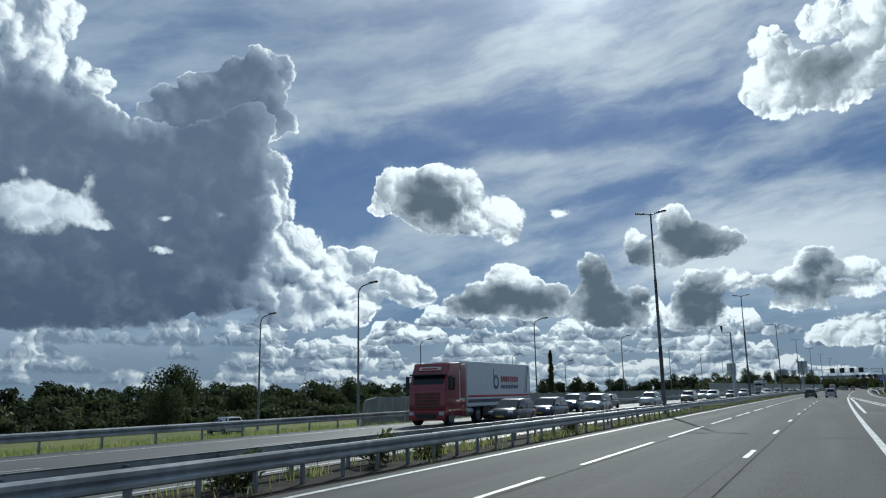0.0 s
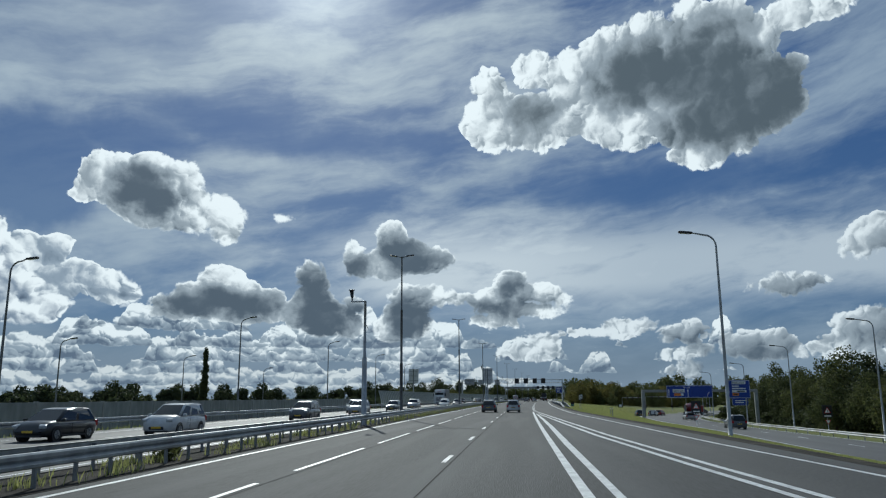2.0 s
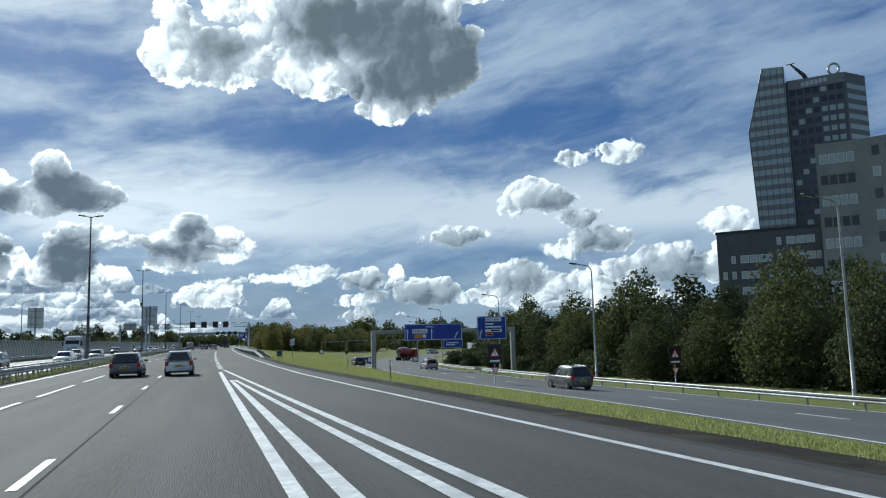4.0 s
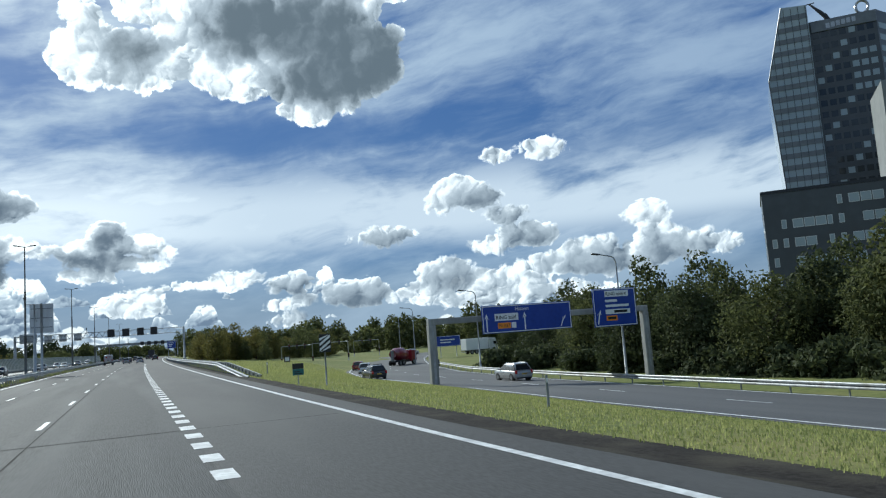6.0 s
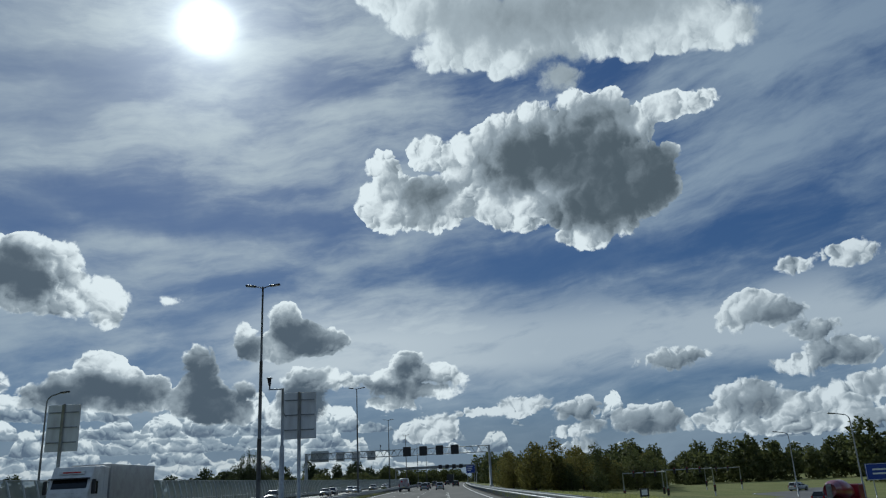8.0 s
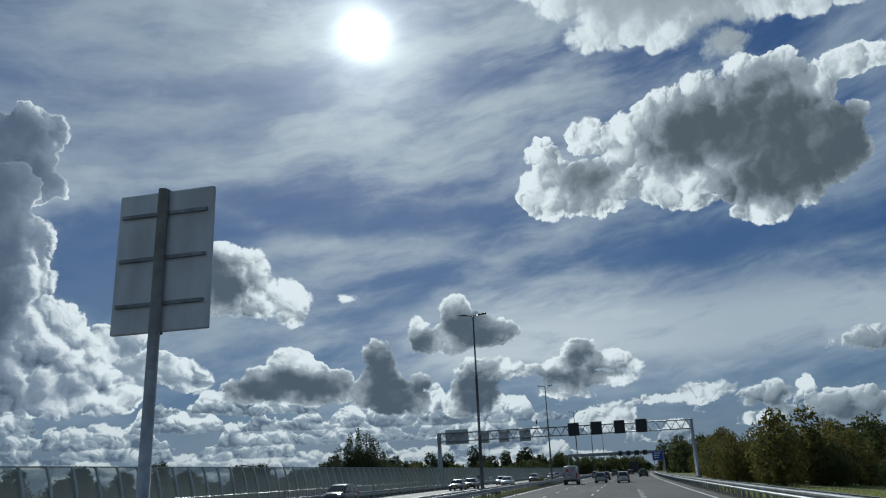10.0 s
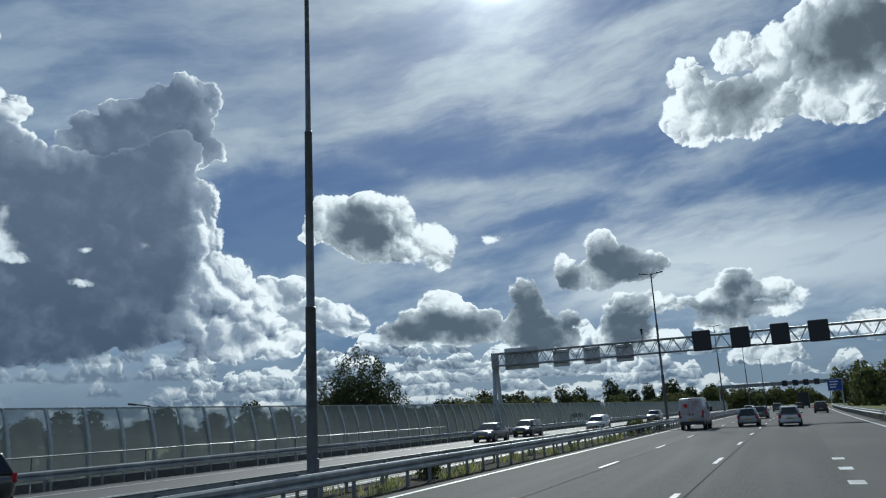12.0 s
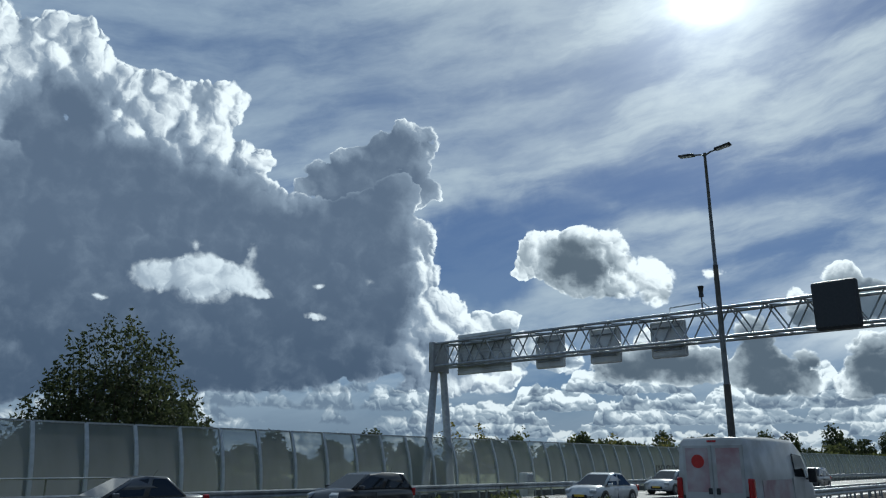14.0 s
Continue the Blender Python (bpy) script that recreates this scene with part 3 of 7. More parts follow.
# ---------------------------------------------------------------- plan: s metres along the road, d to its right
BEND, CURVE = 140.0, 1 / 6628.0


def W(d, s):
    u = s - BEND
    a = CURVE * u
    return d * math.cos(a) + CURVE * u * u / 2, BEND + u * (1 - a * a / 6) - d * math.sin(a)


def at(d, s, z=0.0, turn=0.0):
    """The pose of a thing at (d, s): its y runs along the road."""
    x, y = W(d, s)
    return pose(x, y, z, 0, 0, turn - math.degrees(CURVE * (s - BEND)))


def lerp(t, pts):
    for (a, u), (b, v) in zip(pts, pts[1:]):
        if t <= b:
            return u + (v - u) * max(0.0, (t - a)) / (b - a)
    return pts[-1][1]


# the lower road on the right: its middle, half width and height
def low_mid(s):
    return lerp(s, [(-60, 22), (120, 24.5), (190, 26), (225, 28.5), (255, 32), (290, 40), (330, 53), (380, 74)])


def low_half(s):
    return lerp(s, [(-60, 6), (160, 6.5), (230, 6.5), (300, 8)])


def low_z(s):
    return lerp(s, [(-60, -0.4), (60, -1.4), (120, -2.1), (190, -2.7), (230, -3.0), (300, -3.6), (400, -3.6)])


def low_zd(d, s):
    """The lower road leans: its near side lies higher than its far side."""
    near = max(low_mid(s) - low_half(s), right_edge(s) + 5)
    lean = lerp(s, [(-60, 0.0), (100, 0.3), (150, 0.85), (220, 0.85), (285, 0.1), (300, 0.0), (900, 0.0)])
    return low_z(s) + lean * min(1.0, max(0.0, 1 - (d - near) / (2 * low_half(s))))


def right_edge(s):
    """Outer edge of the paved road on the right."""
    return lerp(s, [(-60, 10.0), (85, 9.5), (120, 8.5), (160, 6.9), (180, 6.2), (210, 6.2)])


def ground_z(d, s):
    if d < -27:
        return lerp(-d, [(27, -0.12), (31, -0.5), (40, -1.2), (60, -1.5), (2000, -1.5)])
    e = right_edge(s)
    if d <= e + 1.0:
        return -0.12
    near = max(low_mid(s) - low_half(s), e + 5)
    far = near + 2 * low_half(s)
    z = low_zd(max(d, near), s)
    if d < near:
        f = (d - e - 1.0) / (near - e - 1.0)
        return -0.12 + (z + 0.12) * (0.72 * f + 0.28 * f ** 2)
    if d < far:
        return z
    return z - 0.35 * min(1.0, (d - far) / 6)


# ---------------------------------------------------------------- mesh helpers
def mesh_ob(name, bm, material=None, parent=None, smooth=False):
    me = bpy.data.meshes.new(name)
    bm.to_mesh(me)
    bm.free()
    if smooth:
        for p in me.polygons:
            p.use_smooth = True
    if material:
        me.materials.append(material)
    ob = new(name, me)
    if parent:
        ob.parent = parent
    return ob


def part(name, bm, material, parent, label="", smooth=False):
    ob = mesh_ob(name, bm, material, parent, smooth)
    if label:
        tagged(ob, label)
    return ob


def empty(name, m, label, category, group="", kind=""):
    ob = new(name)
    ob.empty_display_size = 0.1
    ob.matrix_basis = m
    return tagged(ob, label, category, group, kind)


def add_box(bm, x0, x1, y0, y1, z0, z1, bevel=0.0, m=None):
    r = bmesh.ops.create_cube(bm, size=1, matrix=Matrix.Translation(((x0 + x1) / 2, (y0 + y1) / 2, (z0 + z1) / 2)) @ Matrix.Diagonal((x1 - x0, y1 - y0, z1 - z0, 1)))
    vs = r["verts"]
    if bevel:
        es = list({e for v in vs for e in v.link_edges})
        r2 = bmesh.ops.bevel(bm, geom=es, offset=bevel, segments=2, affect="EDGES", profile=0.5)
        vs = list({v for f in r2["faces"] for v in f.verts} | {v for v in vs if v.is_valid})
    if m is not None:
        bmesh.ops.transform(bm, matrix=m, verts=vs)
    return vs


def box_bm(x0, x1, y0, y1, z0, z1, bevel=0.0):
    bm = bmesh.new()
    add_box(bm, x0, x1, y0, y1, z0, z1, bevel)
    return bm


def add_tube(bm, pts, radii, n=10, cap=True):
    """A tube through points; radii one number or one a point."""
    pts = [Vector(p) for p in pts]
    if not isinstance(radii, (list, tuple)):
        radii = [radii] * len(pts)
    rings = []
    for i, p in enumerate(pts):
        a, b = pts[max(i - 1, 0)], pts[min(i + 1, len(pts) - 1)]
        t = (b - a).normalized()
        u = t.cross(Vector((0, 0, 1)) if abs(t.z) < 0.95 else Vector((0, 1, 0))).normalized()
        v = u.cross(t)
        rings.append([bm.verts.new(p + (u * math.cos(2 * math.pi * k / n) + v * math.sin(2 * math.pi * k / n)) * radii[i]) for k in range(n)])
    for r0, r1 in zip(rings, rings[1:]):
        for k in range(n):
            bm.faces.new((r0[k], r0[(k + 1) % n], r1[(k + 1) % n], r1[k]))
    if cap:
        bm.faces.new(rings[0])
        bm.faces.new(rings[-1][::-1])
    return bm


def tube_bm(pts, radii, n=10):
    return add_tube(bmesh.new(), pts, radii, n)


def sheet(name, left, right, s0, s1, z, material, step=6.0, cols=1, kind="structure", label="", category="", thick=0.0):
    """A strip of road between two offsets (functions or numbers) along s."""
    fl = left if callable(left) else (lambda s: left)
    fr = right if callable(right) else (lambda s: right)
    fz = z if callable(z) else (lambda d, s: z)
    n = max(1, int((s1 - s0) / step))
    bm = bmesh.new()
    rows = []
    for i in range(n + 1):
        s = s0 + (s1 - s0) * i / n
        row = []
        for j in range(cols + 1):
            d = fl(s) + (fr(s) - fl(s)) * j / cols
            row.append(bm.verts.new((*W(d, s), fz(d, s))))
        rows.append(row)
    for a, b in zip(rows, rows[1:]):
        for j in range(cols):
            bm.faces.new((a[j], a[j + 1], b[j + 1], b[j]))
    if thick:
        r = bmesh.ops.extrude_face_region(bm, geom=bm.faces[:])
        bmesh.ops.translate(bm, verts=[v for v in r["geom"] if isinstance(v, bmesh.types.BMVert)], vec=(0, 0, -thick))
        bmesh.ops.recalc_face_normals(bm, faces=bm.faces)
    return tagged(mesh_ob(name, bm, material), label, category, "", kind)


# ---------------------------------------------------------------- ground and roads
def build_ground():
    ds = [-3500, -1500, -700, -300, -150, -90, -60, -45, -38, -34, -31, -29, -27.2, -26.8, -12, 0, 6] + [6.6 + 1.1 * i for i in range(26)] + [38, 42, 48, 60, 80, 120, 200, 400, 900, 2000, 3500]
    ss = [-900, -400, -200, -100] + [-60 + 7 * i for i in range(78)] + [500, 540, 600, 700, 900, 1300, 2000, 3200, 4600]
    bm = bmesh.new()
    rows = [[bm.verts.new((*W(d, min(s, 700)), ground_z(d, s))) if s <= 700 else bm.verts.new((W(d, 700)[0] + (s - 700) * 0.085, W(d, 700)[1] + s - 700, ground_z(d, s))) for d in ds] for s in ss]
    for a, b in zip(rows, rows[1:]):
        for j in range(len(ds) - 1):
            bm.faces.new((a[j], a[j + 1], b[j + 1], b[j]))
    tagged(mesh_ob("ground", bm, GRASS, smooth=True), "uneven grass ground beside the motorway", "ground", "", "structure")


build_ground()
E_, A_, B_, S_, R_ = -9.61, -6.18, -2.48, 1.08, 5.28
sheet("road", -12.35, right_edge, -80, 700, 0.0, ASPHALT, label="grey worn asphalt motorway carriageway", category="road", thick=0.1)
sheet("road_opposite", -26.3, -12.85, -80, 700, 0.0, ASPHALT_PALE, label="pale asphalt carriageway of the opposite direction", category="road", thick=0.1)
sheet("median", -12.85, -12.35, -80, 700, -0.03, SOIL, label="dark soil strip between the carriageways", category="median")
sheet("median_verge", -12.3, -10.15, -80, 700, 0.012, SOIL, label="weedy dark soil under the guard rails", category="median", cols=2)
sheet("shoulder_strip", right_edge, lambda s: right_edge(s) + lerp(s, [(-60, 1.3), (85, 1.5), (110, 1.9), (170, 1.7), (230, 1.25)]), -60, 420, lambda d, s: max(ground_z(d, s), -0.2) + 0.025 if d > right_edge(s) + 0.5 else 0.0, SOIL, label="bare dark soil beside the paved road", category="shoulder", cols=3)
sheet("slip_lane", lambda s: lerp(s, [(-60, 6.0), (85, 5.0), (106, 4.5), (130, 3.2), (165, 1.35)]), lambda s: right_edge(s) - 0.3, -60, 168, 0.004, ASPHALT_DARK, label="darker asphalt of the merging slip lane", category="road")
sheet("low_road", lambda s: max(low_mid(s) - low_half(s), right_edge(s) + 5), lambda s: max(low_mid(s) - low_half(s), right_edge(s) + 5) + 2 * low_half(s), -60, 385, lambda d, s: low_zd(d, s) + 0.05, ASPHALT_PALE, label="lower grey asphalt road towards the junction", category="road", cols=2)
sheet("hard_strip", lambda s: lerp(s, [(165, 1.3), (175, 1.2), (400, 1.2)]), lambda s: right_edge(s) - 0.02, 168, 700, 0.004, ASPHALT_DARK, label="darker asphalt of the outer lane", category="road")

MARKS = []


def mark(name, d0, d1, s0, s1, z=0.009, group="lane dashes", label="white painted lane dash on the asphalt"):
    bm = bmesh.new()
    n = max(1, int((s1 - s0) / 15))
    f0 = d0 if callable(d0) else (lambda s: d0)
    f1 = d1 if callable(d1) else (lambda s: d1)
    fz = z if callable(z) else (lambda s: z)
    rows = [[bm.verts.new((*W(f(s0 + (s1 - s0) * i / n), s0 + (s1 - s0) * i / n), fz(s0 + (s1 - s0) * i / n))) for f in (f0, f1)] for i in range(n + 1)]
    for a, b in zip(rows, rows[1:]):
        bm.faces.new((a[0], a[1], b[1], b[0]))
    return tagged(mesh_ob(name, bm, PAINT), label, "road marking", group, "structure" if "dash" not in name else "")


LINE = "white painted edge line, slightly worn"
mark("edge_line", E_ - 0.09, E_ + 0.09, -60, 690, group="edge lines", label=LINE)
mark("edge_line", lambda s: lerp(s, [(-60, 9.1), (85, 8.65), (107, 7.5), (126, 7.0), (145, 6.15), (162, 5.45), (185, 5.2)]), lambda s: lerp(s, [(-60, 9.28), (85, 8.83), (107, 7.68), (126, 7.18), (145, 6.33), (162, 5.63), (185, 5.38)]), -60, 690, group="edge lines", label=LINE)
mark("edge_line", 0.97, 1.2, -60, 172, group="edge lines", label=LINE)
mark("gore_line", lambda s: lerp(s, [(86, 1.6), (107, 1.55), (130, 1.6), (160, 1.3)]), lambda s: lerp(s, [(86, 1.78), (107, 1.85), (130, 1.9), (160, 1.48)]), 86, 160, group="gore lines", label=LINE)
mark("gore_line", lambda s: lerp(s, [(-60, 6.2), (79, 5.5), (107, 3.6), (130, 2.7), (160, 1.5)]), lambda s: lerp(s, [(-60, 6.4), (79, 5.7), (107, 3.85), (130, 2.95), (160, 1.68)]), 79, 160, 0.013, group="gore lines", label=LINE)
mark("gore_line", lambda s: lerp(s, [(79, 6.0), (107, 4.2), (130, 3.25), (160, 2.0), (176, 1.3)]), lambda s: lerp(s, [(79, 6.2), (107, 4.45), (130, 3.5), (160, 2.2), (176, 1.48)]), 79, 176, 0.013, group="gore lines", label=LINE)
mark("gore_line", 1.7, 4.9, 85.4, 85.6, 0.013, group="gore lines", label="white painted cross line closing the gore")
for d in (-13.2, -24.4):
    mark("edge_line", d - 0.08, d + 0.08, -60, 690, group="edge lines", label=LINE)
for k in range(-8, 40):
    s = 59.75 + 11.9 * k
    mark("lane_dash", B_ - 0.075, B_ + 0.075, s, s + 2.9)
    s = 56.8 + 12.0 * k
    mark("lane_dash", A_ - 0.07, A_ + 0.07, s, s + (9.0 if s < 172 else 3.0))
    for d in (-16.9, -20.7):
        mark("lane_dash", d - 0.07, d + 0.07, s + 4, s + 7)
for k in range(70):
    s = 178 + 2.0 * k if k < 60 else 298 + 4 * (k - 60)
    mark("block_dash", 1.06, 1.42, s, s + 1.0, group="block marking", label="short white painted block of the merge marking")
for f in (-1, 1):
    mark("edge_line", lambda s: max(low_mid(s) - low_half(s), right_edge(s) + 5) + low_half(s) * (1 + f * 0.93) - 0.08, lambda s: max(low_mid(s) - low_half(s), right_edge(s) + 5) + low_half(s) * (1 + f * 0.93) + 0.08, -50, 380, lambda s: low_zd(max(low_mid(s) - low_half(s), right_edge(s) + 5) + low_half(s) * (1 + f * 0.93), s) + 0.065, group="edge lines", label=LINE)
for k in range(24):
    s = 60 + 12 * k
    c = lambda s: max(low_mid(s) - low_half(s), right_edge(s) + 5) + low_half(s)
    mark("lane_dash", lambda s: c(s) - 0.07, lambda s: c(s) + 0.07, s, s + 3, lambda s: low_zd(c(s), s) + 0.065)
TAR = mat("tar_seam", (0.018, 0.018, 0.019), 0.9, grain=(0.03, 0.03, 0.03), scale=14, spec=0.1)
ASPHALT_PATCH = mat("patched_asphalt", (0.058, 0.06, 0.062), 0.8, grain=(0.038, 0.039, 0.041), scale=26, bump=0.5, bscale=60, stain=(0.08, 0.082, 0.083), sscale=0.55, stretch=(1, 0.05, 1), spec=0.15)
# seams and patches in the asphalt
for name, d0, d1, s0, s1 in (("seam", -2.28, -2.24, -60, 690), ("seam", -6.0, -5.97, -60, 420), ("joint", -9.4, 0.9, 84, 84.06), ("joint", -9.4, 0.9, 119.5, 119.56), ("joint", -9.4, 5, 186, 186.08)):
    tagged(mark(name, d0, d1, s0, s1, 0.006, label="dark tar-filled seam in the asphalt"), category="seam", kind="structure").data.materials[0] = TAR
for d0, d1, s0, s1 in ((-5.8, -2.7, 38, 61), (-2.1, 0.8, 57, 66), (-5.9, -2.6, 215, 231)):
    sheet("asphalt_patch", d0, d1, s0, s1, 0.005, ASPHALT_PATCH, label="darker repair patch in the worn asphalt", category="patch")


# ---------------------------------------------------------------- guard rails
def rail_profile(w=0.08):
    """Cross-section of a steel beam: two ridges and a rolled top edge."""
    return [(0.0, 0.44), (w, 0.475), (w, 0.535), (0.02, 0.6), (w, 0.665), (w, 0.74), (0.05, 0.785), (-0.05, 0.785), (-0.03, 0.755), (-0.03, 0.46)]


def guard_rail(name, d_of, side, s0, s1, label, gap=1.5, z_of=lambda s: 0.0, part_to=330, cut=None, metal=STEEL):
    """side: +1 the beam faces right, -1 left. Posts of their own along the near stretch."""
    rail = empty(name, at(d_of(s0), s0, 0), label, "guard rail", "guard rails")
    inv = rail.matrix_basis.inverted()
    bm = bmesh.new()
    prof = rail_profile()
    n = int((s1 - s0) / 5)
    rows = []
    for i in range(n + 1):
        s = s0 + (s1 - s0) * i / n
        drop = 0.0
        if cut:
            drop = cut(s)
        rows.append([bm.verts.new(inv @ Vector((*W(d_of(s) + side * a, s), z_of(s) + b + drop))) for a, b in prof])
    for a, b in zip(rows, rows[1:]):
        for j in range(len(prof)):
            k = (j + 1) % len(prof)
            bm.faces.new((a[j], a[k], b[k], b[j]))
    bmesh.ops.recalc_face_normals(bm, faces=bm.faces)
    part("beam", bm, metal, rail, "long galvanised steel beam")
    # posts: an I section with a block behind the beam
    pb = bmesh.new()
    add_box(pb, -0.045, 0.045, -0.03, 0.03, -0.25, 0.72)
    add_box(pb, -0.06, 0.06, -0.008, 0.008, 0.5, 0.72)
    me = bpy.data.meshes.new("post")
    pb.to_mesh(me)
    pb.free()
    me.materials.append(STEEL_DULL)
    m = int((s1 - s0) / gap)
    rest = bmesh.new()
    count = 0
    for i in range(m):
        s = s0 + gap * (i + 0.5)
        mm = inv @ at(d_of(s) - side * 0.09, s, z_of(s) + (cut(s) if cut else 0.0))
        if count < part_to:
            o = new("post", me)
            o.parent = rail
            o.matrix_basis = mm
            count += 1
        else:
            add_box(rest, -0.045, 0.045, -0.03, 0.03, -0.25, 0.72, 0, mm)
    if len(rest.verts):
        tagged(part("far_posts", rest, STEEL_DULL, rail, "row of far steel posts"), kind="stuff")
    else:
        rest.free()
    return rail


guard_rail("guard_rail", lambda s: -10.62, 1, 18, 520, "galvanised steel guard rail along the median, facing the road", 1.55, part_to=290)
guard_rail("guard_rail", lambda s: -11.95, -1, 22, 520, "galvanised steel guard rail on the far side of the median", 2.4, part_to=200)
guard_rail("guard_rail", lambda s: -26.2, 1, 18, 520, "weathered steel guard rail beyond the opposite carriageway", 2.7, part_to=180)


def dive(s):
    return -0.75 * max(0.0, (238 - s) / 21) if s < 238 else 0.0


guard_rail("guard_rail", lambda s: 7.0 if s < 260 else lerp(s, [(260, 7.0), (300, 6.6), (390, 6.4)]), -1, 217, 520, "galvanised steel guard rail rising from the grass beside the outer lane", 2.0, part_to=150, cut=dive)
guard_rail("guard_rail", lambda s: 8.1 if s < 260 else lerp(s, [(260, 8.1), (300, 7.7), (390, 7.5)]), 1, 219, 520, "second steel guard rail at the edge of the slope", 2.0, z_of=lambda s: -0.1, part_to=150, cut=dive)
guard_rail("guard_rail", lambda s: max(low_mid(s) - low_half(s), right_edge(s) + 5) + 2 * low_half(s) + 0.5, -1, 128, 300, "pale steel guard rail along the lower road below the trees", 4.0, z_of=lambda s: low_z(s) - 0.1, part_to=60, metal=STEEL_DULL)

# ---------------------------------------------------------------- masts
def double_mast(m, h=15.2):
    """A tall stepped mast with two short arms and flat lanterns."""
    t = empty("street_lamp", m, "tall dark steel motorway lamp with two flat lanterns", "street lamp", "median lamps")
    bm = bmesh.new()
    add_tube(bm, [(0, 0, 0), (0, 0, 0.05), (0, 0, h * 0.33)], [0.17, 0.15, 0.14], 14)
    add_tube(bm, [(0, 0, h * 0.33), (0, 0, h * 0.335), (0, 0, h * 0.66)], [0.145, 0.115, 0.105], 14)
    add_tube(bm, [(0, 0, h * 0.66), (0, 0, h * 0.665), (0, 0, h)], [0.11, 0.08, 0.06], 14)
    part("pole", bm, MAST, t, smooth=True)
    part("base_door", box_bm(0.1, 0.165, -0.07, 0.07, 0.5, 1.1, 0.01), MAST, t)
    for f in (-1, 1):
        part("arm", tube_bm([(0, 0, h - 0.12), (f * 0.25, 0, h - 0.02), (f * 0.55, 0, h + 0.03)], [0.045, 0.04, 0.035], 8), MAST, t, smooth=True)
        lb = bmesh.new()
        add_box(lb, -0.36, 0.36, -0.16, 0.16, -0.05, 0.05, 0.04)
        bmesh.ops.transform(lb, matrix=pose(f * 0.82, 0, h + 0.08, 0, -f * 7, 0), verts=lb.verts)
        lan = part("lantern", lb, DARK, t, "flat dark lantern")
        gb = bmesh.new()
        add_box(gb, -0.26, 0.26, -0.12, 0.12, -0.062, -0.052)
        bmesh.ops.transform(gb, matrix=pose(f * 0.82, 0, h + 0.08, 0, -f * 7, 0), verts=gb.verts)
        part("lens", gb, LAMP_GLASS, lan)
    return t


first = double_mast(at(-11.28, 82.46))
for k in range(1, 9):
    copy_thing(first, at(-11.28, 82.46 + 60.15 * k))


def single_mast(name, m, h, reach, material, label, group, arm=2.0):
    """A mast bent over at its top into an arm with one lantern; reach +1 to the right, -1 to the left."""
    t = empty(name, m, label, "street lamp", group)
    bm = bmesh.new()
    pts = [(0, 0, 0), (0, 0, h * 0.4), (0, 0, h - 0.9)]
    rad = [0.12, 0.095, 0.062]
    for i in range(1, 6):
        a = math.pi / 2 * i / 5
        pts.append((reach * 0.7 * (1 - math.cos(a)), 0, h - 0.9 + 0.75 * math.sin(a)))
        rad.append(0.058)
    pts.append((reach * (arm - 0.5), 0, h + 0.02))
    rad.append(0.045)
    add_tube(bm, pts, rad, 12)
    part("pole", bm, material, t, smooth=True)
    part("collar", tube_bm([(0, 0, 0), (0, 0, 0.9), (0, 0, 0.95)], [0.135, 0.135, 0.115], 12), material, t, smooth=True)
    lb = bmesh.new()
    add_box(lb, -0.42, 0.42, -0.15, 0.15, -0.07, 0.07, 0.05)
    bmesh.ops.transform(lb, matrix=pose(reach * (arm - 0.15), 0, h + 0.05, 0, -reach * 6, 0), verts=lb.verts)
    lan = part("lantern", lb, DARK, t, "dark flat lantern")
    gb = bmesh.new()
    add_box(gb, -0.3, 0.3, -0.11, 0.11, -0.085, -0.072)
    bmesh.ops.transform(gb, matrix=pose(reach * (arm - 0.15), 0, h + 0.05, 0, -reach * 6, 0), verts=gb.verts)
    part("lens", gb, LAMP_GLASS, lan)
    return t


for d, s, top in ((12.4, 120.7, 12.1), (36.0, 154.3, 9.6), (39.1, 190.4, 9.2), (41.5, 224.0, 8.0), (43.0, 259.0, 7.4), (50.0, 305.0, 7.3), (60, 345, 7.0), (14.5, 20.0, 12.0)):
    z = ground_z(d, s)
    single_mast("street_lamp", at(d, s, z), top - z, -1, MAST_PALE, "pale galvanised street lamp with one curved arm", "roadside lamps", 2.0 if d < 20 else 2.3)
for d, s, top in ((-36.4, 79.9, 11.5), (-35.6, 121.1, 11.6), (-34.2, 161.1, 11.6), (-34, 201, 11.5), (-34, 241, 11.4), (-34.5, 281, 11), (-51.8, 85, 10.2), (-52.9, 120.4, 9.6), (-52.5, 153.5, 8.7), (-55, 190, 8.7), (-58, 235, 8.5)):
    z = ground_z(d, s)
    single_mast("street_lamp", at(d, s, z), top - z, 1, MAST, "slender dark street lamp with one curved arm", "far side lamps", 1.7)
single_mast("street_lamp", at(-45, 351, -1.3), 5.6, -1, MAST, "slender dark street lamp behind the noise barrier", "far side lamps", 2.4)


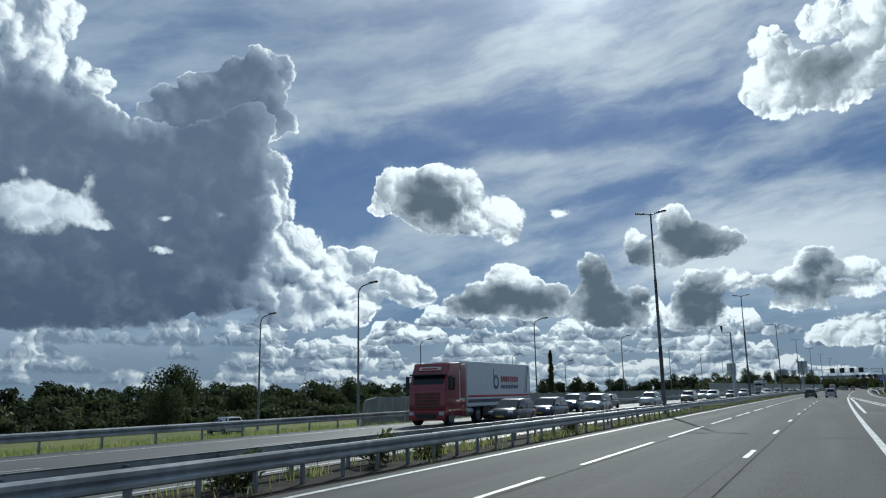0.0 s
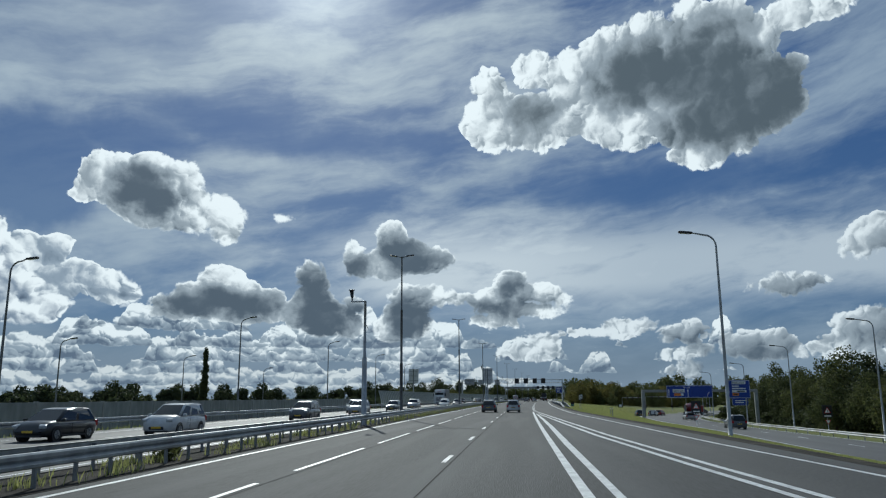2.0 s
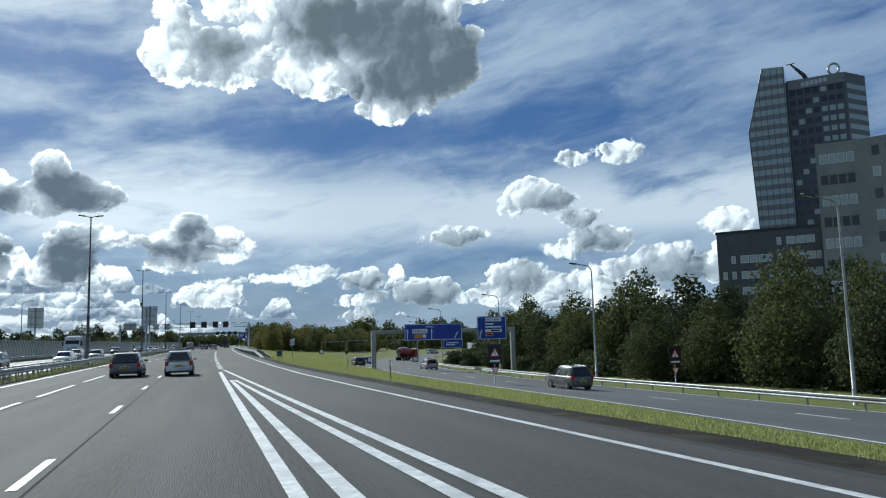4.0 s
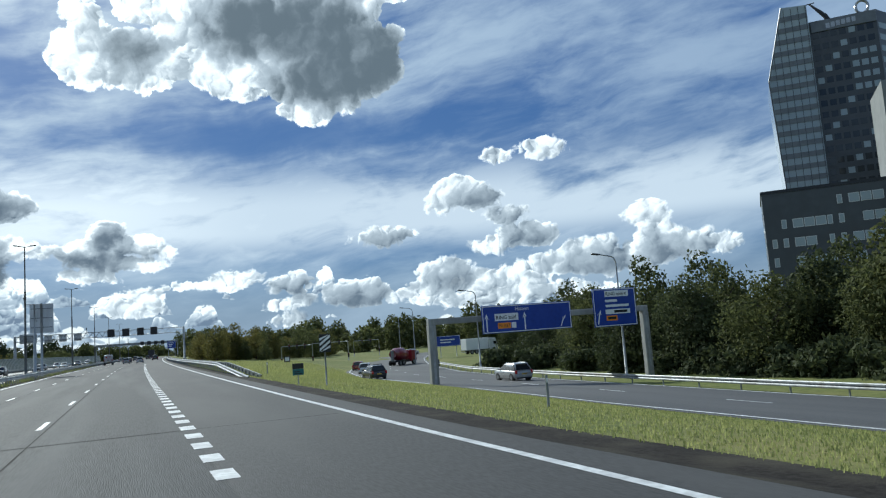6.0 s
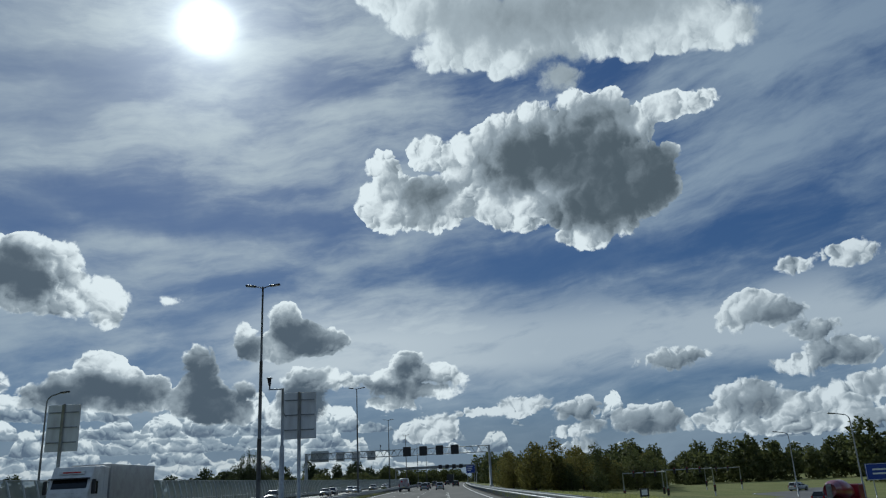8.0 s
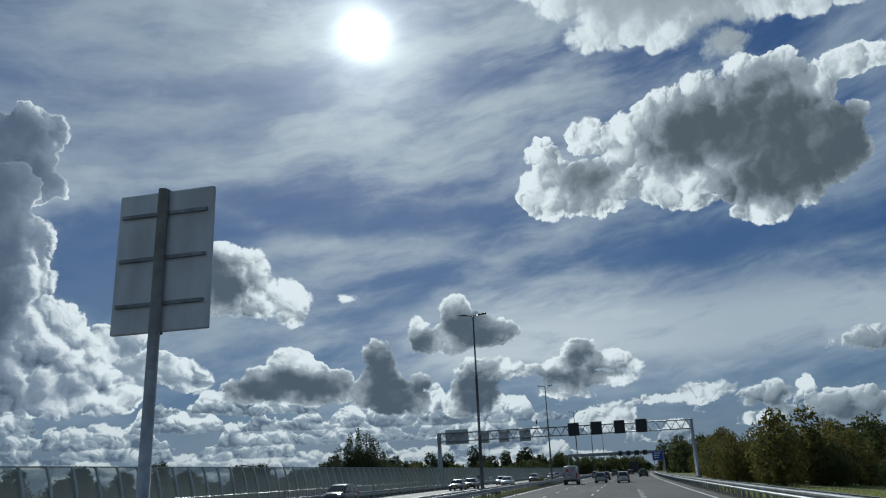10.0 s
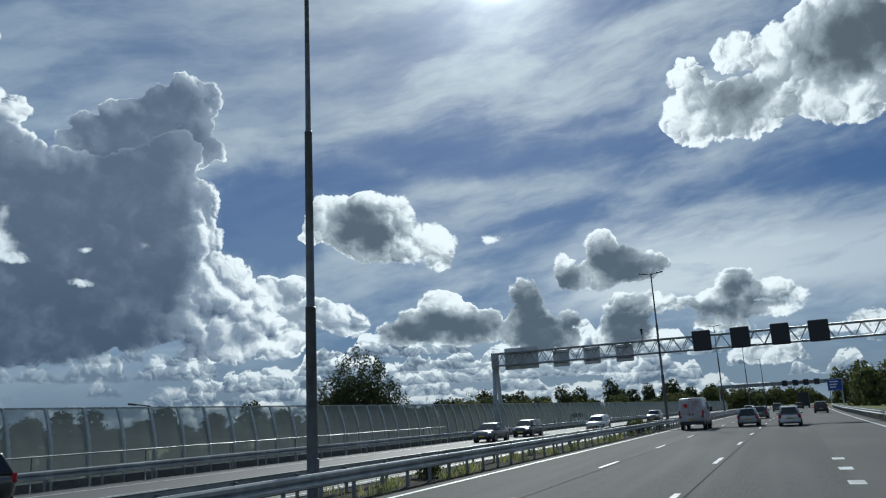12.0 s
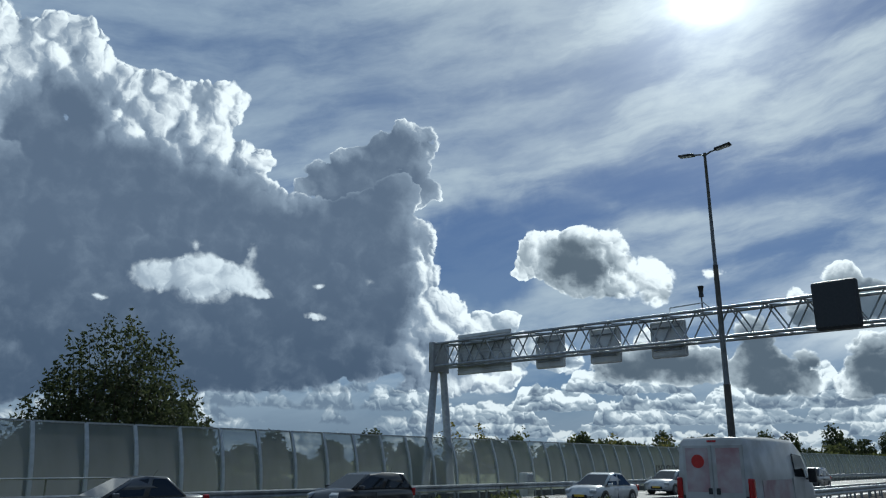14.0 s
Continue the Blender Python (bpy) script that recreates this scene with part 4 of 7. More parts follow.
def camera_pole(m, h):
    t = empty("camera_pole", m, "pale steel pole carrying a traffic camera on an arm", "camera pole", "camera poles")
    bm = bmesh.new()
    add_tube(bm, [(0, 0, 0), (0, 0, h * 0.53), (0, 0, h * 0.54)], [0.2, 0.17, 0.13], 14)
    add_tube(bm, [(0, 0, h * 0.54), (0, 0, h)], [0.11, 0.09], 12)
    part("pole", bm, MAST_PALE, t, smooth=True)
    part("arm", box_bm(-1.05, 0.09, -0.05, 0.05, h - 0.09, h, 0.01), MAST_PALE, t)
    part("mount", tube_bm([(-0.98, 0, h), (-0.98, 0, h + 0.28)], [0.05, 0.06], 10), DARK, t, smooth=True)
    hd_ = part("camera_housing", tube_bm([(-0.98, 0, h + 0.28), (-1.0, 0, h + 0.5), (-1.02, -0.02, h + 0.78)], [0.1, 0.13, 0.15], 12), DARK, t, "dark domed camera housing", smooth=True)
    part("hood", box_bm(-1.22, -0.82, -0.17, 0.15, h + 0.78, h + 0.84, 0.02), STEEL_DULL, hd_)
    part("bracket", tube_bm([(0.1, 0, h * 0.8), (0.28, 0, h * 0.76)], 0.02, 6), DARK, t)
    return t


camera_pole(at(-11.22, 125.8), 8.8)
camera_pole(at(-11.1, 269.4), 9.0)


def board_back(m, w, h, z0, label):
    """A message board seen from behind, on one steel post."""
    t = empty("message_board", m, label, "message board", "message boards")
    part("post", tube_bm([(0, 0.06, 0), (0, 0.06, z0 + h)], [0.16, 0.13], 12), MAST_PALE, t, smooth=True)
    for f in (-1, 1):
        part("panel", box_bm(min(0.05 * f, f * w / 2), max(0.05 * f, f * w / 2), 0.2, 0.34, z0, z0 + h, 0.03), BOARD_BACK, t, "grey sheet-metal back of a panel")
    for k in range(3):
        part("crossbar", box_bm(-w * 0.45, w * 0.45, 0.13, 0.2, z0 + h * (0.18 + 0.32 * k), z0 + h * (0.18 + 0.32 * k) + 0.09), STEEL_DULL, t)
    part("frame", box_bm(-0.05, 0.05, 0.18, 0.36, z0 - 0.05, z0 + h + 0.06, 0.01), DARK, t)
    return t


board_back(at(-11.1, 276.3), 2.75, 3.8, 5.7, "grey back of a two-part message board in the median")
board_back(at(-31.5, 278), 2.75, 3.9, 5.7, "grey back of a two-part message board before the noise barrier")


# ---------------------------------------------------------------- gantry
def gantry():
    """A truss over both carriageways with lane signals."""
    t = empty("gantry", at(0, 387), "long galvanised truss gantry over both carriageways with lane signals", "gantry")
    x0, x1, z0, z1, w = -30.2, 10.9, 7.5, 8.85, 0.55
    for y in (-w, w):
        for z in (z0, z1):
            part("chord", tube_bm([(x0, y, z), (x1, y, z)], 0.075, 10), STEEL, t, "long steel tube", smooth=True)
    n = 26
    bm = bmesh.new()
    for i in range(n):
        a, b = x0 + (x1 - x0) * i / n, x0 + (x1 - x0) * (i + 1) / n
        for y in (-w, w):
            add_tube(bm, [(a, y, z0), ((a + b) / 2, y, z1)], 0.04, 6)
            add_tube(bm, [((a + b) / 2, y, z1), (b, y, z0)], 0.04, 6)
        add_tube(bm, [(a, -w, z1), (b, w, z1)], 0.03, 6)
        add_tube(bm, [(a, -w, z0), (b, w, z0)], 0.03, 6)
        add_tube(bm, [(a, -w, z0), (a, w, z0)], 0.035, 6)
        add_tube(bm, [((a + b) / 2, -w, z1), ((a + b) / 2, w, z1)], 0.035, 6)
    tagged(part("bracing", bm, STEEL, t, "zigzag steel bracing tubes", smooth=True), kind="stuff")
    for x in (x0, x1):
        for f in (-1, 1):
            part("leg", tube_bm([(x, f * 1.25, -0.3), (x, f * 0.35, z0 + 0.1), (x, f * 0.3, z1)], [0.26, 0.22, 0.2], 12), MAST_PALE, t, "slanted pale steel leg", smooth=True)
        hb = bmesh.new()
        add_box(hb, x - 0.2, x + 0.2, -0.75, 0.75, z0 - 0.35, z1 + 0.12, 0.06)
        part("head", hb, MAST_PALE, t)
        part("footing", box_bm(x - 0.45, x + 0.45, -1.7, 1.7, -0.3, 0.35, 0.05), CONCRETE, t)
    for a, b in ((-8.4, -6.6), (-4.75, -2.95), (-1.05, 0.65), (2.3, 4.1)):
        sg = part("lane_signal", box_bm(a, b, -w - 0.42, -w - 0.1, 7.28, 9.35, 0.12), DARK, t, "dark unlit matrix lane signal with rounded corners")
        part("face", box_bm(a + 0.12, b - 0.12, -w - 0.435, -w - 0.424, 7.4, 9.23), BLACK, sg)
    for a, b in ((-23.58, -21.72), (-20.1, -18.3), (-16.6, -14.72)):
        sg = part("lane_signal", box_bm(a, b, w + 0.1, w + 0.42, 6.95, 8.8, 0.12), BOARD_BACK, t, "pale back of a lane signal for the opposite traffic")
        for z in (7.3, 8.4):
            part("clamp", box_bm(a + 0.2, b - 0.2, w + 0.02, w + 0.098, z, z + 0.08), STEEL_DULL, sg)
    pb = part("panel_back", box_bm(-29.25, -25.26, w + 0.12, w + 0.2, 7.0, 9.45, 0.01), BOARD_BACK, t, "slatted grey back of a wide sign panel")
    for k in range(12):
        part("slat", box_bm(-29.25, -25.26, w + 0.06, w + 0.118, 7.05 + 0.2 * k, 7.12 + 0.2 * k), BOARD_BACK, pb)
    cm = part("camera_mast", tube_bm([(-13.5, 0, z1), (-13.5, 0, z1 + 0.75)], 0.04, 8), MAST, t, smooth=True)
    part("camera_housing", tube_bm([(-13.5, 0, z1 + 0.75), (-13.5, 0, z1 + 1.0), (-13.5, 0, z1 + 1.28)], [0.12, 0.1, 0.15], 12), DARK, cm, smooth=True)
    part("railing", tube_bm([(-15.0, -0.3, z1), (-15.0, -0.3, z1 + 0.35), (-13.3, -0.3, z1 + 0.4), (-12.9, -0.3, z1)], 0.03, 6), STEEL, t)
    return t


gantry()


# ---------------------------------------------------------------- direction signs over the lower road
def text_mesh(name, txt, size, material, parent, m, bold=0.0, align="LEFT"):
    cu = bpy.data.curves.new(name, "FONT")
    cu.body, cu.size, cu.extrude, cu.offset, cu.align_x = txt, size, 0.004, bold, align
    ob = bpy.data.objects.new(name, cu)
    scene.collection.objects.link(ob)
    me = bpy.data.meshes.new_from_object(ob.evaluated_get(bpy.context.evaluated_depsgraph_get()))
    bpy.data.objects.remove(ob)
    me.materials.clear()
    me.materials.append(material)
    o = new(name, me)
    o.parent = parent
    o.matrix_basis = m
    return o


def arrow_bm(h, w, bend=0.0):
    bm = bmesh.new()
    add_box(bm, -w / 2, w / 2, -0.004, 0.004, 0, h * 0.75)
    a = [bm.verts.new(p) for p in ((-w * 1.7, -0.004, h * 0.66), (0, -0.004, h), (w * 1.7, -0.004, h * 0.66), (0, -0.004, h * 0.8))]
    bm.faces.new(a[::-1])
    if bend:
        for v in bm.verts:
            v.co.x += bend * (v.co.z / h) ** 2
    return bm


def direction_sign(m, w, h, label):
    t = empty("direction_sign", m, label, "road sign", "direction signs")
    part("panel", box_bm(0, w, -0.05, 0.05, 0, h, 0.02), BLUE, t, "blue sign face")
    b = bmesh.new()
    k = 0.06
    for x0, x1, z0, z1 in ((0.05, w - 0.05, 0.05, 0.05 + k), (0.05, w - 0.05, h - 0.05 - k, h - 0.05), (0.05, 0.05 + k, 0.05 + k, h - 0.05 - k), (w - 0.05 - k, w - 0.05, 0.05 + k, h - 0.05 - k)):
        add_box(b, x0, x1, -0.058, -0.051, z0, z1)
    part("border", b, WHITE, t, "thin white border")
    for f in (0.2, 0.8):
        part("bracket", box_bm(w * f - 0.05, w * f + 0.05, 0.05, 0.3, 0.1, h - 0.1), STEEL_DULL, t)
    return t


FACE = pose(0, 0, 0, 90, 0, 0)


def tx(x, z, y=-0.062):
    return Matrix.Translation((x, y, z)) @ FACE


portal = empty("sign_portal", at(0, 222.6), "pale concrete-grey portal frame spanning the lower road", "sign portal")
for d, zb in ((22.2, -2.9), (43.0, -3.6)):
    part("leg", box_bm(d - 0.32, d + 0.32, -0.28, 0.28, zb - 0.2, 2.6, 0.06), CONCRETE, portal, "square pale leg")
    part("cover", box_bm(d - 0.1, d + 0.1, -0.3, -0.282, zb + 0.6, 2.2), MAST_PALE, portal)
part("beam", box_bm(21.9, 43.3, -0.25, 0.25, 2.6, 3.1, 0.05), CONCRETE, portal, "long pale box beam")

sa = direction_sign(at(26.55, 222.2, 1.56), 8.5, 2.3, "wide blue direction sign with white words and arrows")
text_mesh("word", "Hattem", 0.42, WHITE, sa, tx(3.1, 1.78))
part("patch", box_bm(1.15, 3.35, -0.062, -0.051, 1.0, 1.6, 0.0), WHITE, sa, "white patch")
text_mesh("word", "RING zuid", 0.44, BLACK, sa, tx(1.25, 1.13, -0.066), 0.006)
part("patch", box_bm(1.4, 2.6, -0.062, -0.051, 0.36, 0.84), ORANGE, sa, "orange road number patch")
text_mesh("word", "N 337", 0.4, BLACK, sa, tx(1.5, 0.46, -0.066))
part("patch", box_bm(2.68, 3.1, -0.062, -0.051, 0.36, 0.84), WHITE, sa)
for x in (0.4, 3.95):
    o = part("arrow", arrow_bm(1.5, 0.11), WHITE, sa, "white arrow")
    o.matrix_basis = pose(x, -0.062, 0.15)
o = part("arrow", arrow_bm(0.95, 0.1, 0.55), WHITE, sa, "bent white arrow")
o.matrix_basis = pose(7.4, -0.062, 0.2)
sb = direction_sign(at(37.4, 222.2, 1.42), 4.5, 3.35, "tall blue direction sign with white and orange patches")
part("patch", box_bm(1.25, 3.75, -0.062, -0.051, 2.6, 3.15), WHITE, sb, "white patch")
text_mesh("word", "RING noord", 0.42, BLACK, sb, tx(1.33, 2.72, -0.066), 0.004)
part("word_bar", box_bm(1.25, 2.5, -0.062, -0.051, 2.14, 2.36), WHITE, sb)
part("word_bar", box_bm(1.25, 3.7, -0.062, -0.051, 1.7, 1.92), WHITE, sb)
part("patch", box_bm(1.2, 3.8, -0.062, -0.051, 1.08, 1.5), WHITE, sb)
part("word_bar", box_bm(2.1, 3.5, -0.068, -0.063, 1.18, 1.4), BLACK, sb)
part("patch", box_bm(1.25, 2.4, -0.062, -0.051, 0.5, 0.95), ORANGE, sb)
part("word_bar", box_bm(1.4, 2.25, -0.068, -0.063, 0.62, 0.84), BLACK, sb)
o = part("arrow", arrow_bm(1.2, 0.12, 0.35), WHITE, sb, "bent white arrow")
o.matrix_basis = pose(0.35, -0.062, 0.25)


def warning_board(m, zc, label):
    """A roadside board with a warning triangle and a smaller one below it."""
    t = empty("warning_sign", m, label, "warning sign", "warning signs")
    part("pole", tube_bm([(0, 0.08, 0), (0, 0.08, zc + 0.7)], 0.05, 8), STEEL, t, smooth=True)
    part("board", box_bm(-0.62, 0.62, -0.04, 0.03, zc - 0.75, zc + 0.8, 0.04), DARK, t, "dark framed board")
    part("panel", box_bm(-0.52, 0.52, -0.05, -0.041, zc - 0.38, zc + 0.68), BLACK, t)

    def tri(r, y, mat_, zc_, flip=1):
        bm = bmesh.new()
        vs = [bm.verts.new((r * math.sin(a), y, zc_ + flip * r * math.cos(a))) for a in (0, 2.0944, 4.18879)]
        vs2 = [bm.verts.new((v.co.x, y - 0.006, v.co.z)) for v in vs]
        bm.faces.new(vs2)
        for i in range(3):
            bm.faces.new((vs[i], vs[(i + 1) % 3], vs2[(i + 1) % 3], vs2[i]))
        bmesh.ops.recalc_face_normals(bm, faces=bm.faces)
        return part("triangle", bm, mat_, t, "red and white triangle" if mat_ is RED else "")

    tri(0.5, -0.052, RED, zc + 0.05)
    tri(0.36, -0.06, WHITE, zc + 0.05)
    part("mark", box_bm(-0.03, 0.03, -0.075, -0.068, zc - 0.05, zc + 0.25), BLACK, t)
    part("text_bar", box_bm(-0.42, 0.42, -0.052, -0.042, zc - 0.62, zc - 0.48), WHITE, t)
    tri(0.42, -0.01, RED, zc - 1.25, -1)
    tri(0.29, -0.018, WHITE, zc - 1.25, -1)
    return t


for d, s, z in ((22.4, 176.5, 0.45), (38.3, 175.1, -0.15)):
    g = ground_z(d, s)
    warning_board(at(d, s, g), z - g, "dark framed warning board with a red triangle on a steel pole")

st_ = empty("chevron_sign", at(9.3, 205, ground_z(9.3, 205)), "black and white striped hazard board on a steel post", "hazard board")
zz = -ground_z(9.3, 205)
part("post", tube_bm([(0, 0.05, -0.2), (0, 0.05, zz + 2.25)], 0.04, 8), STEEL_DULL, st_, smooth=True)
part("board", box_bm(-0.3, 0.3, -0.02, 0.02, zz + 1.36, zz + 2.3, 0.01), BLACK, st_)
for k in range(4):
    bm = bmesh.new()
    z = zz + 1.3 + 0.27 * k
    lo, hi = zz + 1.38, zz + 2.28
    q = [(-0.28, z - 0.14), (0.28, z + 0.28), (0.28, z + 0.42), (-0.28, z + 0.0)]
    bm.faces.new([bm.verts.new((x, -0.024, min(max(v, lo), hi))) for x, v in q])
    part("stripe", bm, WHITE, st_, "slanted white stripe")
sg2 = empty("marker_sign", at(7.9, 205.3, ground_z(7.9, 205.3)), "small dark and teal marker sign on a short post", "marker sign")
z2 = -ground_z(7.9, 205.3)
part("post", tube_bm([(0, 0.03, -0.2), (0, 0.03, z2 + 0.85)], 0.03, 8), STEEL_DULL, sg2, smooth=True)
part("panel", box_bm(-0.29, 0.29, -0.02, 0.02, z2 + 0.62, z2 + 0.9, 0.01), BLACK, sg2)
part("panel", box_bm(-0.29, 0.29, -0.02, 0.02, z2 + 0.3, z2 + 0.615, 0.01), TEAL, sg2, "teal lower panel with unreadable marks")
for k in range(2):
    part("text_bar", box_bm(-0.2, 0.2 - 0.1 * k, -0.026, -0.021, z2 + 0.36 + 0.1 * k, z2 + 0.4 + 0.1 * k), BLACK, sg2)
for d, s in ((12.5, 188), (9.8, 160), (10.6, 232)):
    mp_ = empty("marker_post", at(d, s, ground_z(d, s)), "slim steel marker post standing in the verge grass", "marker post", "marker posts")
    part("post", box_bm(-0.04, 0.04, -0.03, 0.03, -0.1, 1.05, 0.01), STEEL_DULL, mp_)
    part("reflector", box_bm(-0.035, 0.035, -0.036, -0.031, 0.8, 0.95), WHITE, mp_)

# ---------------------------------------------------------------- junction signals beyond the lower road
SIGNAL_RED = mat("signal_lens", (0.3, 0.02, 0.015), 0.3, grain=(0.2, 0.015, 0.01), scale=20)


def signal_head(parent, x, y, z):
    h = part("signal_head", box_bm(x - 0.2, x + 0.2, y - 0.15, y + 0.1, z - 0.55, z + 0.55, 0.05), BLACK, parent, "black three-lens signal head")
    for k in range(3):
        part("lens", tube_bm([(x, y - 0.17, z - 0.35 + 0.35 * k), (x, y - 0.152, z - 0.35 + 0.35 * k)], 0.11, 10), SIGNAL_RED if k == 2 else DARK, h)


def signal_portal(m, w, h, heads):
    t = empty("traffic_signal", m, "grey steel portal with hanging traffic signal heads", "traffic signal", "junction signals")
    for x in (0, w):
        part("post", tube_bm([(x, 0, -0.2), (x, 0, h)], [0.13, 0.1], 10), MAST_PALE, t, smooth=True)
        signal_head(t, x, -0.1, 2.2)
    part("beam", tube_bm([(0, 0, h), (w, 0, h)], 0.09, 10), MAST_PALE, t, smooth=True)
    for k in range(heads):
        signal_head(t, w * (k + 1) / (heads + 1), -0.05, h - 0.15)
    return t


signal_portal(at(30.5, 343, -3.95), 7.2, 5.4, 3)
signal_portal(at(39.5, 352, -3.95), 9.0, 5.6, 3)
sm = signal_portal(at(60.0, 392, -3.95), 8.0, 5.4, 2)
for d, s in ((29.5, 262), (27.5, 318), (40, 268)):
    b = empty("sign_box", at(d, s, ground_z(d, s)), "small dark roadside sign box on legs in the grass", "roadside sign", "sign boxes")
    part("board", box_bm(-0.6, 0.6, -0.12, 0.12, 0.45, 1.5, 0.04), DARK, b)
    part("face", box_bm(-0.4, 0.4, -0.13, -0.122, 0.65, 1.35), WHITE, b, "white patch with unreadable marks")
    for x in (-0.45, 0.45):
        part("leg", box_bm(x - 0.04, x + 0.04, -0.04, 0.04, -0.2, 0.5), STEEL_DULL, b)
fs = direction_sign(at(64, 330, -1.2), 6.0, 2.4, "blue direction sign on poles behind the junction")
for x in (1.0, 5.0):
    part("pole", tube_bm([(x, 0.15, -3.2), (x, 0.15, 2.3)], 0.08, 8), STEEL, fs, smooth=True)
for k in range(2):
    part("word_bar", box_bm(1.0, 4.6 - k, -0.062, -0.051, 1.4 - 0.6 * k, 1.65 - 0.6 * k), WHITE, fs)
fg = direction_sign(at(6.5, 560, 4.2), 4.0, 3.4, "blue direction sign over the road far ahead")
for x in (0.5, 3.5):
    part("pole", tube_bm([(x, 0.15, -4.4), (x, 0.15, 3.3)], 0.1, 8), STEEL, fg, smooth=True)
for k in range(3):
    part("word_bar", box_bm(0.6, 3.0 - 0.4 * k, -0.062, -0.051, 2.5 - 0.8 * k, 2.8 - 0.8 * k), WHITE, fg)
g2 = empty("gantry", at(0, 610), "distant galvanised gantry with dark lane signals", "gantry")
for x in (-30, 11):
    part("leg", tube_bm([(x, 0, -0.3), (x, 0, 8.9)], 0.25, 10), MAST_PALE, g2, smooth=True)
part("beam", box_bm(-30, 11, -0.5, 0.5, 7.6, 8.9), STEEL_DULL, g2)
for a in (-8, -4.5, -1, 2.5):
    part("lane_signal", box_bm(a, a + 1.8, -0.8, -0.5, 7.2, 9.3, 0.1), DARK, g2)


# ---------------------------------------------------------------- noise barriers
def low_wall():
    t = empty("noise_barrier", at(-32, 74), "low grey concrete panel noise wall behind the opposite carriageway", "noise barrier", "", "structure")
    inv = t.matrix_basis.inverted()
    bm = box_bm(-0.09, 0.09, 0.03, 3.97, -0.9, 1.72)
    me = bpy.data.meshes.new("panel")
    bm.to_mesh(me)
    bm.free()
    me.materials.append(WALL_PANEL)
    pb = box_bm(-0.13, 0.13, -0.1, 0.1, -0.9, 1.78)
    pm = bpy.data.meshes.new("post")
    pb.to_mesh(pm)
    pb.free()
    pm.materials.append(CONCRETE)
    for k in range(37):
        s = 76 + 4 * k
        for nm, data in (("panel", me), ("post", pm)):
            o = new(nm, data)
            o.parent = t
            o.matrix_basis = inv @ at(-32, s)
    # slanted first panel
    bm = bmesh.new()
    q = [(0, -0.9), (2.4, -0.9), (2.4, 1.72), (0.7, 1.5)]
    a = [bm.verts.new((-0.09, y, z)) for y, z in q]
    b = [bm.verts.new((0.09, y, z)) for y, z in q]
    bm.faces.new(a)
    bm.faces.new(b[::-1])
    for i in range(4):
        bm.faces.new((a[i], b[i], b[(i + 1) % 4], a[(i + 1) % 4]))
    bmesh.ops.recalc_face_normals(bm, faces=bm.faces)
    o = part("panel", bm, WALL_PANEL, t)
    o.matrix_basis = inv @ at(-32, 73.55)


def glazed_barrier():
    t = empty("noise_barrier", at(-29.6, 226), "tall noise barrier of dusty translucent sheets between curved steel posts", "noise barrier", "", "structure")
    inv = t.matrix_basis.inverted()
    prof = [(0.03, 0.15), (0.02, 0.45), (0.0, 0.95), (-0.05, 1.45), (-0.14, 1.95), (-0.27, 2.45), (-0.44, 2.95), (-0.58, 3.3)]
    gap = 2.0
    bm = bmesh.new()
    a = [bm.verts.new((x, 0.05, z)) for x, z in prof]
    b = [bm.verts.new((x, gap - 0.05, z)) for x, z in prof]
    for i in range(len(prof) - 1):
        bm.faces.new((a[i], b[i], b[i + 1], a[i + 1]))
    pm = bpy.data.meshes.new("sheet")
    bm.to_mesh(pm)
    bm.free()
    for f in pm.polygons:
        f.use_smooth = True
    pm.materials.append(CLEAR)
    bm = bmesh.new()
    rows = [[bm.verts.new((x + ox, y, z)) for ox, y in ((-0.04, -0.07), (0.09, -0.07), (0.09, 0.07), (-0.04, 0.07))] for x, z in [(0.03, -0.4)] + prof]
    for r0, r1 in zip(rows, rows[1:]):
        for k in range(4):
            bm.faces.new((r0[k], r0[(k + 1) % 4], r1[(k + 1) % 4], r1[k]))
    bm.faces.new(rows[-1])
    bmesh.ops.recalc_face_normals(bm, faces=bm.faces)
    sm_ = bpy.data.meshes.new("post")
    bm.to_mesh(sm_)
    bm.free()
    sm_.materials.append(mat("barrier_post", (0.48, 0.5, 0.51), 0.5, 0.2, grain=(0.38, 0.4, 0.41), scale=5, stain=(0.38, 0.39, 0.39), sscale=0.6))
    pl = box_bm(-0.1, 0.12, 0.0, gap, -0.4, 0.16)
    plm = bpy.data.meshes.new("plinth")
    pl.to_mesh(plm)
    pl.free()
    # plain concrete, the shade behind the guard rail put into its dark base colour
    plm.materials.append(mat("shaded_concrete", (0.13, 0.13, 0.125), 0.9, grain=(0.08, 0.08, 0.077), scale=5, bump=0.35, bscale=30, stain=(0.18, 0.18, 0.17), sscale=0.5))
    tr = box_bm(-0.62, -0.52, 0.045, gap - 0.045, 3.27, 3.34)
    trm = bpy.data.meshes.new("top_rail")
    tr.to_mesh(trm)
    tr.free()
    trm.materials.append(STEEL)
    for k in range(200):
        s = 226 + gap * k
        for nm, data in (("sheet", pm), ("post", sm_), ("plinth", plm), ("top_rail", trm)):
            o = new(nm, data)
            o.parent = t
            o.matrix_basis = inv @ at(-29.6, s)


low_wall()
glazed_barrier()


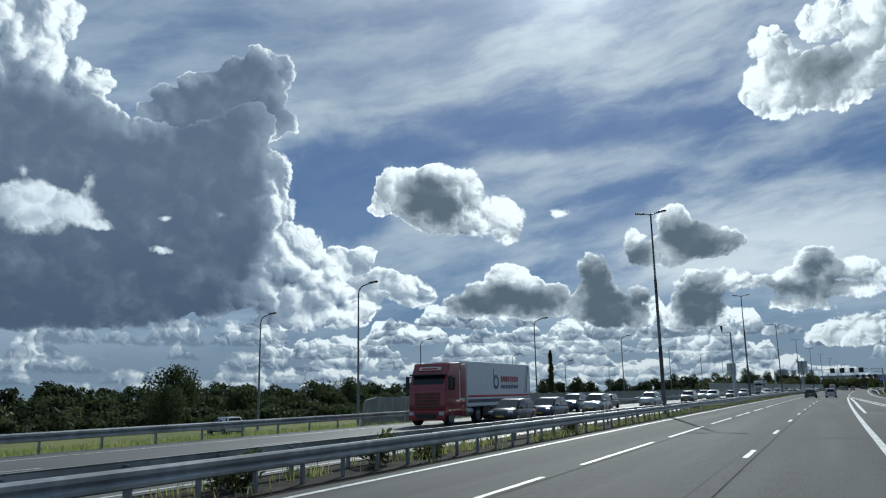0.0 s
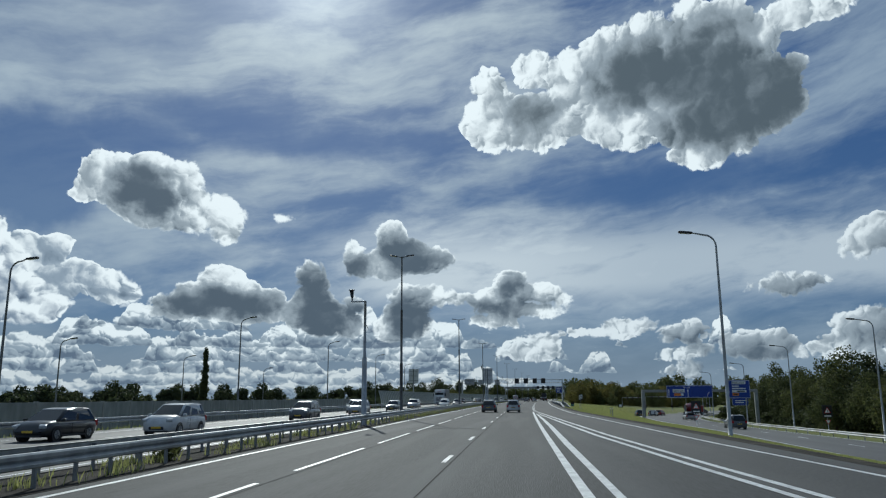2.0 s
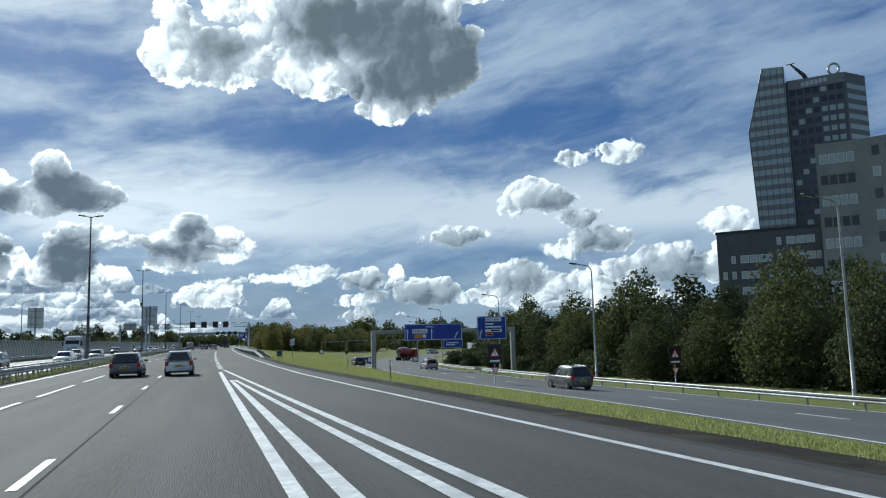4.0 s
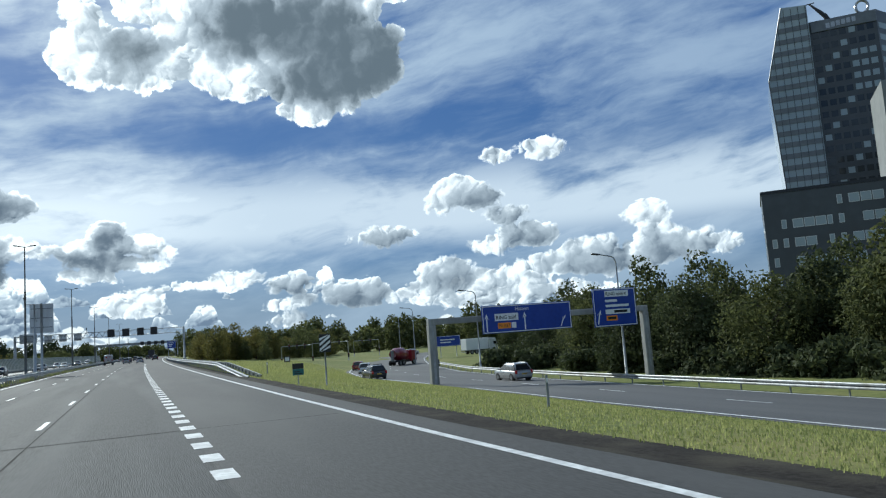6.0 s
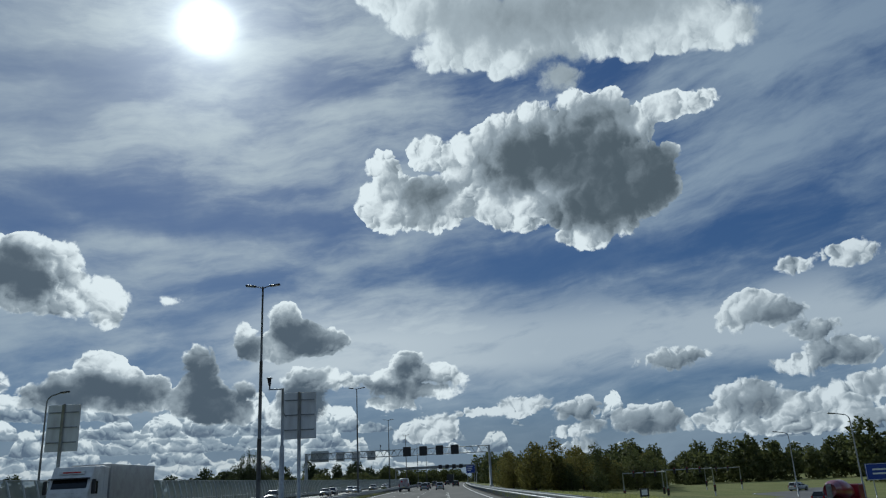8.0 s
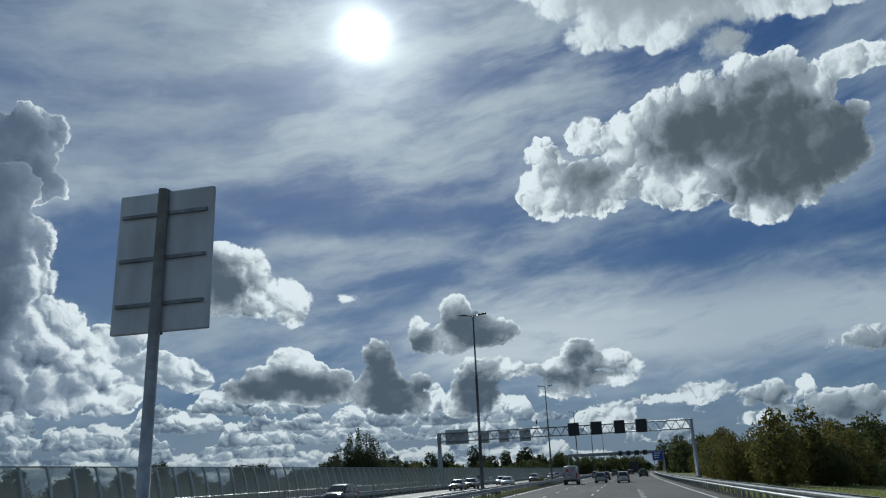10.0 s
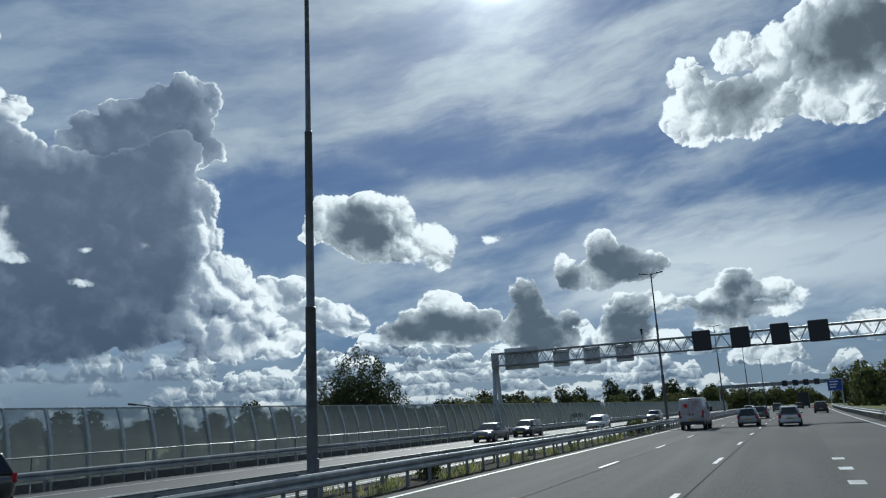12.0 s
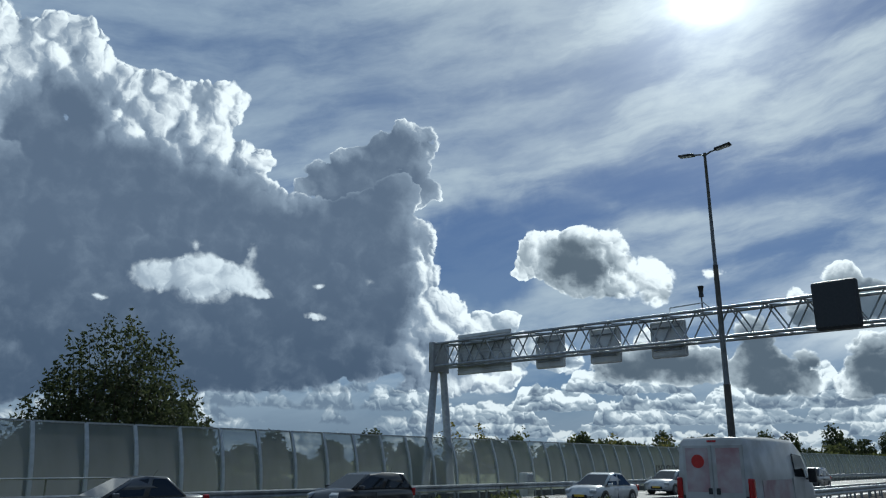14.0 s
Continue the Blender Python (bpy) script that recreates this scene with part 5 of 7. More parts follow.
def handrail():
    """A thin tube rail before the barrier, bent down at its end."""
    t = empty("handrail", at(-28.2, 290), "thin pale steel tube rail standing before the noise barrier", "handrail")
    inv = t.matrix_basis.inverted()
    pts = [inv @ Vector((*W(-28.2, 290 + 6 * k), 1.27)) for k in range(14)]
    pts += [inv @ Vector((*W(-28.2, 368.3), 1.24)), inv @ Vector((*W(-28.2, 368.6), 1.1)), inv @ Vector((*W(-28.2, 368.65), -0.2))]
    part("rail", tube_bm(pts, 0.035, 8), STEEL, t, smooth=True)
    for k in range(13):
        o = part("post", tube_bm([(0, 0, -0.3), (0, 0, 1.25)], 0.03, 8), STEEL_DULL, t, smooth=True)
        o.matrix_basis = inv @ at(-28.2, 292 + 6 * k)


handrail()
GRAF = mat("graffiti_paint", (0.05, 0.05, 0.055), 0.7, grain=(0.12, 0.12, 0.12), scale=6)
gr = empty("graffiti", at(-29.56, 414, 0), "dark unreadable scrawl sprayed on the barrier sheets", "graffiti")
for k in range(9):
    y = 0.7 * k
    x = lambda z: 0.02 - 0.05 * max(0.0, z - 0.9) ** 1.6 + 0.09
    pts = [(x(1.15 + 0.7 * abs(math.sin(2.1 * k + j))), y + 0.22 * j, 1.15 + 0.7 * abs(math.sin(2.1 * k + j))) for j in range(4)]
    part("stroke", tube_bm(pts, 0.03, 5), GRAF, gr)
for d, s, z in ((-27.4, 392, 0.0), (-27.4, 418, 0.0)):
    cb = empty("cable_box", at(d, s, z), "small grey cabinet standing before the noise barrier", "cabinet", "cabinets")
    part("body", box_bm(-0.3, 0.3, -0.35, 0.35, -0.2, 1.3, 0.03), BOARD_BACK, cb)
    part("door", box_bm(0.302, 0.315, -0.3, 0.3, 0.1, 1.2), MAST_PALE, cb)

# ---------------------------------------------------------------- vehicles
def paint(name, c, metal=0.0):
    return mat(name, c, 0.32, metal, grain=tuple(0.85 * v for v in c), scale=1.2, stain=tuple(0.7 * v for v in c), sscale=2.0, coat=0.7)


P_WHITE = paint("paint_white", (0.62, 0.63, 0.62))
P_SILVER = paint("paint_silver", (0.36, 0.37, 0.38), 0.4)
P_GREY = paint("paint_grey", (0.1, 0.105, 0.11), 0.3)
P_BLACK = paint("paint_black", (0.012, 0.013, 0.015))
P_BLUE = paint("paint_blue", (0.02, 0.04, 0.09), 0.2)
P_RED = paint("paint_red", (0.24, 0.007, 0.018))
TRIM = DARK


def wheel(parent, x, y, r, w, side):
    wh = part("wheel", tube_bm([(x - w / 2, y, r), (x - w / 2 + 0.02, y, r), (x + w / 2 - 0.02, y, r), (x + w / 2, y, r)], [r * 0.9, r, r, r * 0.9], 24), RUBBER, parent, "black tyre", smooth=False)
    ox = x + side * (w / 2)
    part("rim", tube_bm([(ox - side * 0.02, y, r), (ox + side * 0.006, y, r), (ox + side * 0.012, y, r)], [r * 0.66, r * 0.64, r * 0.2], 16), RIM, wh)
    bm = bmesh.new()
    for k in range(5):
        a = 2 * math.pi * k / 5
        add_tube(bm, [(ox + side * 0.014, y + r * 0.12 * math.cos(a), r + r * 0.12 * math.sin(a)), (ox + side * 0.014, y + r * 0.6 * math.cos(a), r + r * 0.6 * math.sin(a))], [r * 0.09, r * 0.06], 5)
    part("spokes", bm, STEEL_DULL, wh)


def shell(prof, n_mirror=True):
    """Loft of stations (y, half width, bottom, top, crown): the lower body."""
    bm = bmesh.new()
    rings = []
    for y, w, zb, zt, cr in prof:
        zm = zb + (zt - zb) * 0.55
        h = [(0, zb), (w * 0.82, zb), (w * 0.96, zb + 0.08), (w, zm), (w * 0.985, zt - 0.14), (w * 0.93, zt - 0.03), (w * 0.75, zt + cr * 0.6), (0, zt + cr)]
        ring = h + [(-x, z) for x, z in reversed(h[1:-1])]
        rings.append([bm.verts.new((x, y, z)) for x, z in ring])
    for a, b in zip(rings, rings[1:]):
        for k in range(len(a)):
            bm.faces.new((a[k], a[(k + 1) % len(a)], b[(k + 1) % len(b)], b[k]))
    bm.faces.new(rings[0][::-1])
    bm.faces.new(rings[-1])
    bmesh.ops.recalc_face_normals(bm, faces=bm.faces)
    return bm


def panel_bm(q, out, inset, thick=0.008):
    """A pane on the quad q, drawn in from its edges and set proud of it."""
    q = [Vector(v) for v in q]
    c = sum(q, Vector()) / 4
    n = (q[1] - q[0]).cross(q[3] - q[0]).normalized()
    if n.dot(out) < 0:
        n = -n
    p = [v + (c - v).normalized() * inset + n * thick for v in q]
    bm = bmesh.new()
    a = [bm.verts.new(v) for v in p]
    b = [bm.verts.new(v - n * thick * 1.4) for v in p]
    bm.faces.new(a)
    for i in range(4):
        bm.faces.new((a[i], b[i], b[(i + 1) % 4], a[(i + 1) % 4]))
    bmesh.ops.recalc_face_normals(bm, faces=bm.faces)
    return bm


def split(q, f0, f1):
    a, b, c, d = [Vector(v) for v in q]
    return [a.lerp(b, f0), a.lerp(b, f1), d.lerp(c, f1), d.lerp(c, f0)]


def car(m, kind, col, label, group="traffic", L=4.1, Wd=1.74, H=1.48, braking=False):
    t = empty("car", m, label, "car", group)
    w, r = Wd / 2, 0.31
    belt = H * 0.62
    hood = H * (0.615 if kind != "suv" else 0.64)
    F, R = L / 2, -L / 2
    tail = {"hatch": belt, "suv": belt, "wagon": belt, "sedan": belt * 1.02, "mpv": belt}[kind]
    prof = [(R, w * 0.86, 0.34, tail - 0.2, 0.0), (R + 0.05, w * 0.93, 0.27, tail - 0.1, 0.01), (R + 0.25, w * 0.97, 0.22, tail - 0.01, 0.02), (R + L * 0.22, w, 0.2, belt, 0.02), (0, w, 0.19, belt, 0.02), (F - L * 0.27, w, 0.2, belt - 0.01, 0.02),
            (F - L * 0.18, w * 0.99, 0.2, hood, 0.04), (F - 0.5, w * 0.97, 0.2, hood - 0.05, 0.06), (F - 0.22, w * 0.92, 0.21, hood - 0.12, 0.05), (F - 0.07, w * 0.83, 0.25, hood - 0.22, 0.02), (F, w * 0.66, 0.33, hood - 0.36, 0.0)]
    part("body", shell(prof), col, t, smooth=True)
    # cabin
    yb0, yt0 = {"hatch": (R + 0.12, R + 0.5), "suv": (R + 0.08, R + 0.4), "wagon": (R + 0.1, R + 0.5), "sedan": (R + 0.75, R + 1.35), "mpv": (R + 0.06, R + 0.3)}[kind]
    yb1, yt1 = F - L * 0.2, F - L * 0.44
    wb, wt = w * 0.94, w * 0.72
    base = [(-wb, yb0, belt - 0.03), (wb, yb0, belt - 0.03), (wb, yb1, belt - 0.03), (-wb, yb1, belt - 0.03)]
    top = [(-wt, yt0, H), (wt, yt0, H), (wt, yt1, H - 0.02), (-wt, yt1, H - 0.02)]
    bm = bmesh.new()
    vb = [bm.verts.new(p) for p in base]
    vt = [bm.verts.new(p) for p in top]
    bm.faces.new(vb[::-1])
    ym, zm = (yt0 + yt1) / 2 + 0.15, H + 0.035
    mid = [bm.verts.new((-wt * 1.03, ym, zm)), bm.verts.new((wt * 1.03, ym, zm))]
    bm.faces.new((vt[0], vt[1], mid[1], mid[0]))
    bm.faces.new((mid[0], mid[1], vt[2], vt[3]))
    bm.faces.new((vb[1], vb[2], vt[2], mid[1], vt[1]))
    bm.faces.new((vb[3], vb[0], vt[0], mid[0], vt[3]))
    for i in (0, 2):
        bm.faces.new((vb[i], vb[(i + 1) % 4], vt[(i + 1) % 4], vt[i]))
    bmesh.ops.bevel(bm, geom=[e for e in bm.edges if e.verts[0].co.z > belt or e.verts[1].co.z > belt], offset=0.09, segments=3, affect="EDGES", profile=0.6)
    part("cabin", bm, col, t, smooth=True)
    quads = {"windscreen": ([base[3], base[2], top[2], top[3]], Vector((0, 1, 0.5)), 0.12), "rear_window": ([base[1], base[0], top[0], top[1]], Vector((0, -1, 0.3)), 0.14)}
    for nm, (q, out, ins) in quads.items():
        part(nm, panel_bm(q, out, ins, 0.01), CAR_GLASS, t, "dark glass")
    for sx in (-1, 1):
        q = [base[1], base[2], top[2], top[1]] if sx > 0 else [base[0], base[3], top[3], top[0]]
        cuts = ((0.03, 0.5), (0.52, 0.98)) if kind in ("hatch", "sedan", "mpv") else ((0.02, 0.27), (0.3, 0.6), (0.63, 0.98))
        for a, b in cuts:
            part("side_window", panel_bm(split(q, a, b), Vector((sx, 0, 0.3)), 0.075, 0.01), CAR_GLASS, t)
        part("mirror", box_bm(min(sx * (w - 0.02), sx * (w + 0.17)), max(sx * (w - 0.02), sx * (w + 0.17)), yb1 - 0.42, yb1 - 0.28, belt - 0.02, belt + 0.12, 0.03), col, t)
        part("sill", box_bm(min(sx * w * 0.9, sx * (w + 0.004)), max(sx * w * 0.9, sx * (w + 0.004)), R + 1.1, F - 1.25, 0.19, 0.28, 0.01), TRIM, t)
        part("door_line", box_bm(min(sx * (w - 0.012), sx * (w + 0.003)), max(sx * (w - 0.012), sx * (w + 0.003)), 0.08, 0.092, 0.3, belt - 0.12), TRIM, t)
        part("door_handle", box_bm(min(sx * w, sx * (w + 0.025)), max(sx * w, sx * (w + 0.025)), 0.18, 0.36, belt - 0.17, belt - 0.13, 0.005), col, t)
        hb = bmesh.new()
        add_box(hb, -0.16, 0.16, -0.14, 0.14, -0.075, 0.075, 0.04)
        bmesh.ops.transform(hb, matrix=pose(sx * w * 0.72, F - 0.14, hood - 0.21, -18, 0, -sx * 24), verts=hb.verts)
        part("headlight", hb, LAMP_GLASS, t, "clear headlight")
        tz = tail - 0.16
        tb = bmesh.new()
        add_box(tb, -0.11, 0.11, -0.1, 0.1, -0.15, 0.15, 0.04)
        bmesh.ops.transform(tb, matrix=pose(sx * w * 0.84, R + 0.09, tz, 0, 0, sx * 14), verts=tb.verts)
        part("tail_light", tb, TAIL, t, "red tail light")
        for y in (R + L * 0.19, F - L * 0.2):
            part("wheel_arch", tube_bm([(sx * (w - 0.25), y, r + 0.01), (sx * (w + 0.003), y, r + 0.01)], r + 0.06, 20), BLACK, t)
            wheel(t, sx * (w - 0.09), y, r, 0.2, sx)
    part("bumper", box_bm(-w * 0.8, w * 0.8, R - 0.03, R + 0.2, 0.3, 0.52, 0.05), col, t)
    part("lower_trim", box_bm(-w * 0.78, w * 0.78, R - 0.02, R + 0.2, 0.2, 0.31, 0.03), TRIM, t)
    part("grille", box_bm(-w * 0.45, w * 0.45, F - 0.12, F + 0.015, 0.33, 0.5, 0.03), BLACK, t)
    part("front_trim", box_bm(-w * 0.7, w * 0.7, F - 0.18, F - 0.01, 0.2, 0.3, 0.03), TRIM, t)
    pl = part("number_plate", box_bm(-0.26, 0.26, R - 0.045, R - 0.032, 0.55, 0.66, 0.004), PLATE, t, "yellow plate")
    part("text_bar", box_bm(-0.2, 0.2, R - 0.05, R - 0.046, 0.585, 0.625), BLACK, pl)
    pl = part("number_plate", box_bm(-0.26, 0.26, F + 0.016, F + 0.028, 0.4, 0.5, 0.004), PLATE, t, "yellow plate")
    part("badge", tube_bm([(0, R - 0.01, tail - 0.22), (0, R + 0.03, tail - 0.22)], 0.055, 14), RIM, t, "round plain badge")
    part("wiper", box_bm(-0.02, 0.3, yb0 - 0.0, yb0 + 0.02, belt + 0.02, belt + 0.04), BLACK, t)
    part("antenna", tube_bm([(0, yt0 + 0.15, H), (0, yt0 + 0.02, H + 0.18)], 0.008, 5), BLACK, t)
    if kind in ("suv", "wagon"):
        for sx in (-1, 1):
            part("roof_rail", tube_bm([(sx * wt * 0.92, yt0 + 0.1, H), (sx * wt * 0.92, yt0 + 0.2, H + 0.05), (sx * wt * 0.92, yt1 - 0.2, H + 0.04), (sx * wt * 0.92, yt1 - 0.1, H - 0.01)], 0.018, 6), STEEL, t)
    return t


AWAY, TOWARDS = 0, 180


def lane_car(d, s, turn, kind, col, label, z=0.01, **k):
    return car(at(d, s, z, turn), kind, col, label, **k)


# same direction
lane_car(-0.3, 373, AWAY, "mpv", P_WHITE, "small white hatchback driving ahead on the asphalt", L=3.6, Wd=1.64, H=1.48)
lane_car(-1.4, 170, AWAY, "mpv", P_WHITE, "small white hatchback on the worn grey asphalt", L=3.6, Wd=1.64, H=1.48)
lane_car(-4.5, 171, AWAY, "hatch", P_GREY, "dark grey hatchback in the middle lane", L=4.3, Wd=1.8, H=1.45)
lane_car(-3.6, 378, AWAY, "hatch", P_SILVER, "pale silver hatchback with red tail lights in the middle lane", L=3.97, Wd=1.68, H=1.46)
lane_car(-4.0, 408, AWAY, "hatch", P_GREY, "dark grey hatchback far ahead in the middle lane", L=4.3, Wd=1.8, H=1.45)
lane_car(3.1, 430, AWAY, "suv", P_BLACK, "black car far ahead in the outer lane", L=4.4, Wd=1.82, H=1.6)
lane_car(-7.9, 452, AWAY, "hatch", P_SILVER, "silver car far ahead in the inner lane")
lane_car(-4.2, 476, AWAY, "suv", P_GREY, "grey car far ahead in the middle lane", L=4.4, Wd=1.82, H=1.6)
lane_car(-0.6, 505, AWAY, "hatch", P_BLACK, "black car far ahead on the asphalt")
# opposite direction
for d, s, kd, c, lab in ((-18.4, 70.5, "hatch", P_BLACK, "black hatchback with slim headlights beside the truck"), (-18.5, 77.6, "hatch", P_BLUE, "dark blue compact hatchback behind the black car"),
                         (-18.6, 90.3, "mpv", P_SILVER, "silver compact car on the pale carriageway"), (-22.3, 95.5, "suv", P_BLUE, "dark blue estate car in the outer lane"),
                         (-22.4, 107.5, "hatch", P_BLACK, "black hatchback on the pale carriageway"), (-18.8, 112.5, "suv", P_WHITE, "white car on the pale carriageway"),
                         (-18.9, 137.5, "suv", P_GREY, "grey estate car on the pale carriageway"), (-18.6, 158, "suv", P_SILVER, "silver car with bright headlights in the near lane"),
                         (-22.3, 172, "mpv", P_WHITE, "white people carrier in the outer lane"), (-18.7, 181, "hatch", P_GREY, "grey car in the near lane"), (-18.6, 199, "suv", P_SILVER, "silver estate car in the near lane"),
                         (-15.2, 214, "hatch", P_WHITE, "white car in the inner lane"), (-19, 246, "mpv", P_WHITE, "white compact van on the pale carriageway"), (-15.4, 240, "hatch", P_GREY, "grey car in the inner lane"),
                         (-22.6, 320.5, "suv", P_BLACK, "black sports utility vehicle near the noise barrier"), (-22.2, 364, "sedan", P_GREY, "dark grey coupe before the noise barrier"), (-22.3, 373.5, "hatch", P_BLACK, "black hatchback following the grey coupe"),
                         (-18.8, 386, "sedan", P_WHITE, "white saloon in the near lane"), (-22.2, 401, "hatch", P_WHITE, "white hatchback with bright headlights"), (-18.8, 420, "suv", P_GREY, "grey car on the pale carriageway"), (-19, 455, "hatch", P_SILVER, "silver car far down the pale carriageway"), (-22, 490, "suv", P_BLACK, "black car far down the pale carriageway")):
    lane_car(d, s, TOWARDS, kd, c, lab, L=4.3 if kd != "mpv" else 4.0, Wd=1.78, H={"hatch": 1.47, "suv": 1.62, "mpv": 1.62, "sedan": 1.42}[kd])
# lower road
for d, s, kd, c, lab, tn in ((31.2, 226.5, "wagon", P_SILVER, "silver estate car on the lower road", 0), (24.5, 247, "hatch", P_BLACK, "black hatchback on the lower road", 0), (25.4, 169.5, "suv", P_GREY, "grey sports utility vehicle on the lower road", 0), (31.5, 275, "hatch", P_WHITE, "white hatchback nearing the junction", -20), (36.5, 297, "hatch", P_RED, "small red car nearing the junction", -25), (53, 322, "hatch", P_GREY, "grey car at the junction", -40), (72, 372, "suv", P_WHITE, "white car beyond the junction", -60)):
    car(at(d, s, low_zd(d, s) + 0.06, tn), kd, c, lab, "traffic", 4.3, 1.78, 1.5 if kd != "suv" else 1.62)
# a car on the field road behind the opposite rail
car(at(-50, 78.5, ground_z(-50, 78.5), 70), "wagon", P_WHITE, "white car with blue panels on the track behind the rail", "traffic", 4.5, 1.8, 1.5)


def truck(m, cab_col, box_col, label, deco=True, LT=10.5):
    """A tractor with a box trailer; it drives along +y."""
    t = empty("truck", m, label, "truck", "trucks")
    cw = 1.24
    bm = bmesh.new()
    q = [(-0.1, 0.55), (2.05, 0.55), (2.12, 1.2), (2.05, 2.2), (1.72, 3.0), (1.35, 3.72), (-0.1, 3.78)]
    a = [bm.verts.new((-cw, y, z)) for y, z in q]
    b = [bm.verts.new((cw, y, z)) for y, z in q]
    bm.faces.new(a[::-1])
    bm.faces.new(b)
    for i in range(len(q)):
        bm.faces.new((a[i], a[(i + 1) % len(q)], b[(i + 1) % len(q)], b[i]))
    bmesh.ops.recalc_face_normals(bm, faces=bm.faces)
    bmesh.ops.bevel(bm, geom=bm.edges[:], offset=0.07, segments=2, affect="EDGES", profile=0.6)
    part("cab", bm, cab_col, t, "painted cab")
    part("windscreen", panel_bm([(-cw * 0.9, 2.04, 2.15), (cw * 0.9, 2.04, 2.15), (cw * 0.86, 1.74, 2.98), (-cw * 0.86, 1.74, 2.98)], Vector((0, 1, 0.2)), 0.03, 0.015), CAR_GLASS, t, "wide dark windscreen")
    part("visor", box_bm(-cw * 0.95, cw * 0.95, 1.72, 2.1, 2.98, 3.06, 0.02), BLACK, t, "dark sun visor")
    part("roof_sign", box_bm(-0.75, 0.75, 1.52, 1.66, 3.28, 3.48, 0.02), WHITE, t)
    part("sign_bar", box_bm(-0.55, 0.55, 1.655, 1.67, 3.34, 3.42), RED, t)
    g = part("grille", box_bm(-0.85, 0.85, 2.06, 2.14, 0.95, 2.0, 0.03), cab_col, t)
    for k in range(5):
        part("slat", box_bm(-0.8, 0.8, 2.13, 2.16, 1.05 + 0.19 * k, 1.13 + 0.19 * k), BLACK, g)
    part("bumper", box_bm(-cw, cw, 1.95, 2.2, 0.32, 0.9, 0.06), cab_col, t)
    part("air_intake", box_bm(-0.7, 0.7, 2.17, 2.215, 0.42, 0.72, 0.02), BLACK, t)
    for sx in (-1, 1):
        part("headlight", box_bm(min(sx * 0.85, sx * 1.2), max(sx * 0.85, sx * 1.2), 2.1, 2.215, 0.62, 0.84, 0.03), LAMP_GLASS, t, "clear headlight")
        part("side_window", box_bm(min(sx * (cw - 0.01), sx * (cw + 0.012)), max(sx * (cw - 0.01), sx * (cw + 0.012)), 0.75, 1.65, 2.1, 2.85), CAR_GLASS, t)
        mr = part("mirror", box_bm(min(sx * (cw + 0.12), sx * (cw + 0.34)), max(sx * (cw + 0.12), sx * (cw + 0.34)), 1.75, 1.9, 2.15, 2.95, 0.04), BLACK, t, "black mirror")
        part("arm", tube_bm([(sx * cw, 1.7, 2.9), (sx * (cw + 0.2), 1.8, 2.9)], 0.025, 6), BLACK, mr)
        part("side_fairing", box_bm(min(sx * (cw - 0.12), sx * cw), max(sx * (cw - 0.12), sx * cw), -0.75, -0.1, 0.5, 3.7, 0.03), cab_col, t)
        if deco:
            part("stripe", box_bm(min(sx * cw, sx * (cw + 0.006)), max(sx * cw, sx * (cw + 0.006)), 0.05, 0.12, 1.5, 3.3), WHITE, t, "white stripe")
            part("stripe", box_bm(min(sx * cw, sx * (cw + 0.006)), max(sx * cw, sx * (cw + 0.006)), -0.6, 0.05, 1.5, 1.57), WHITE, t)
        for y in (1.3, -2.6):
            wheel(t, sx * 1.05, y, 0.5, 0.34, sx)
        for k in range(3):
            wheel(t, sx * 1.05, -LT + 0.6 + 1.3 * k, 0.5, 0.34, sx)
        part("skirt", box_bm(min(sx * 1.16, sx * 1.2), max(sx * 1.16, sx * 1.2), -LT + 3.8, -3.4, 0.45, 1.05, 0.01), DARK, t)
    part("chassis", box_bm(-0.5, 0.5, -LT - 0.5, 1.0, 0.6, 0.95, 0.02), BLACK, t)
    part("tank", tube_bm([(-1.0, -1.7, 0.75), (-1.0, -0.7, 0.75)], 0.3, 14), STEEL, t, smooth=True)
    y0, y1, z0, z1, bw = -LT - 1.2, -0.95, 1.05, 3.9, 1.28
    bx = part("trailer_box", box_bm(-bw, bw, y0, y1, z0, z1, 0.03), box_col, t, "pale box trailer")
    part("rear_frame", box_bm(-bw, bw, y0 - 0.02, y0 + 0.03, z0 - 0.25, z0, 0.01), DARK, bx)
    part("bumper_bar", box_bm(-1.1, 1.1, y0, y0 + 0.1, 0.45, 0.6, 0.02), STEEL_DULL, t)
    if deco:
        navy = P_BLUE
        for sx in (-1, 1):
            def flat(name, a, b, lo, hi, mt, lab=""):
                part(name, box_bm(min(sx * bw, sx * (bw + 0.008)), max(sx * bw, sx * (bw + 0.008)), a, b, lo, hi), mt, bx, lab)
            flat("stripe", y0 + 0.1, y1 - 0.05, 1.62, 1.75, RED, "red stripe")
            flat("stripe", y0 + 0.1, y1 - 0.05, 1.28, 1.5, navy, "dark blue stripe")
            mid = y1 - 5.2
            # plain emblem: an upright bar and a ring
            flat("emblem_bar", mid + 0.95, mid + 1.05, 2.2, 3.5, navy)
            rb = bmesh.new()
            for k in range(24):
                a0, a1 = 2 * math.pi * k / 24, 2 * math.pi * (k + 1) / 24
                vs = [rb.verts.new((sx * (bw + 0.01), mid + 0.62 + rr * math.cos(aa), 2.6 + rr * math.sin(aa))) for rr, aa in ((0.28, a0), (0.5, a0), (0.5, a1), (0.28, a1))]
                rb.faces.new(vs if sx > 0 else vs[::-1])
            part("emblem_ring", rb, navy, bx, "plain dark ring emblem")
            for k in range(8):
                flat("emblem_block", mid - 0.2 - 0.42 * k - 0.34, mid - 0.2 - 0.42 * k, 2.62, 3.0, RED if k % 3 else navy)
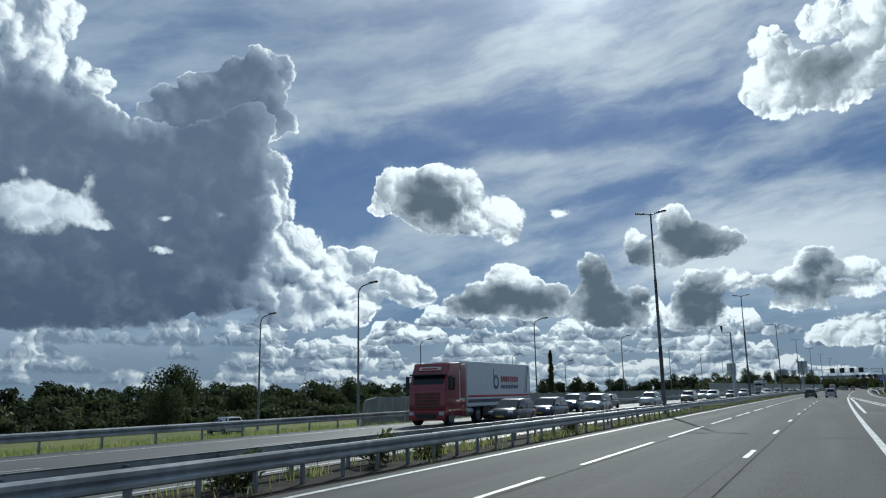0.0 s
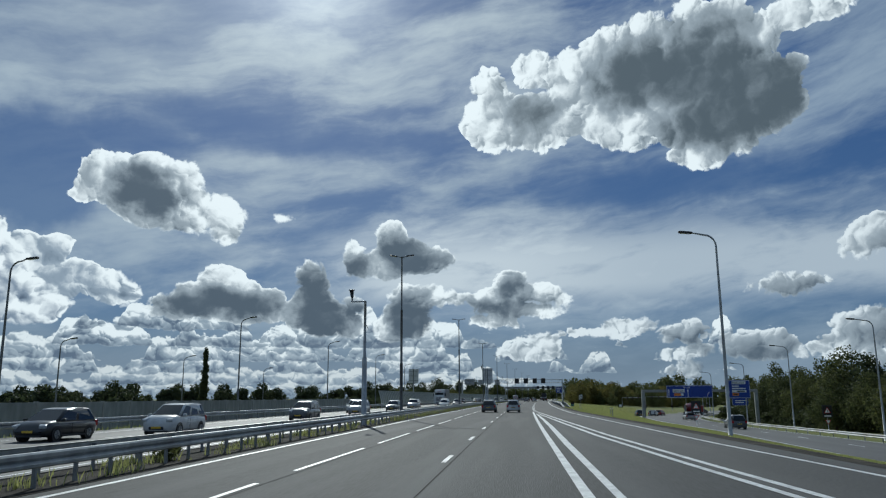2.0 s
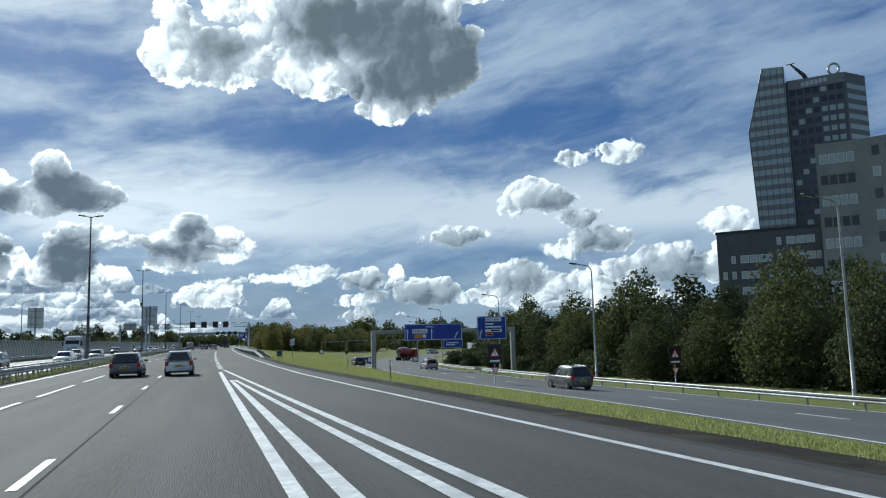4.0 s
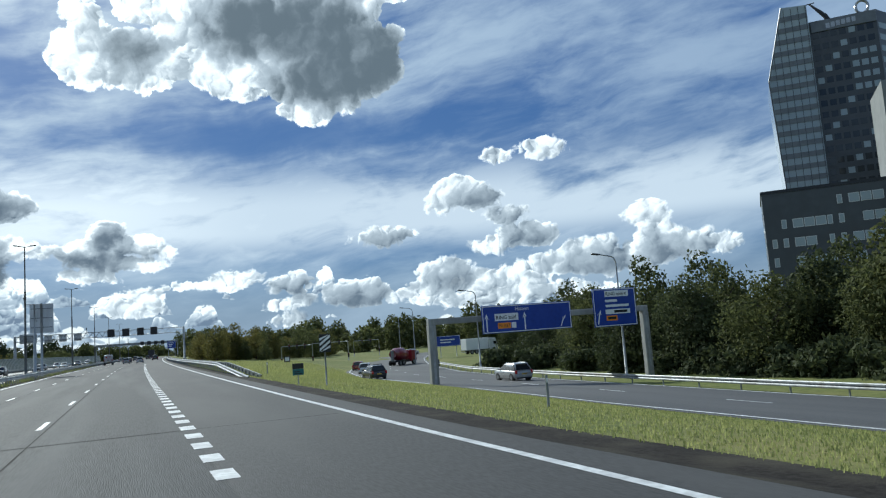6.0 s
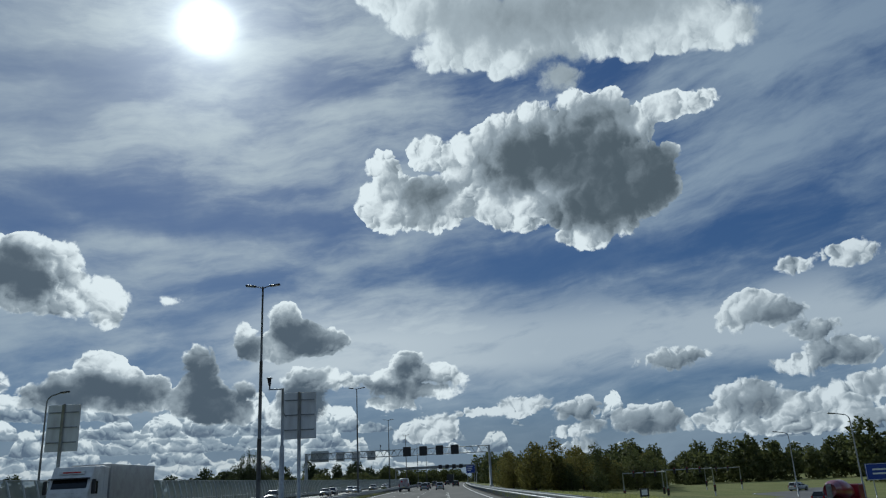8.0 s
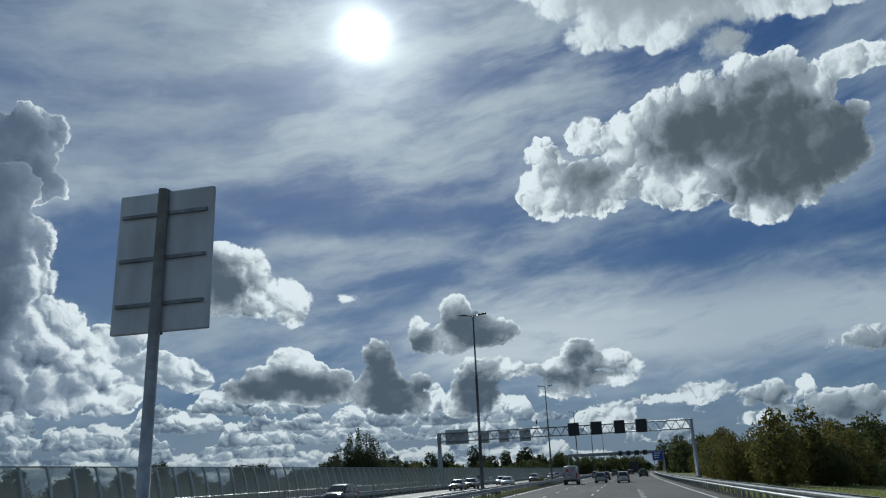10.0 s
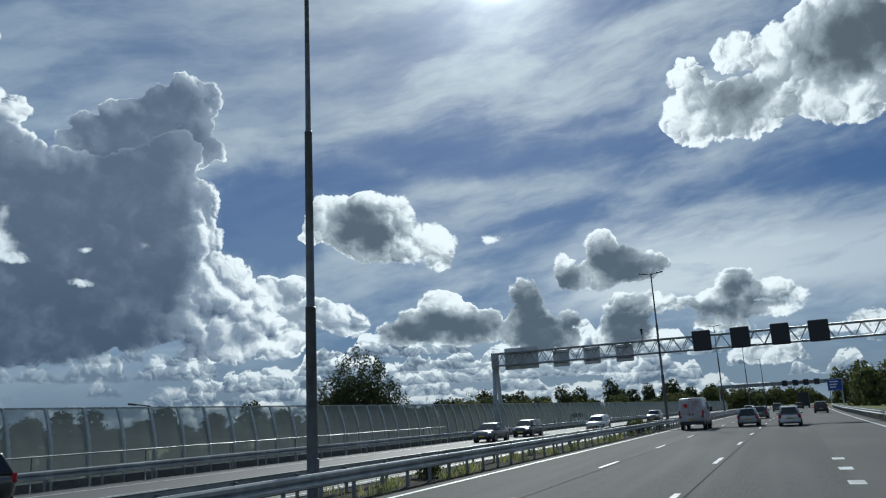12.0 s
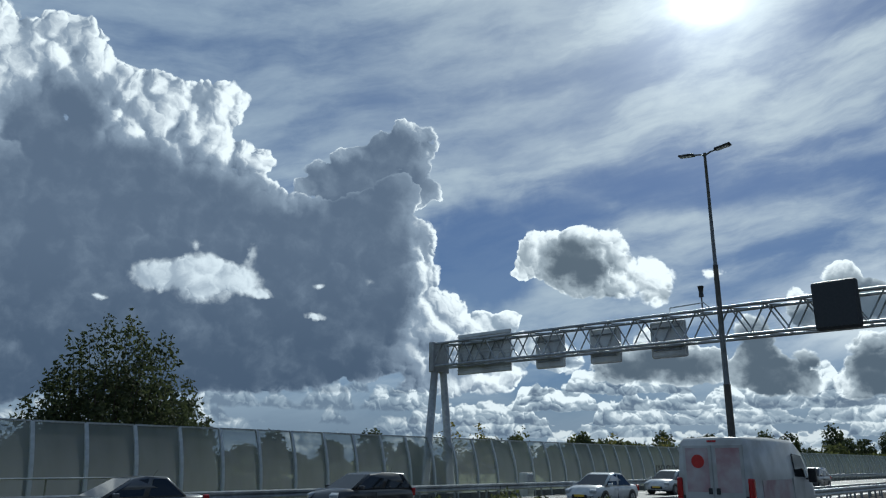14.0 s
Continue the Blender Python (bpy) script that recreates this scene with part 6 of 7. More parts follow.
            flat("emblem_line", mid - 3.5, mid - 0.2, 2.53, 2.56, navy)
            for k in range(11):
                flat("emblem_block", mid - 0.2 - 0.3 * k - 0.22, mid - 0.2 - 0.3 * k, 2.15, 2.42, navy)
            for k in range(2):
                sb_ = bmesh.new()
                yy = y0 + 0.9 + 0.28 * k
                vs = [sb_.verts.new((sx * (bw + 0.006), yy + dy, zz_)) for dy, zz_ in ((0, 1.8), (0.12, 1.8), (-0.48, 3.8), (-0.6, 3.8))]
                sb_.faces.new(vs)
                part("slash", sb_, navy, bx)
    return t


truck(at(-21.9, 67.6, 0.01, 180), P_RED, WHITE, "red truck tractor with a long white striped box trailer", True, 10.9)
truck(at(-22.0, 262, 0.01, 180), P_WHITE, P_SILVER, "white truck with a pale box trailer", False, 7.5)
truck(at(0.2, 530, 0.01, 0), P_GREY, DARK, "dark lorry far ahead on the asphalt", False, 7.0)


def tipper(m):
    t = empty("truck", m, "red construction truck with a bulky tank body at the junction", "truck", "trucks")
    part("chassis", box_bm(-0.6, 0.6, -3.5, 2.8, 0.6, 0.95, 0.03), BLACK, t)
    part("cab", box_bm(-1.2, 1.2, 1.6, 3.4, 0.6, 2.7, 0.12), P_RED, t)
    part("windscreen", box_bm(-1.0, 1.0, 3.38, 3.41, 1.7, 2.5), CAR_GLASS, t)
    part("drum", tube_bm([(0, -3.4, 2.2), (0, -2.4, 2.15), (0, -0.5, 2.1), (0, 1.2, 1.9)], [0.75, 1.15, 1.2, 0.8], 16), P_RED, t, "red drum body", smooth=True)
    part("ladder", box_bm(-0.3, 0.3, -3.6, -3.5, 0.9, 2.9, 0.02), STEEL_DULL, t)
    for sx in (-1, 1):
        for y in (2.3, -1.4, -2.6):
            wheel(t, sx * 1.05, y, 0.5, 0.32, sx)
    return t


tipper(at(47, 304, low_z(304) + 0.06, -50))
truck(at(84, 345, ground_z(84, 345) + 0.05, -80), P_WHITE, WHITE, "white lorry on the road behind the junction", False, 6.5)


def van(m):
    t = empty("van", m, "pale high-roof delivery van with faded red pictures on its doors", "van", "traffic")
    w, H, F, R = 1.0, 2.55, 2.75, -2.75
    prof = [(R, w * 0.97, 0.45, H - 0.1, 0.02), (R + 0.12, w, 0.4, H - 0.03, 0.04), (-1, w, 0.38, H, 0.05), (1.0, w, 0.38, H - 0.02, 0.05), (1.55, w * 0.99, 0.38, H - 0.25, 0.04), (2.0, w * 0.98, 0.38, 1.75, 0.03), (2.45, w * 0.94, 0.38, 1.3, 0.04), (2.68, w * 0.88, 0.4, 1.05, 0.0), (F, w * 0.8, 0.45, 0.85, 0.0)]
    bm = bmesh.new()
    rings = []
    for y, ww, zb, zt, cr in prof:
        h = [(0, zb), (ww * 0.9, zb), (ww, zb + 0.1), (ww, zb + 0.8), (ww * (0.97 if zt > 1.8 else 1), zb + 0.55 * (zt - zb)), (ww * (0.88 if zt > 1.8 else 0.96), zt - 0.08), (ww * 0.78, zt + 0.4 * cr), (0, zt + cr)]
        if zt < 1.8:
            h[3] = (ww, zb + 0.4 * (zt - zb))
        rings.append([bm.verts.new((x, y, z)) for x, z in h + [(-x, z) for x, z in reversed(h[1:-1])]])
    for a, b in zip(rings, rings[1:]):
        for k in range(len(a)):
            bm.faces.new((a[k], a[(k + 1) % len(a)], b[(k + 1) % len(b)], b[k]))
    bm.faces.new(rings[0][::-1])
    bm.faces.new(rings[-1])
    bmesh.ops.recalc_face_normals(bm, faces=bm.faces)
    shell_m = mat("van_white", (0.5, 0.5, 0.48), 0.45, grain=(0.42, 0.42, 0.4), scale=2, stain=(0.3, 0.29, 0.27), sscale=1.1, coat=0.2)
    part("body", bm, shell_m, t, "dusty off-white body", smooth=True)
    fade = mat("faded_print", (0.42, 0.3, 0.3), 0.55, grain=(0.5, 0.45, 0.44), scale=2.2, stain=(0.32, 0.14, 0.15), sscale=1.3)
    for sx in (-1, 1):
        x0, x1 = sorted((sx * 0.02, sx * 0.78))
        dr = part("rear_door", box_bm(x0, x1, R - 0.03, R + 0.02, 0.72, 2.36, 0.02), shell_m, t, "tall rear door")
        part("picture", box_bm(x0 + 0.08, x1 - 0.08, R - 0.038, R - 0.031, 1.2, 2.28), fade, dr, "faded red and white picture")
        part("emblem", tube_bm([(sx * 0.38, R - 0.046, 1.95), (sx * 0.38, R - 0.039, 1.95)], 0.17, 16), RED if sx < 0 else fade, dr, "plain round emblem")
        part("hinge", box_bm(sx * 0.8 - 0.03, sx * 0.8 + 0.03, R - 0.05, R, 1.0, 1.12), DARK, dr)
        part("handle", box_bm(sx * 0.1 - 0.05, sx * 0.1 + 0.05, R - 0.06, R - 0.031, 1.15, 1.3, 0.01), DARK, dr)
        part("tail_light", box_bm(min(sx * 0.84, sx * 0.99), max(sx * 0.84, sx * 0.99), R - 0.04, R + 0.1, 0.95, 1.55, 0.03), TAIL, t, "red tail light")
        part("side_picture", box_bm(min(sx * 0.995, sx * 1.012), max(sx * 0.995, sx * 1.012), -2.2, 0.1, 0.95, 1.5), fade, t, "faded red side print")
        part("side_door", box_bm(min(sx * 0.998, sx * 1.01), max(sx * 0.998, sx * 1.01), 0.25, 1.2, 0.6, 1.55), shell_m, t)
        part("side_window", panel_bm([(sx * 0.985, 0.5, 1.55), (sx * 0.985, 1.7, 1.5), (sx * 0.93, 1.35, 2.15), (sx * 0.93, 0.5, 2.2)], Vector((sx, 0, 0)), 0.04, 0.02), CAR_GLASS, t)
        part("mirror", box_bm(min(sx * 1.05, sx * 1.27), max(sx * 1.05, sx * 1.27), 1.45, 1.6, 1.4, 1.8, 0.03), BLACK, t, "black mirror")
        part("mirror_arm", tube_bm([(sx * 0.98, 1.55, 1.5), (sx * 1.1, 1.52, 1.5)], 0.03, 6), BLACK, t)
        part("sill", box_bm(min(sx * 0.95, sx * 1.012), max(sx * 0.95, sx * 1.012), -1.6, 1.4, 0.36, 0.6, 0.02), DARK, t)
        for y in (-1.75, 1.75):
            part("wheel_arch", tube_bm([(sx * 0.75, y, 0.36), (sx * 1.015, y, 0.36)], 0.43, 20), BLACK, t)
            wheel(t, sx * 0.92, y, 0.36, 0.22, sx)
    part("windscreen", panel_bm([(-0.85, 2.02, 1.72), (0.85, 2.02, 1.72), (0.78, 1.56, 2.3), (-0.78, 1.56, 2.3)], Vector((0, 1, 0.5)), 0.04, 0.05), CAR_GLASS, t)
    part("bumper", box_bm(-0.95, 0.95, R - 0.12, R + 0.1, 0.42, 0.68, 0.04), DARK, t, "dark rear bumper")
    pl = part("number_plate", box_bm(-0.27, 0.27, R - 0.05, R - 0.04, 0.76, 0.88), PLATE, t)
    part("text_bar", box_bm(-0.2, 0.2, R - 0.055, R - 0.051, 0.8, 0.84), BLACK, pl)
    part("roof_light", box_bm(-0.12, 0.12, R - 0.01, R + 0.06, 2.42, 2.48, 0.01), TAIL, t)
    return t


van(at(-7.6, 374.5, 0.01, 0))

# ---------------------------------------------------------------- trees
rng = np.random.default_rng(7)


def leaf_mesh(name, lobes, count, size, material, seed, flat=0.75):
    """Leaf clumps scattered through the outer parts of several lobes, with gaps."""
    r = np.random.default_rng(seed)
    vol = np.array([l[3] * l[4] * l[5] for l in lobes]) ** 0.7
    which = r.choice(len(lobes), count, p=vol / vol.sum())
    u = r.normal(size=(count, 3))
    u /= np.linalg.norm(u, axis=1)[:, None]
    rad = 0.45 + 0.58 * r.random(count) ** 0.55
    lo = np.array(lobes)
    c = lo[which, :3] + u * rad[:, None] * lo[which, 3:6] * (1 + 0.12 * r.normal(size=(count, 1)))
    n = u + 0.7 * r.normal(size=(count, 3))
    n /= np.linalg.norm(n, axis=1)[:, None]
    a = np.cross(n, r.normal(size=(count, 3)))
    a /= np.linalg.norm(a, axis=1)[:, None]
    b = np.cross(n, a)
    s = size * (0.55 + 0.9 * r.random((count, 1)))
    k = 4
    ang = np.linspace(0, 2 * np.pi, k, endpoint=False)
    vs = np.concatenate([(c + a * s * np.cos(t) * (0.7 + 0.6 * r.random((count, 1))) + b * s * flat * np.sin(t) * (0.8 + 0.4 * r.random((count, 1))) + n * s * 0.25 * np.cos(2 * t))[:, None] for t in ang], 1).reshape(-1, 3)
    fs = [tuple(range(i * k, i * k + k)) for i in range(count)]
    me = bpy.data.meshes.new(name)
    me.from_pydata(vs.tolist(), [], fs)
    me.materials.append(material)
    return me


def trunk_bm(h, r0, limbs, seed, spread):
    r = random.Random(seed)
    bm = bmesh.new()
    pts = [(0.0, 0.0, -0.3)]
    x = y = 0.0
    for i in range(1, 7):
        x += r.uniform(-0.12, 0.12)
        y += r.uniform(-0.12, 0.12)
        pts.append((x, y, h * i / 6))
    add_tube(bm, pts, [r0 * 1.25] + [r0 * (1 - 0.13 * i) for i in range(1, 7)], 8)
    for k in range(limbs):
        f = r.uniform(0.35, 0.95)
        i = min(5, int(f * 6))
        p = Vector(pts[i]).lerp(Vector(pts[i + 1]), f * 6 - i)
        a = k * 2.4 + r.uniform(-0.4, 0.4)
        ln = spread * r.uniform(0.6, 1.0)
        d = Vector((math.cos(a), math.sin(a), r.uniform(0.5, 1.1)))
        q = p + d * ln * 0.5 + Vector((0, 0, 0.1))
        add_tube(bm, [p, q, q + d * ln * 0.45 + Vector((r.uniform(-0.3, 0.3), r.uniform(-0.3, 0.3), 0.3))], [r0 * 0.4, r0 * 0.26, r0 * 0.08], 6)
    return bm


def make_tree(name, m, h, width, seed, material, label, group, count=3000, leaf=0.215, low=0.2, thin=1.0):
    """Trunk with limbs and a crown of leaf clumps on uneven lobes."""
    r = random.Random(seed)
    t = empty(name, m, label, "tree", group)
    part("trunk", trunk_bm(h * 0.62, 0.02 * h + 0.05, 9, seed, width * (0.3 if thin >= 1 else 0.12)), BARK, t, smooth=True)
    lobes = []
    for k in range(13):
        f = k / 12
        z = h * (low + 0.08 + (0.86 - low) * f)
        env = width / 2 * (math.sin(math.pi * min(1.0, 0.22 + 0.78 * f)) ** 0.7 if thin >= 1 else thin * (1 - 0.75 * f) + 0.12)
        a = k * 2.4 + r.uniform(-0.5, 0.5)
        rr = env * (r.uniform(0.35, 0.62) if thin >= 1 else r.uniform(0.1, 0.3))
        sz = env * (r.uniform(0.45, 0.68) if thin >= 1 else r.uniform(0.8, 1.0))
        lobes.append((rr * math.cos(a), rr * math.sin(a), z, sz, sz, (sz * r.uniform(0.65, 0.95) + 0.15) if thin >= 1 else h * 0.08))
    lobes.append((0, 0, h * 0.9, width * 0.17, width * 0.17, h * 0.1))
    cr = new("crown", leaf_mesh("crown", lobes, count, leaf, material, seed))
    cr.parent = t
    return t


WOOD = "dense green roadside tree with a rounded uneven crown"
protos = [make_tree("tree", at(52, 176, ground_z(52, 176)), 12.5, 9.5, 11, LEAF, WOOD, "roadside wood", low=0.04),
          make_tree("tree", at(49, 188, ground_z(49, 188)), 11.0, 8.5, 12, LEAF_DARK, WOOD, "roadside wood", low=0.04),
          make_tree("tree", at(51, 200, ground_z(51, 200)), 13.0, 9.0, 13, LEAF, WOOD, "roadside wood", low=0.03),
          make_tree("tree", at(53, 212, ground_z(53, 212)), 10.0, 8.0, 14, LEAF_DARK, WOOD, "roadside wood", low=0.02)]
rt = random.Random(5)


def scatter(protos, spots, lo=0.8, hi=1.15):
    for d, s, k in spots:
        p = protos[rt.randrange(len(protos))]
        sc = k * rt.uniform(lo, hi)
        c = copy_thing(p, at(d, s, ground_z(d, s), rt.uniform(0, 360)))
        c.scale = (sc, sc, sc * rt.uniform(0.92, 1.1))


fronts = [make_tree("tree", at(46, 140, ground_z(46, 140)), 9.2, 8.5, 15, LEAF, WOOD, "roadside wood", 6500, 0.15, 0.02),
          make_tree("tree", at(46, 152, ground_z(46, 152)), 8.4, 8.0, 16, LEAF_DARK, WOOD, "roadside wood", 6500, 0.15, 0.02)]
spots = []
for i in range(12):
    s = 160 + 9.0 * i
    spots.append((45 + (3.5 if 190 < s < 245 else 0) + rt.uniform(-1.5, 1.5) + max(0, s - 235) * 0.5, s + rt.uniform(-2, 2), 0.95))
scatter(fronts, spots)
spots = []
for i in range(17):
    s = 120 + 9.3 * i
    spots.append((49 + (2.5 if 190 < s < 245 else 0) + rt.uniform(-2.5, 3) + max(0, s - 235) * 0.5, s + rt.uniform(-2, 2), 0.78))
    spots.append((58 + rt.uniform(-3, 3) + max(0, s - 235) * 0.5, s + rt.uniform(-3, 3), 0.86))
    spots.append((70 + rt.uniform(-4, 4) + max(0, s - 235) * 0.5, s + rt.uniform(-3, 3), 0.8))
    if i % 2 == 0:
        spots.append((86 + rt.uniform(-4, 4) + max(0, s - 235) * 0.4, s, 0.82))
for i in range(3):
    spots.append((56 + 1.6 * i + rt.uniform(-2, 2), 262 + 9 * i + rt.uniform(-2, 2), 0.78))
    spots.append((66 + 2.0 * i + rt.uniform(-2, 2), 266 + 9 * i + rt.uniform(-2, 2), 0.95))
for i in range(16):
    spots.append((78 + 6 * i + rt.uniform(-3, 3), 300 + 9 * i + rt.uniform(-4, 4), 0.85))
    spots.append((88 + 7 * i + rt.uniform(-3, 3), 300 + 9 * i + rt.uniform(-4, 4), 1.0))
scatter(protos, spots)

GOLD = "yellowing autumn tree in the triangle between the roads"
gold = [make_tree("tree", at(17, 352, ground_z(17, 352)), 8.3, 7.3, 31, LEAF_GOLD, GOLD, "autumn trees", 2400, 0.2, 0.02),
        make_tree("tree", at(22, 360, ground_z(22, 360)), 9.2, 8.1, 32, LEAF_GOLD, GOLD, "autumn trees", 2400, 0.2, 0.02),
        make_tree("tree", at(20, 371, ground_z(20, 371)), 8.6, 7.8, 33, LEAF, "green tree among the yellowing ones", "autumn trees", 2400, 0.2, 0.02)]
spots = []
for i in range(14):
    spots.append((13.5 + 0.25 * i + rt.uniform(0, 3), 372 + 7 * i, 0.95))
    spots.append((20 + 0.9 * i * 0.6 + rt.uniform(-1, 3), 358 + 8 * i, 1.0))
    spots.append((28 + 1.0 * i + rt.uniform(-2, 3), 362 + 7 * i, 1.05))
    spots.append((40 + 2.0 * i + rt.uniform(-2, 3), 372 + 7 * i, 1.1))
for i in range(16):
    spots.append((16 + rt.uniform(-1, 2) + 0.2 * i, 355 + 6.5 * i, 0.62))
    spots.append((25 + rt.uniform(-2, 3) + 0.6 * i, 350 + 6.5 * i, 0.68))
    spots.append((33 + rt.uniform(-2, 3) + 1.2 * i, 366 + 6.5 * i, 0.8))
scatter(gold, spots, 0.68, 0.92)



def shoot_bush(m, h, r_, shoots, count, leaf, seed, material, label, group):
    """A broad bush of many upright leafy shoots, tallest in the middle."""
    r = random.Random(seed)
    t = empty("tree", m, label, "tree", group)
    bm = bmesh.new()
    lobes = []
    for k in range(shoots):
        f = math.sqrt((k + 0.5) / shoots)
        a = 2.39996 * k + r.uniform(-0.3, 0.3)
        x, y = r_ * f * math.cos(a), r_ * f * math.sin(a)
        top = h * (1 - 0.62 * f ** 1.7) * r.uniform(0.86, 1.04)
        n = 3 if f < 0.85 else 4
        for i in range(n):
            g = 1 - i * 0.26
            wide = h * (0.045 + 0.045 * i)
            lobes.append((x * (0.55 + 0.45 * g), y * (0.55 + 0.45 * g), top * g - h * 0.07, wide, wide, h * 0.095))
        add_tube(bm, [(0.2 * x, 0.2 * y, -0.3), (0.7 * x, 0.7 * y, top * 0.5), (x, y, top * 0.97)], [0.06, 0.035, 0.008], 5)
    part("trunk", bm, BARK, t, "cluster of thin upright dark branches")
    cr = new("crown", leaf_mesh("crown", lobes, count, leaf, material, seed, 0.55))
    cr.parent = t


shoot_bush(at(-38.8, 371.3, -1.2), 10.9, 5.3, 74, 40000, 0.13, 41, LEAF_DARK, "broad dark bushy tree of upright shoots behind the noise barrier", "barrier trees")
make_tree("tree", at(-46, 379, -1.3), 7.2, 6.5, 43, LEAF_DARK, "dark bushy tree behind the noise barrier", "barrier trees", 2200, 0.2, 0.1)
sap = [make_tree("sapling", at(-38, 397, -1.2), 6.4, 3.0, 51, LEAF_GOLD, "thin sparse sapling behind the noise barrier", "saplings", 330, 0.13, 0.2),
       make_tree("sapling", at(-39, 408, -1.2), 6.2, 3.4, 52, LEAF, "thin sparse sapling behind the noise barrier", "saplings", 420, 0.13, 0.2)]
for d, s in ((-39, 402), (-40, 426), (-41, 440), (-40, 455), (-42, 462)):
    copy_thing(sap[int(s) % 2], at(d, s, -1.2, s * 37))
rnd = [make_tree("tree", at(-47, 418, -1.3), 6.0, 4.6, 61, LEAF_DARK, "small round dark tree behind the noise barrier", "barrier trees", 1300, 0.2, 0.1)]
for d, s in ((-52, 440), (-56, 446), (-60, 470), (-66, 480), (-58, 486), (-70, 500), (-62, 512)):
    c = copy_thing(rnd[0], at(d, s, -1.3, s * 11))
    c.scale = (1.1, 1.1, 0.9 + 0.05 * (s % 7))
pop = make_tree("poplar", pose(-91, 282, -1.5), 17.5, 4.2, 71, LEAF_DARK, "tall narrow dark poplar above the tree line", "poplars", 2600, 0.3, 0.05, 0.55)


def far_wood(name, runs, label, material, size=1.1, fill=1.0):
    """A distant belt of trees as one mass of clumps: runs of (x0, y0, x1, y1, depth, height, step)."""
    r = np.random.default_rng(99)
    lobes = []
    for x0, y0, x1, y1, dep, h, st in runs:
        n = int(math.hypot(x1 - x0, y1 - y0) / st)
        for i in range(n):
            f = i / n
            hh = h * (0.72 + 0.42 * r.random()) * (0.9 + 0.18 * math.sin(i * 0.7))
            x, y = x0 + (x1 - x0) * f + r.normal() * dep * 0.3, y0 + (y1 - y0) * f + r.normal() * dep * 0.3
            for k in range(3):
                lobes.append((x + r.normal() * st * 0.3, y + r.normal() * st * 0.3, (-1.6 if x < 30 else -3.6) + hh * (0.2 + 0.27 * k), st * (0.85 - 0.12 * k), st * (0.85 - 0.12 * k), hh * 0.26))
    leaf = size * 0.42
    me = leaf_mesh(name, lobes, int(sum(5.0 * (l[3] / leaf) ** 2 for l in lobes) * fill), leaf, material, 77)
    tagged(new(name, me), label, "far wood", "", "stuff")


far_wood("far_wood", [(-300, 60, -260, 200, 20, 9.5, 5), (-260, 200, -200, 420, 20, 9.5, 5), (-200, 420, -110, 640, 20, 11, 5.5), (-110, 640, -20, 820, 20, 16, 6), (-140, 120, -130, 330, 8, 6.2, 4)], "dark belt of trees along the flat horizon", LEAF_DARK, 1.5)
far_wood("far_wood", [(-70, 480, -40, 700, 10, 8, 4.5), (-40, 700, 40, 900, 20, 13, 6), (40, 560, 120, 620, 25, 12, 6), (30, 700, 260, 620, 30, 17, 7), (200, 520, 420, 420, 30, 15, 7), (60, 480, 190, 500, 20, 14, 5), (110, 400, 200, 430, 20, 14, 5.5), (40, 620, 160, 560, 25, 19, 6.5)], "low wooded hill far ahead beyond the junction", LEAF, 1.6)
far_wood("hedge", [(-74, 5, -73, 165, 2.0, 1.9, 1.8), (-77, 5, -76, 165, 2.0, 2.1, 2.0)], "clipped dark hedge along the field", LEAF_DARK, 0.7, 0.5)
far_wood("bushes", [(-92, 20, -96, 190, 8, 4.6, 3.6), (-110, -20, -118, 60, 8, 5.0, 4), (-52, 250, -50, 330, 3, 3.6, 2.2), (-52, 330, -49, 420, 3, 3.8, 2.2)], "dark shrubs behind the hedge", LEAF_DARK, 0.85, 0.7)
big = make_tree("tree", at(-88, 108, -1.5), 8.4, 9.0, 81, LEAF_DARK, "round dark tree above the hedge", "hedge trees", 4000, 0.19, 0.1)
for d, s, k in ((-70, 90, 0.6), (-95, 150, 0.8), (-100, 170, 0.9), (-78, 60, 0.55), (-92, 190, 0.85)):
    c = copy_thing(big, at(d, s, -1.5, 40 * s))
    c.scale = (k, k, k)


# ---------------------------------------------------------------- verge grass and median weeds
def blades(name, spots, h, label, material, seed, w=0.02):
    r = np.random.default_rng(seed)
    p = np.array(spots)
    n = len(p)
    a = r.random(n) * 2 * np.pi
    hh = h * (0.45 + 0.8 * r.random(n))
    lean = hh * 0.5 * r.random(n)
    dx, dy = np.cos(a), np.sin(a)
    v = np.empty((n, 4, 3))
    v[:, 0] = p + np.stack([-dy * w, dx * w, np.full(n, -0.02)], 1)
    v[:, 1] = p + np.stack([dy * w, -dx * w, np.full(n, -0.02)], 1)
    v[:, 2] = p + np.stack([dx * lean * 0.4 + dy * w * 0.6, dy * lean * 0.4 - dx * w * 0.6, hh * 0.6], 1)
    v[:, 3] = p + np.stack([dx * lean, dy * lean, hh], 1)
    me = bpy.data.meshes.new(name)
    me.from_pydata(v.reshape(-1, 3).tolist(), [], [(4 * i, 4 * i + 1, 4 * i + 2, 4 * i + 3) for i in range(n)])
    me.materials.append(material)
    return tagged(new(name, me), label, "grass", "", "stuff")


def strip_spots(n, s0, s1, d0, d1, seed, clump=0.0):
    r = random.Random(seed)
    out = []
    while len(out) < n:
        s = r.uniform(s0, s1)
        lo, hi = d0(s), d1(s)
        d = r.uniform(lo, hi)
        if clump and noise.noise((d * 0.9, s * 0.5, 0)) < clump * r.random():
            continue
        x, y = W(d, s)
        out.append((x, y, ground_z(d, s)))
    return out


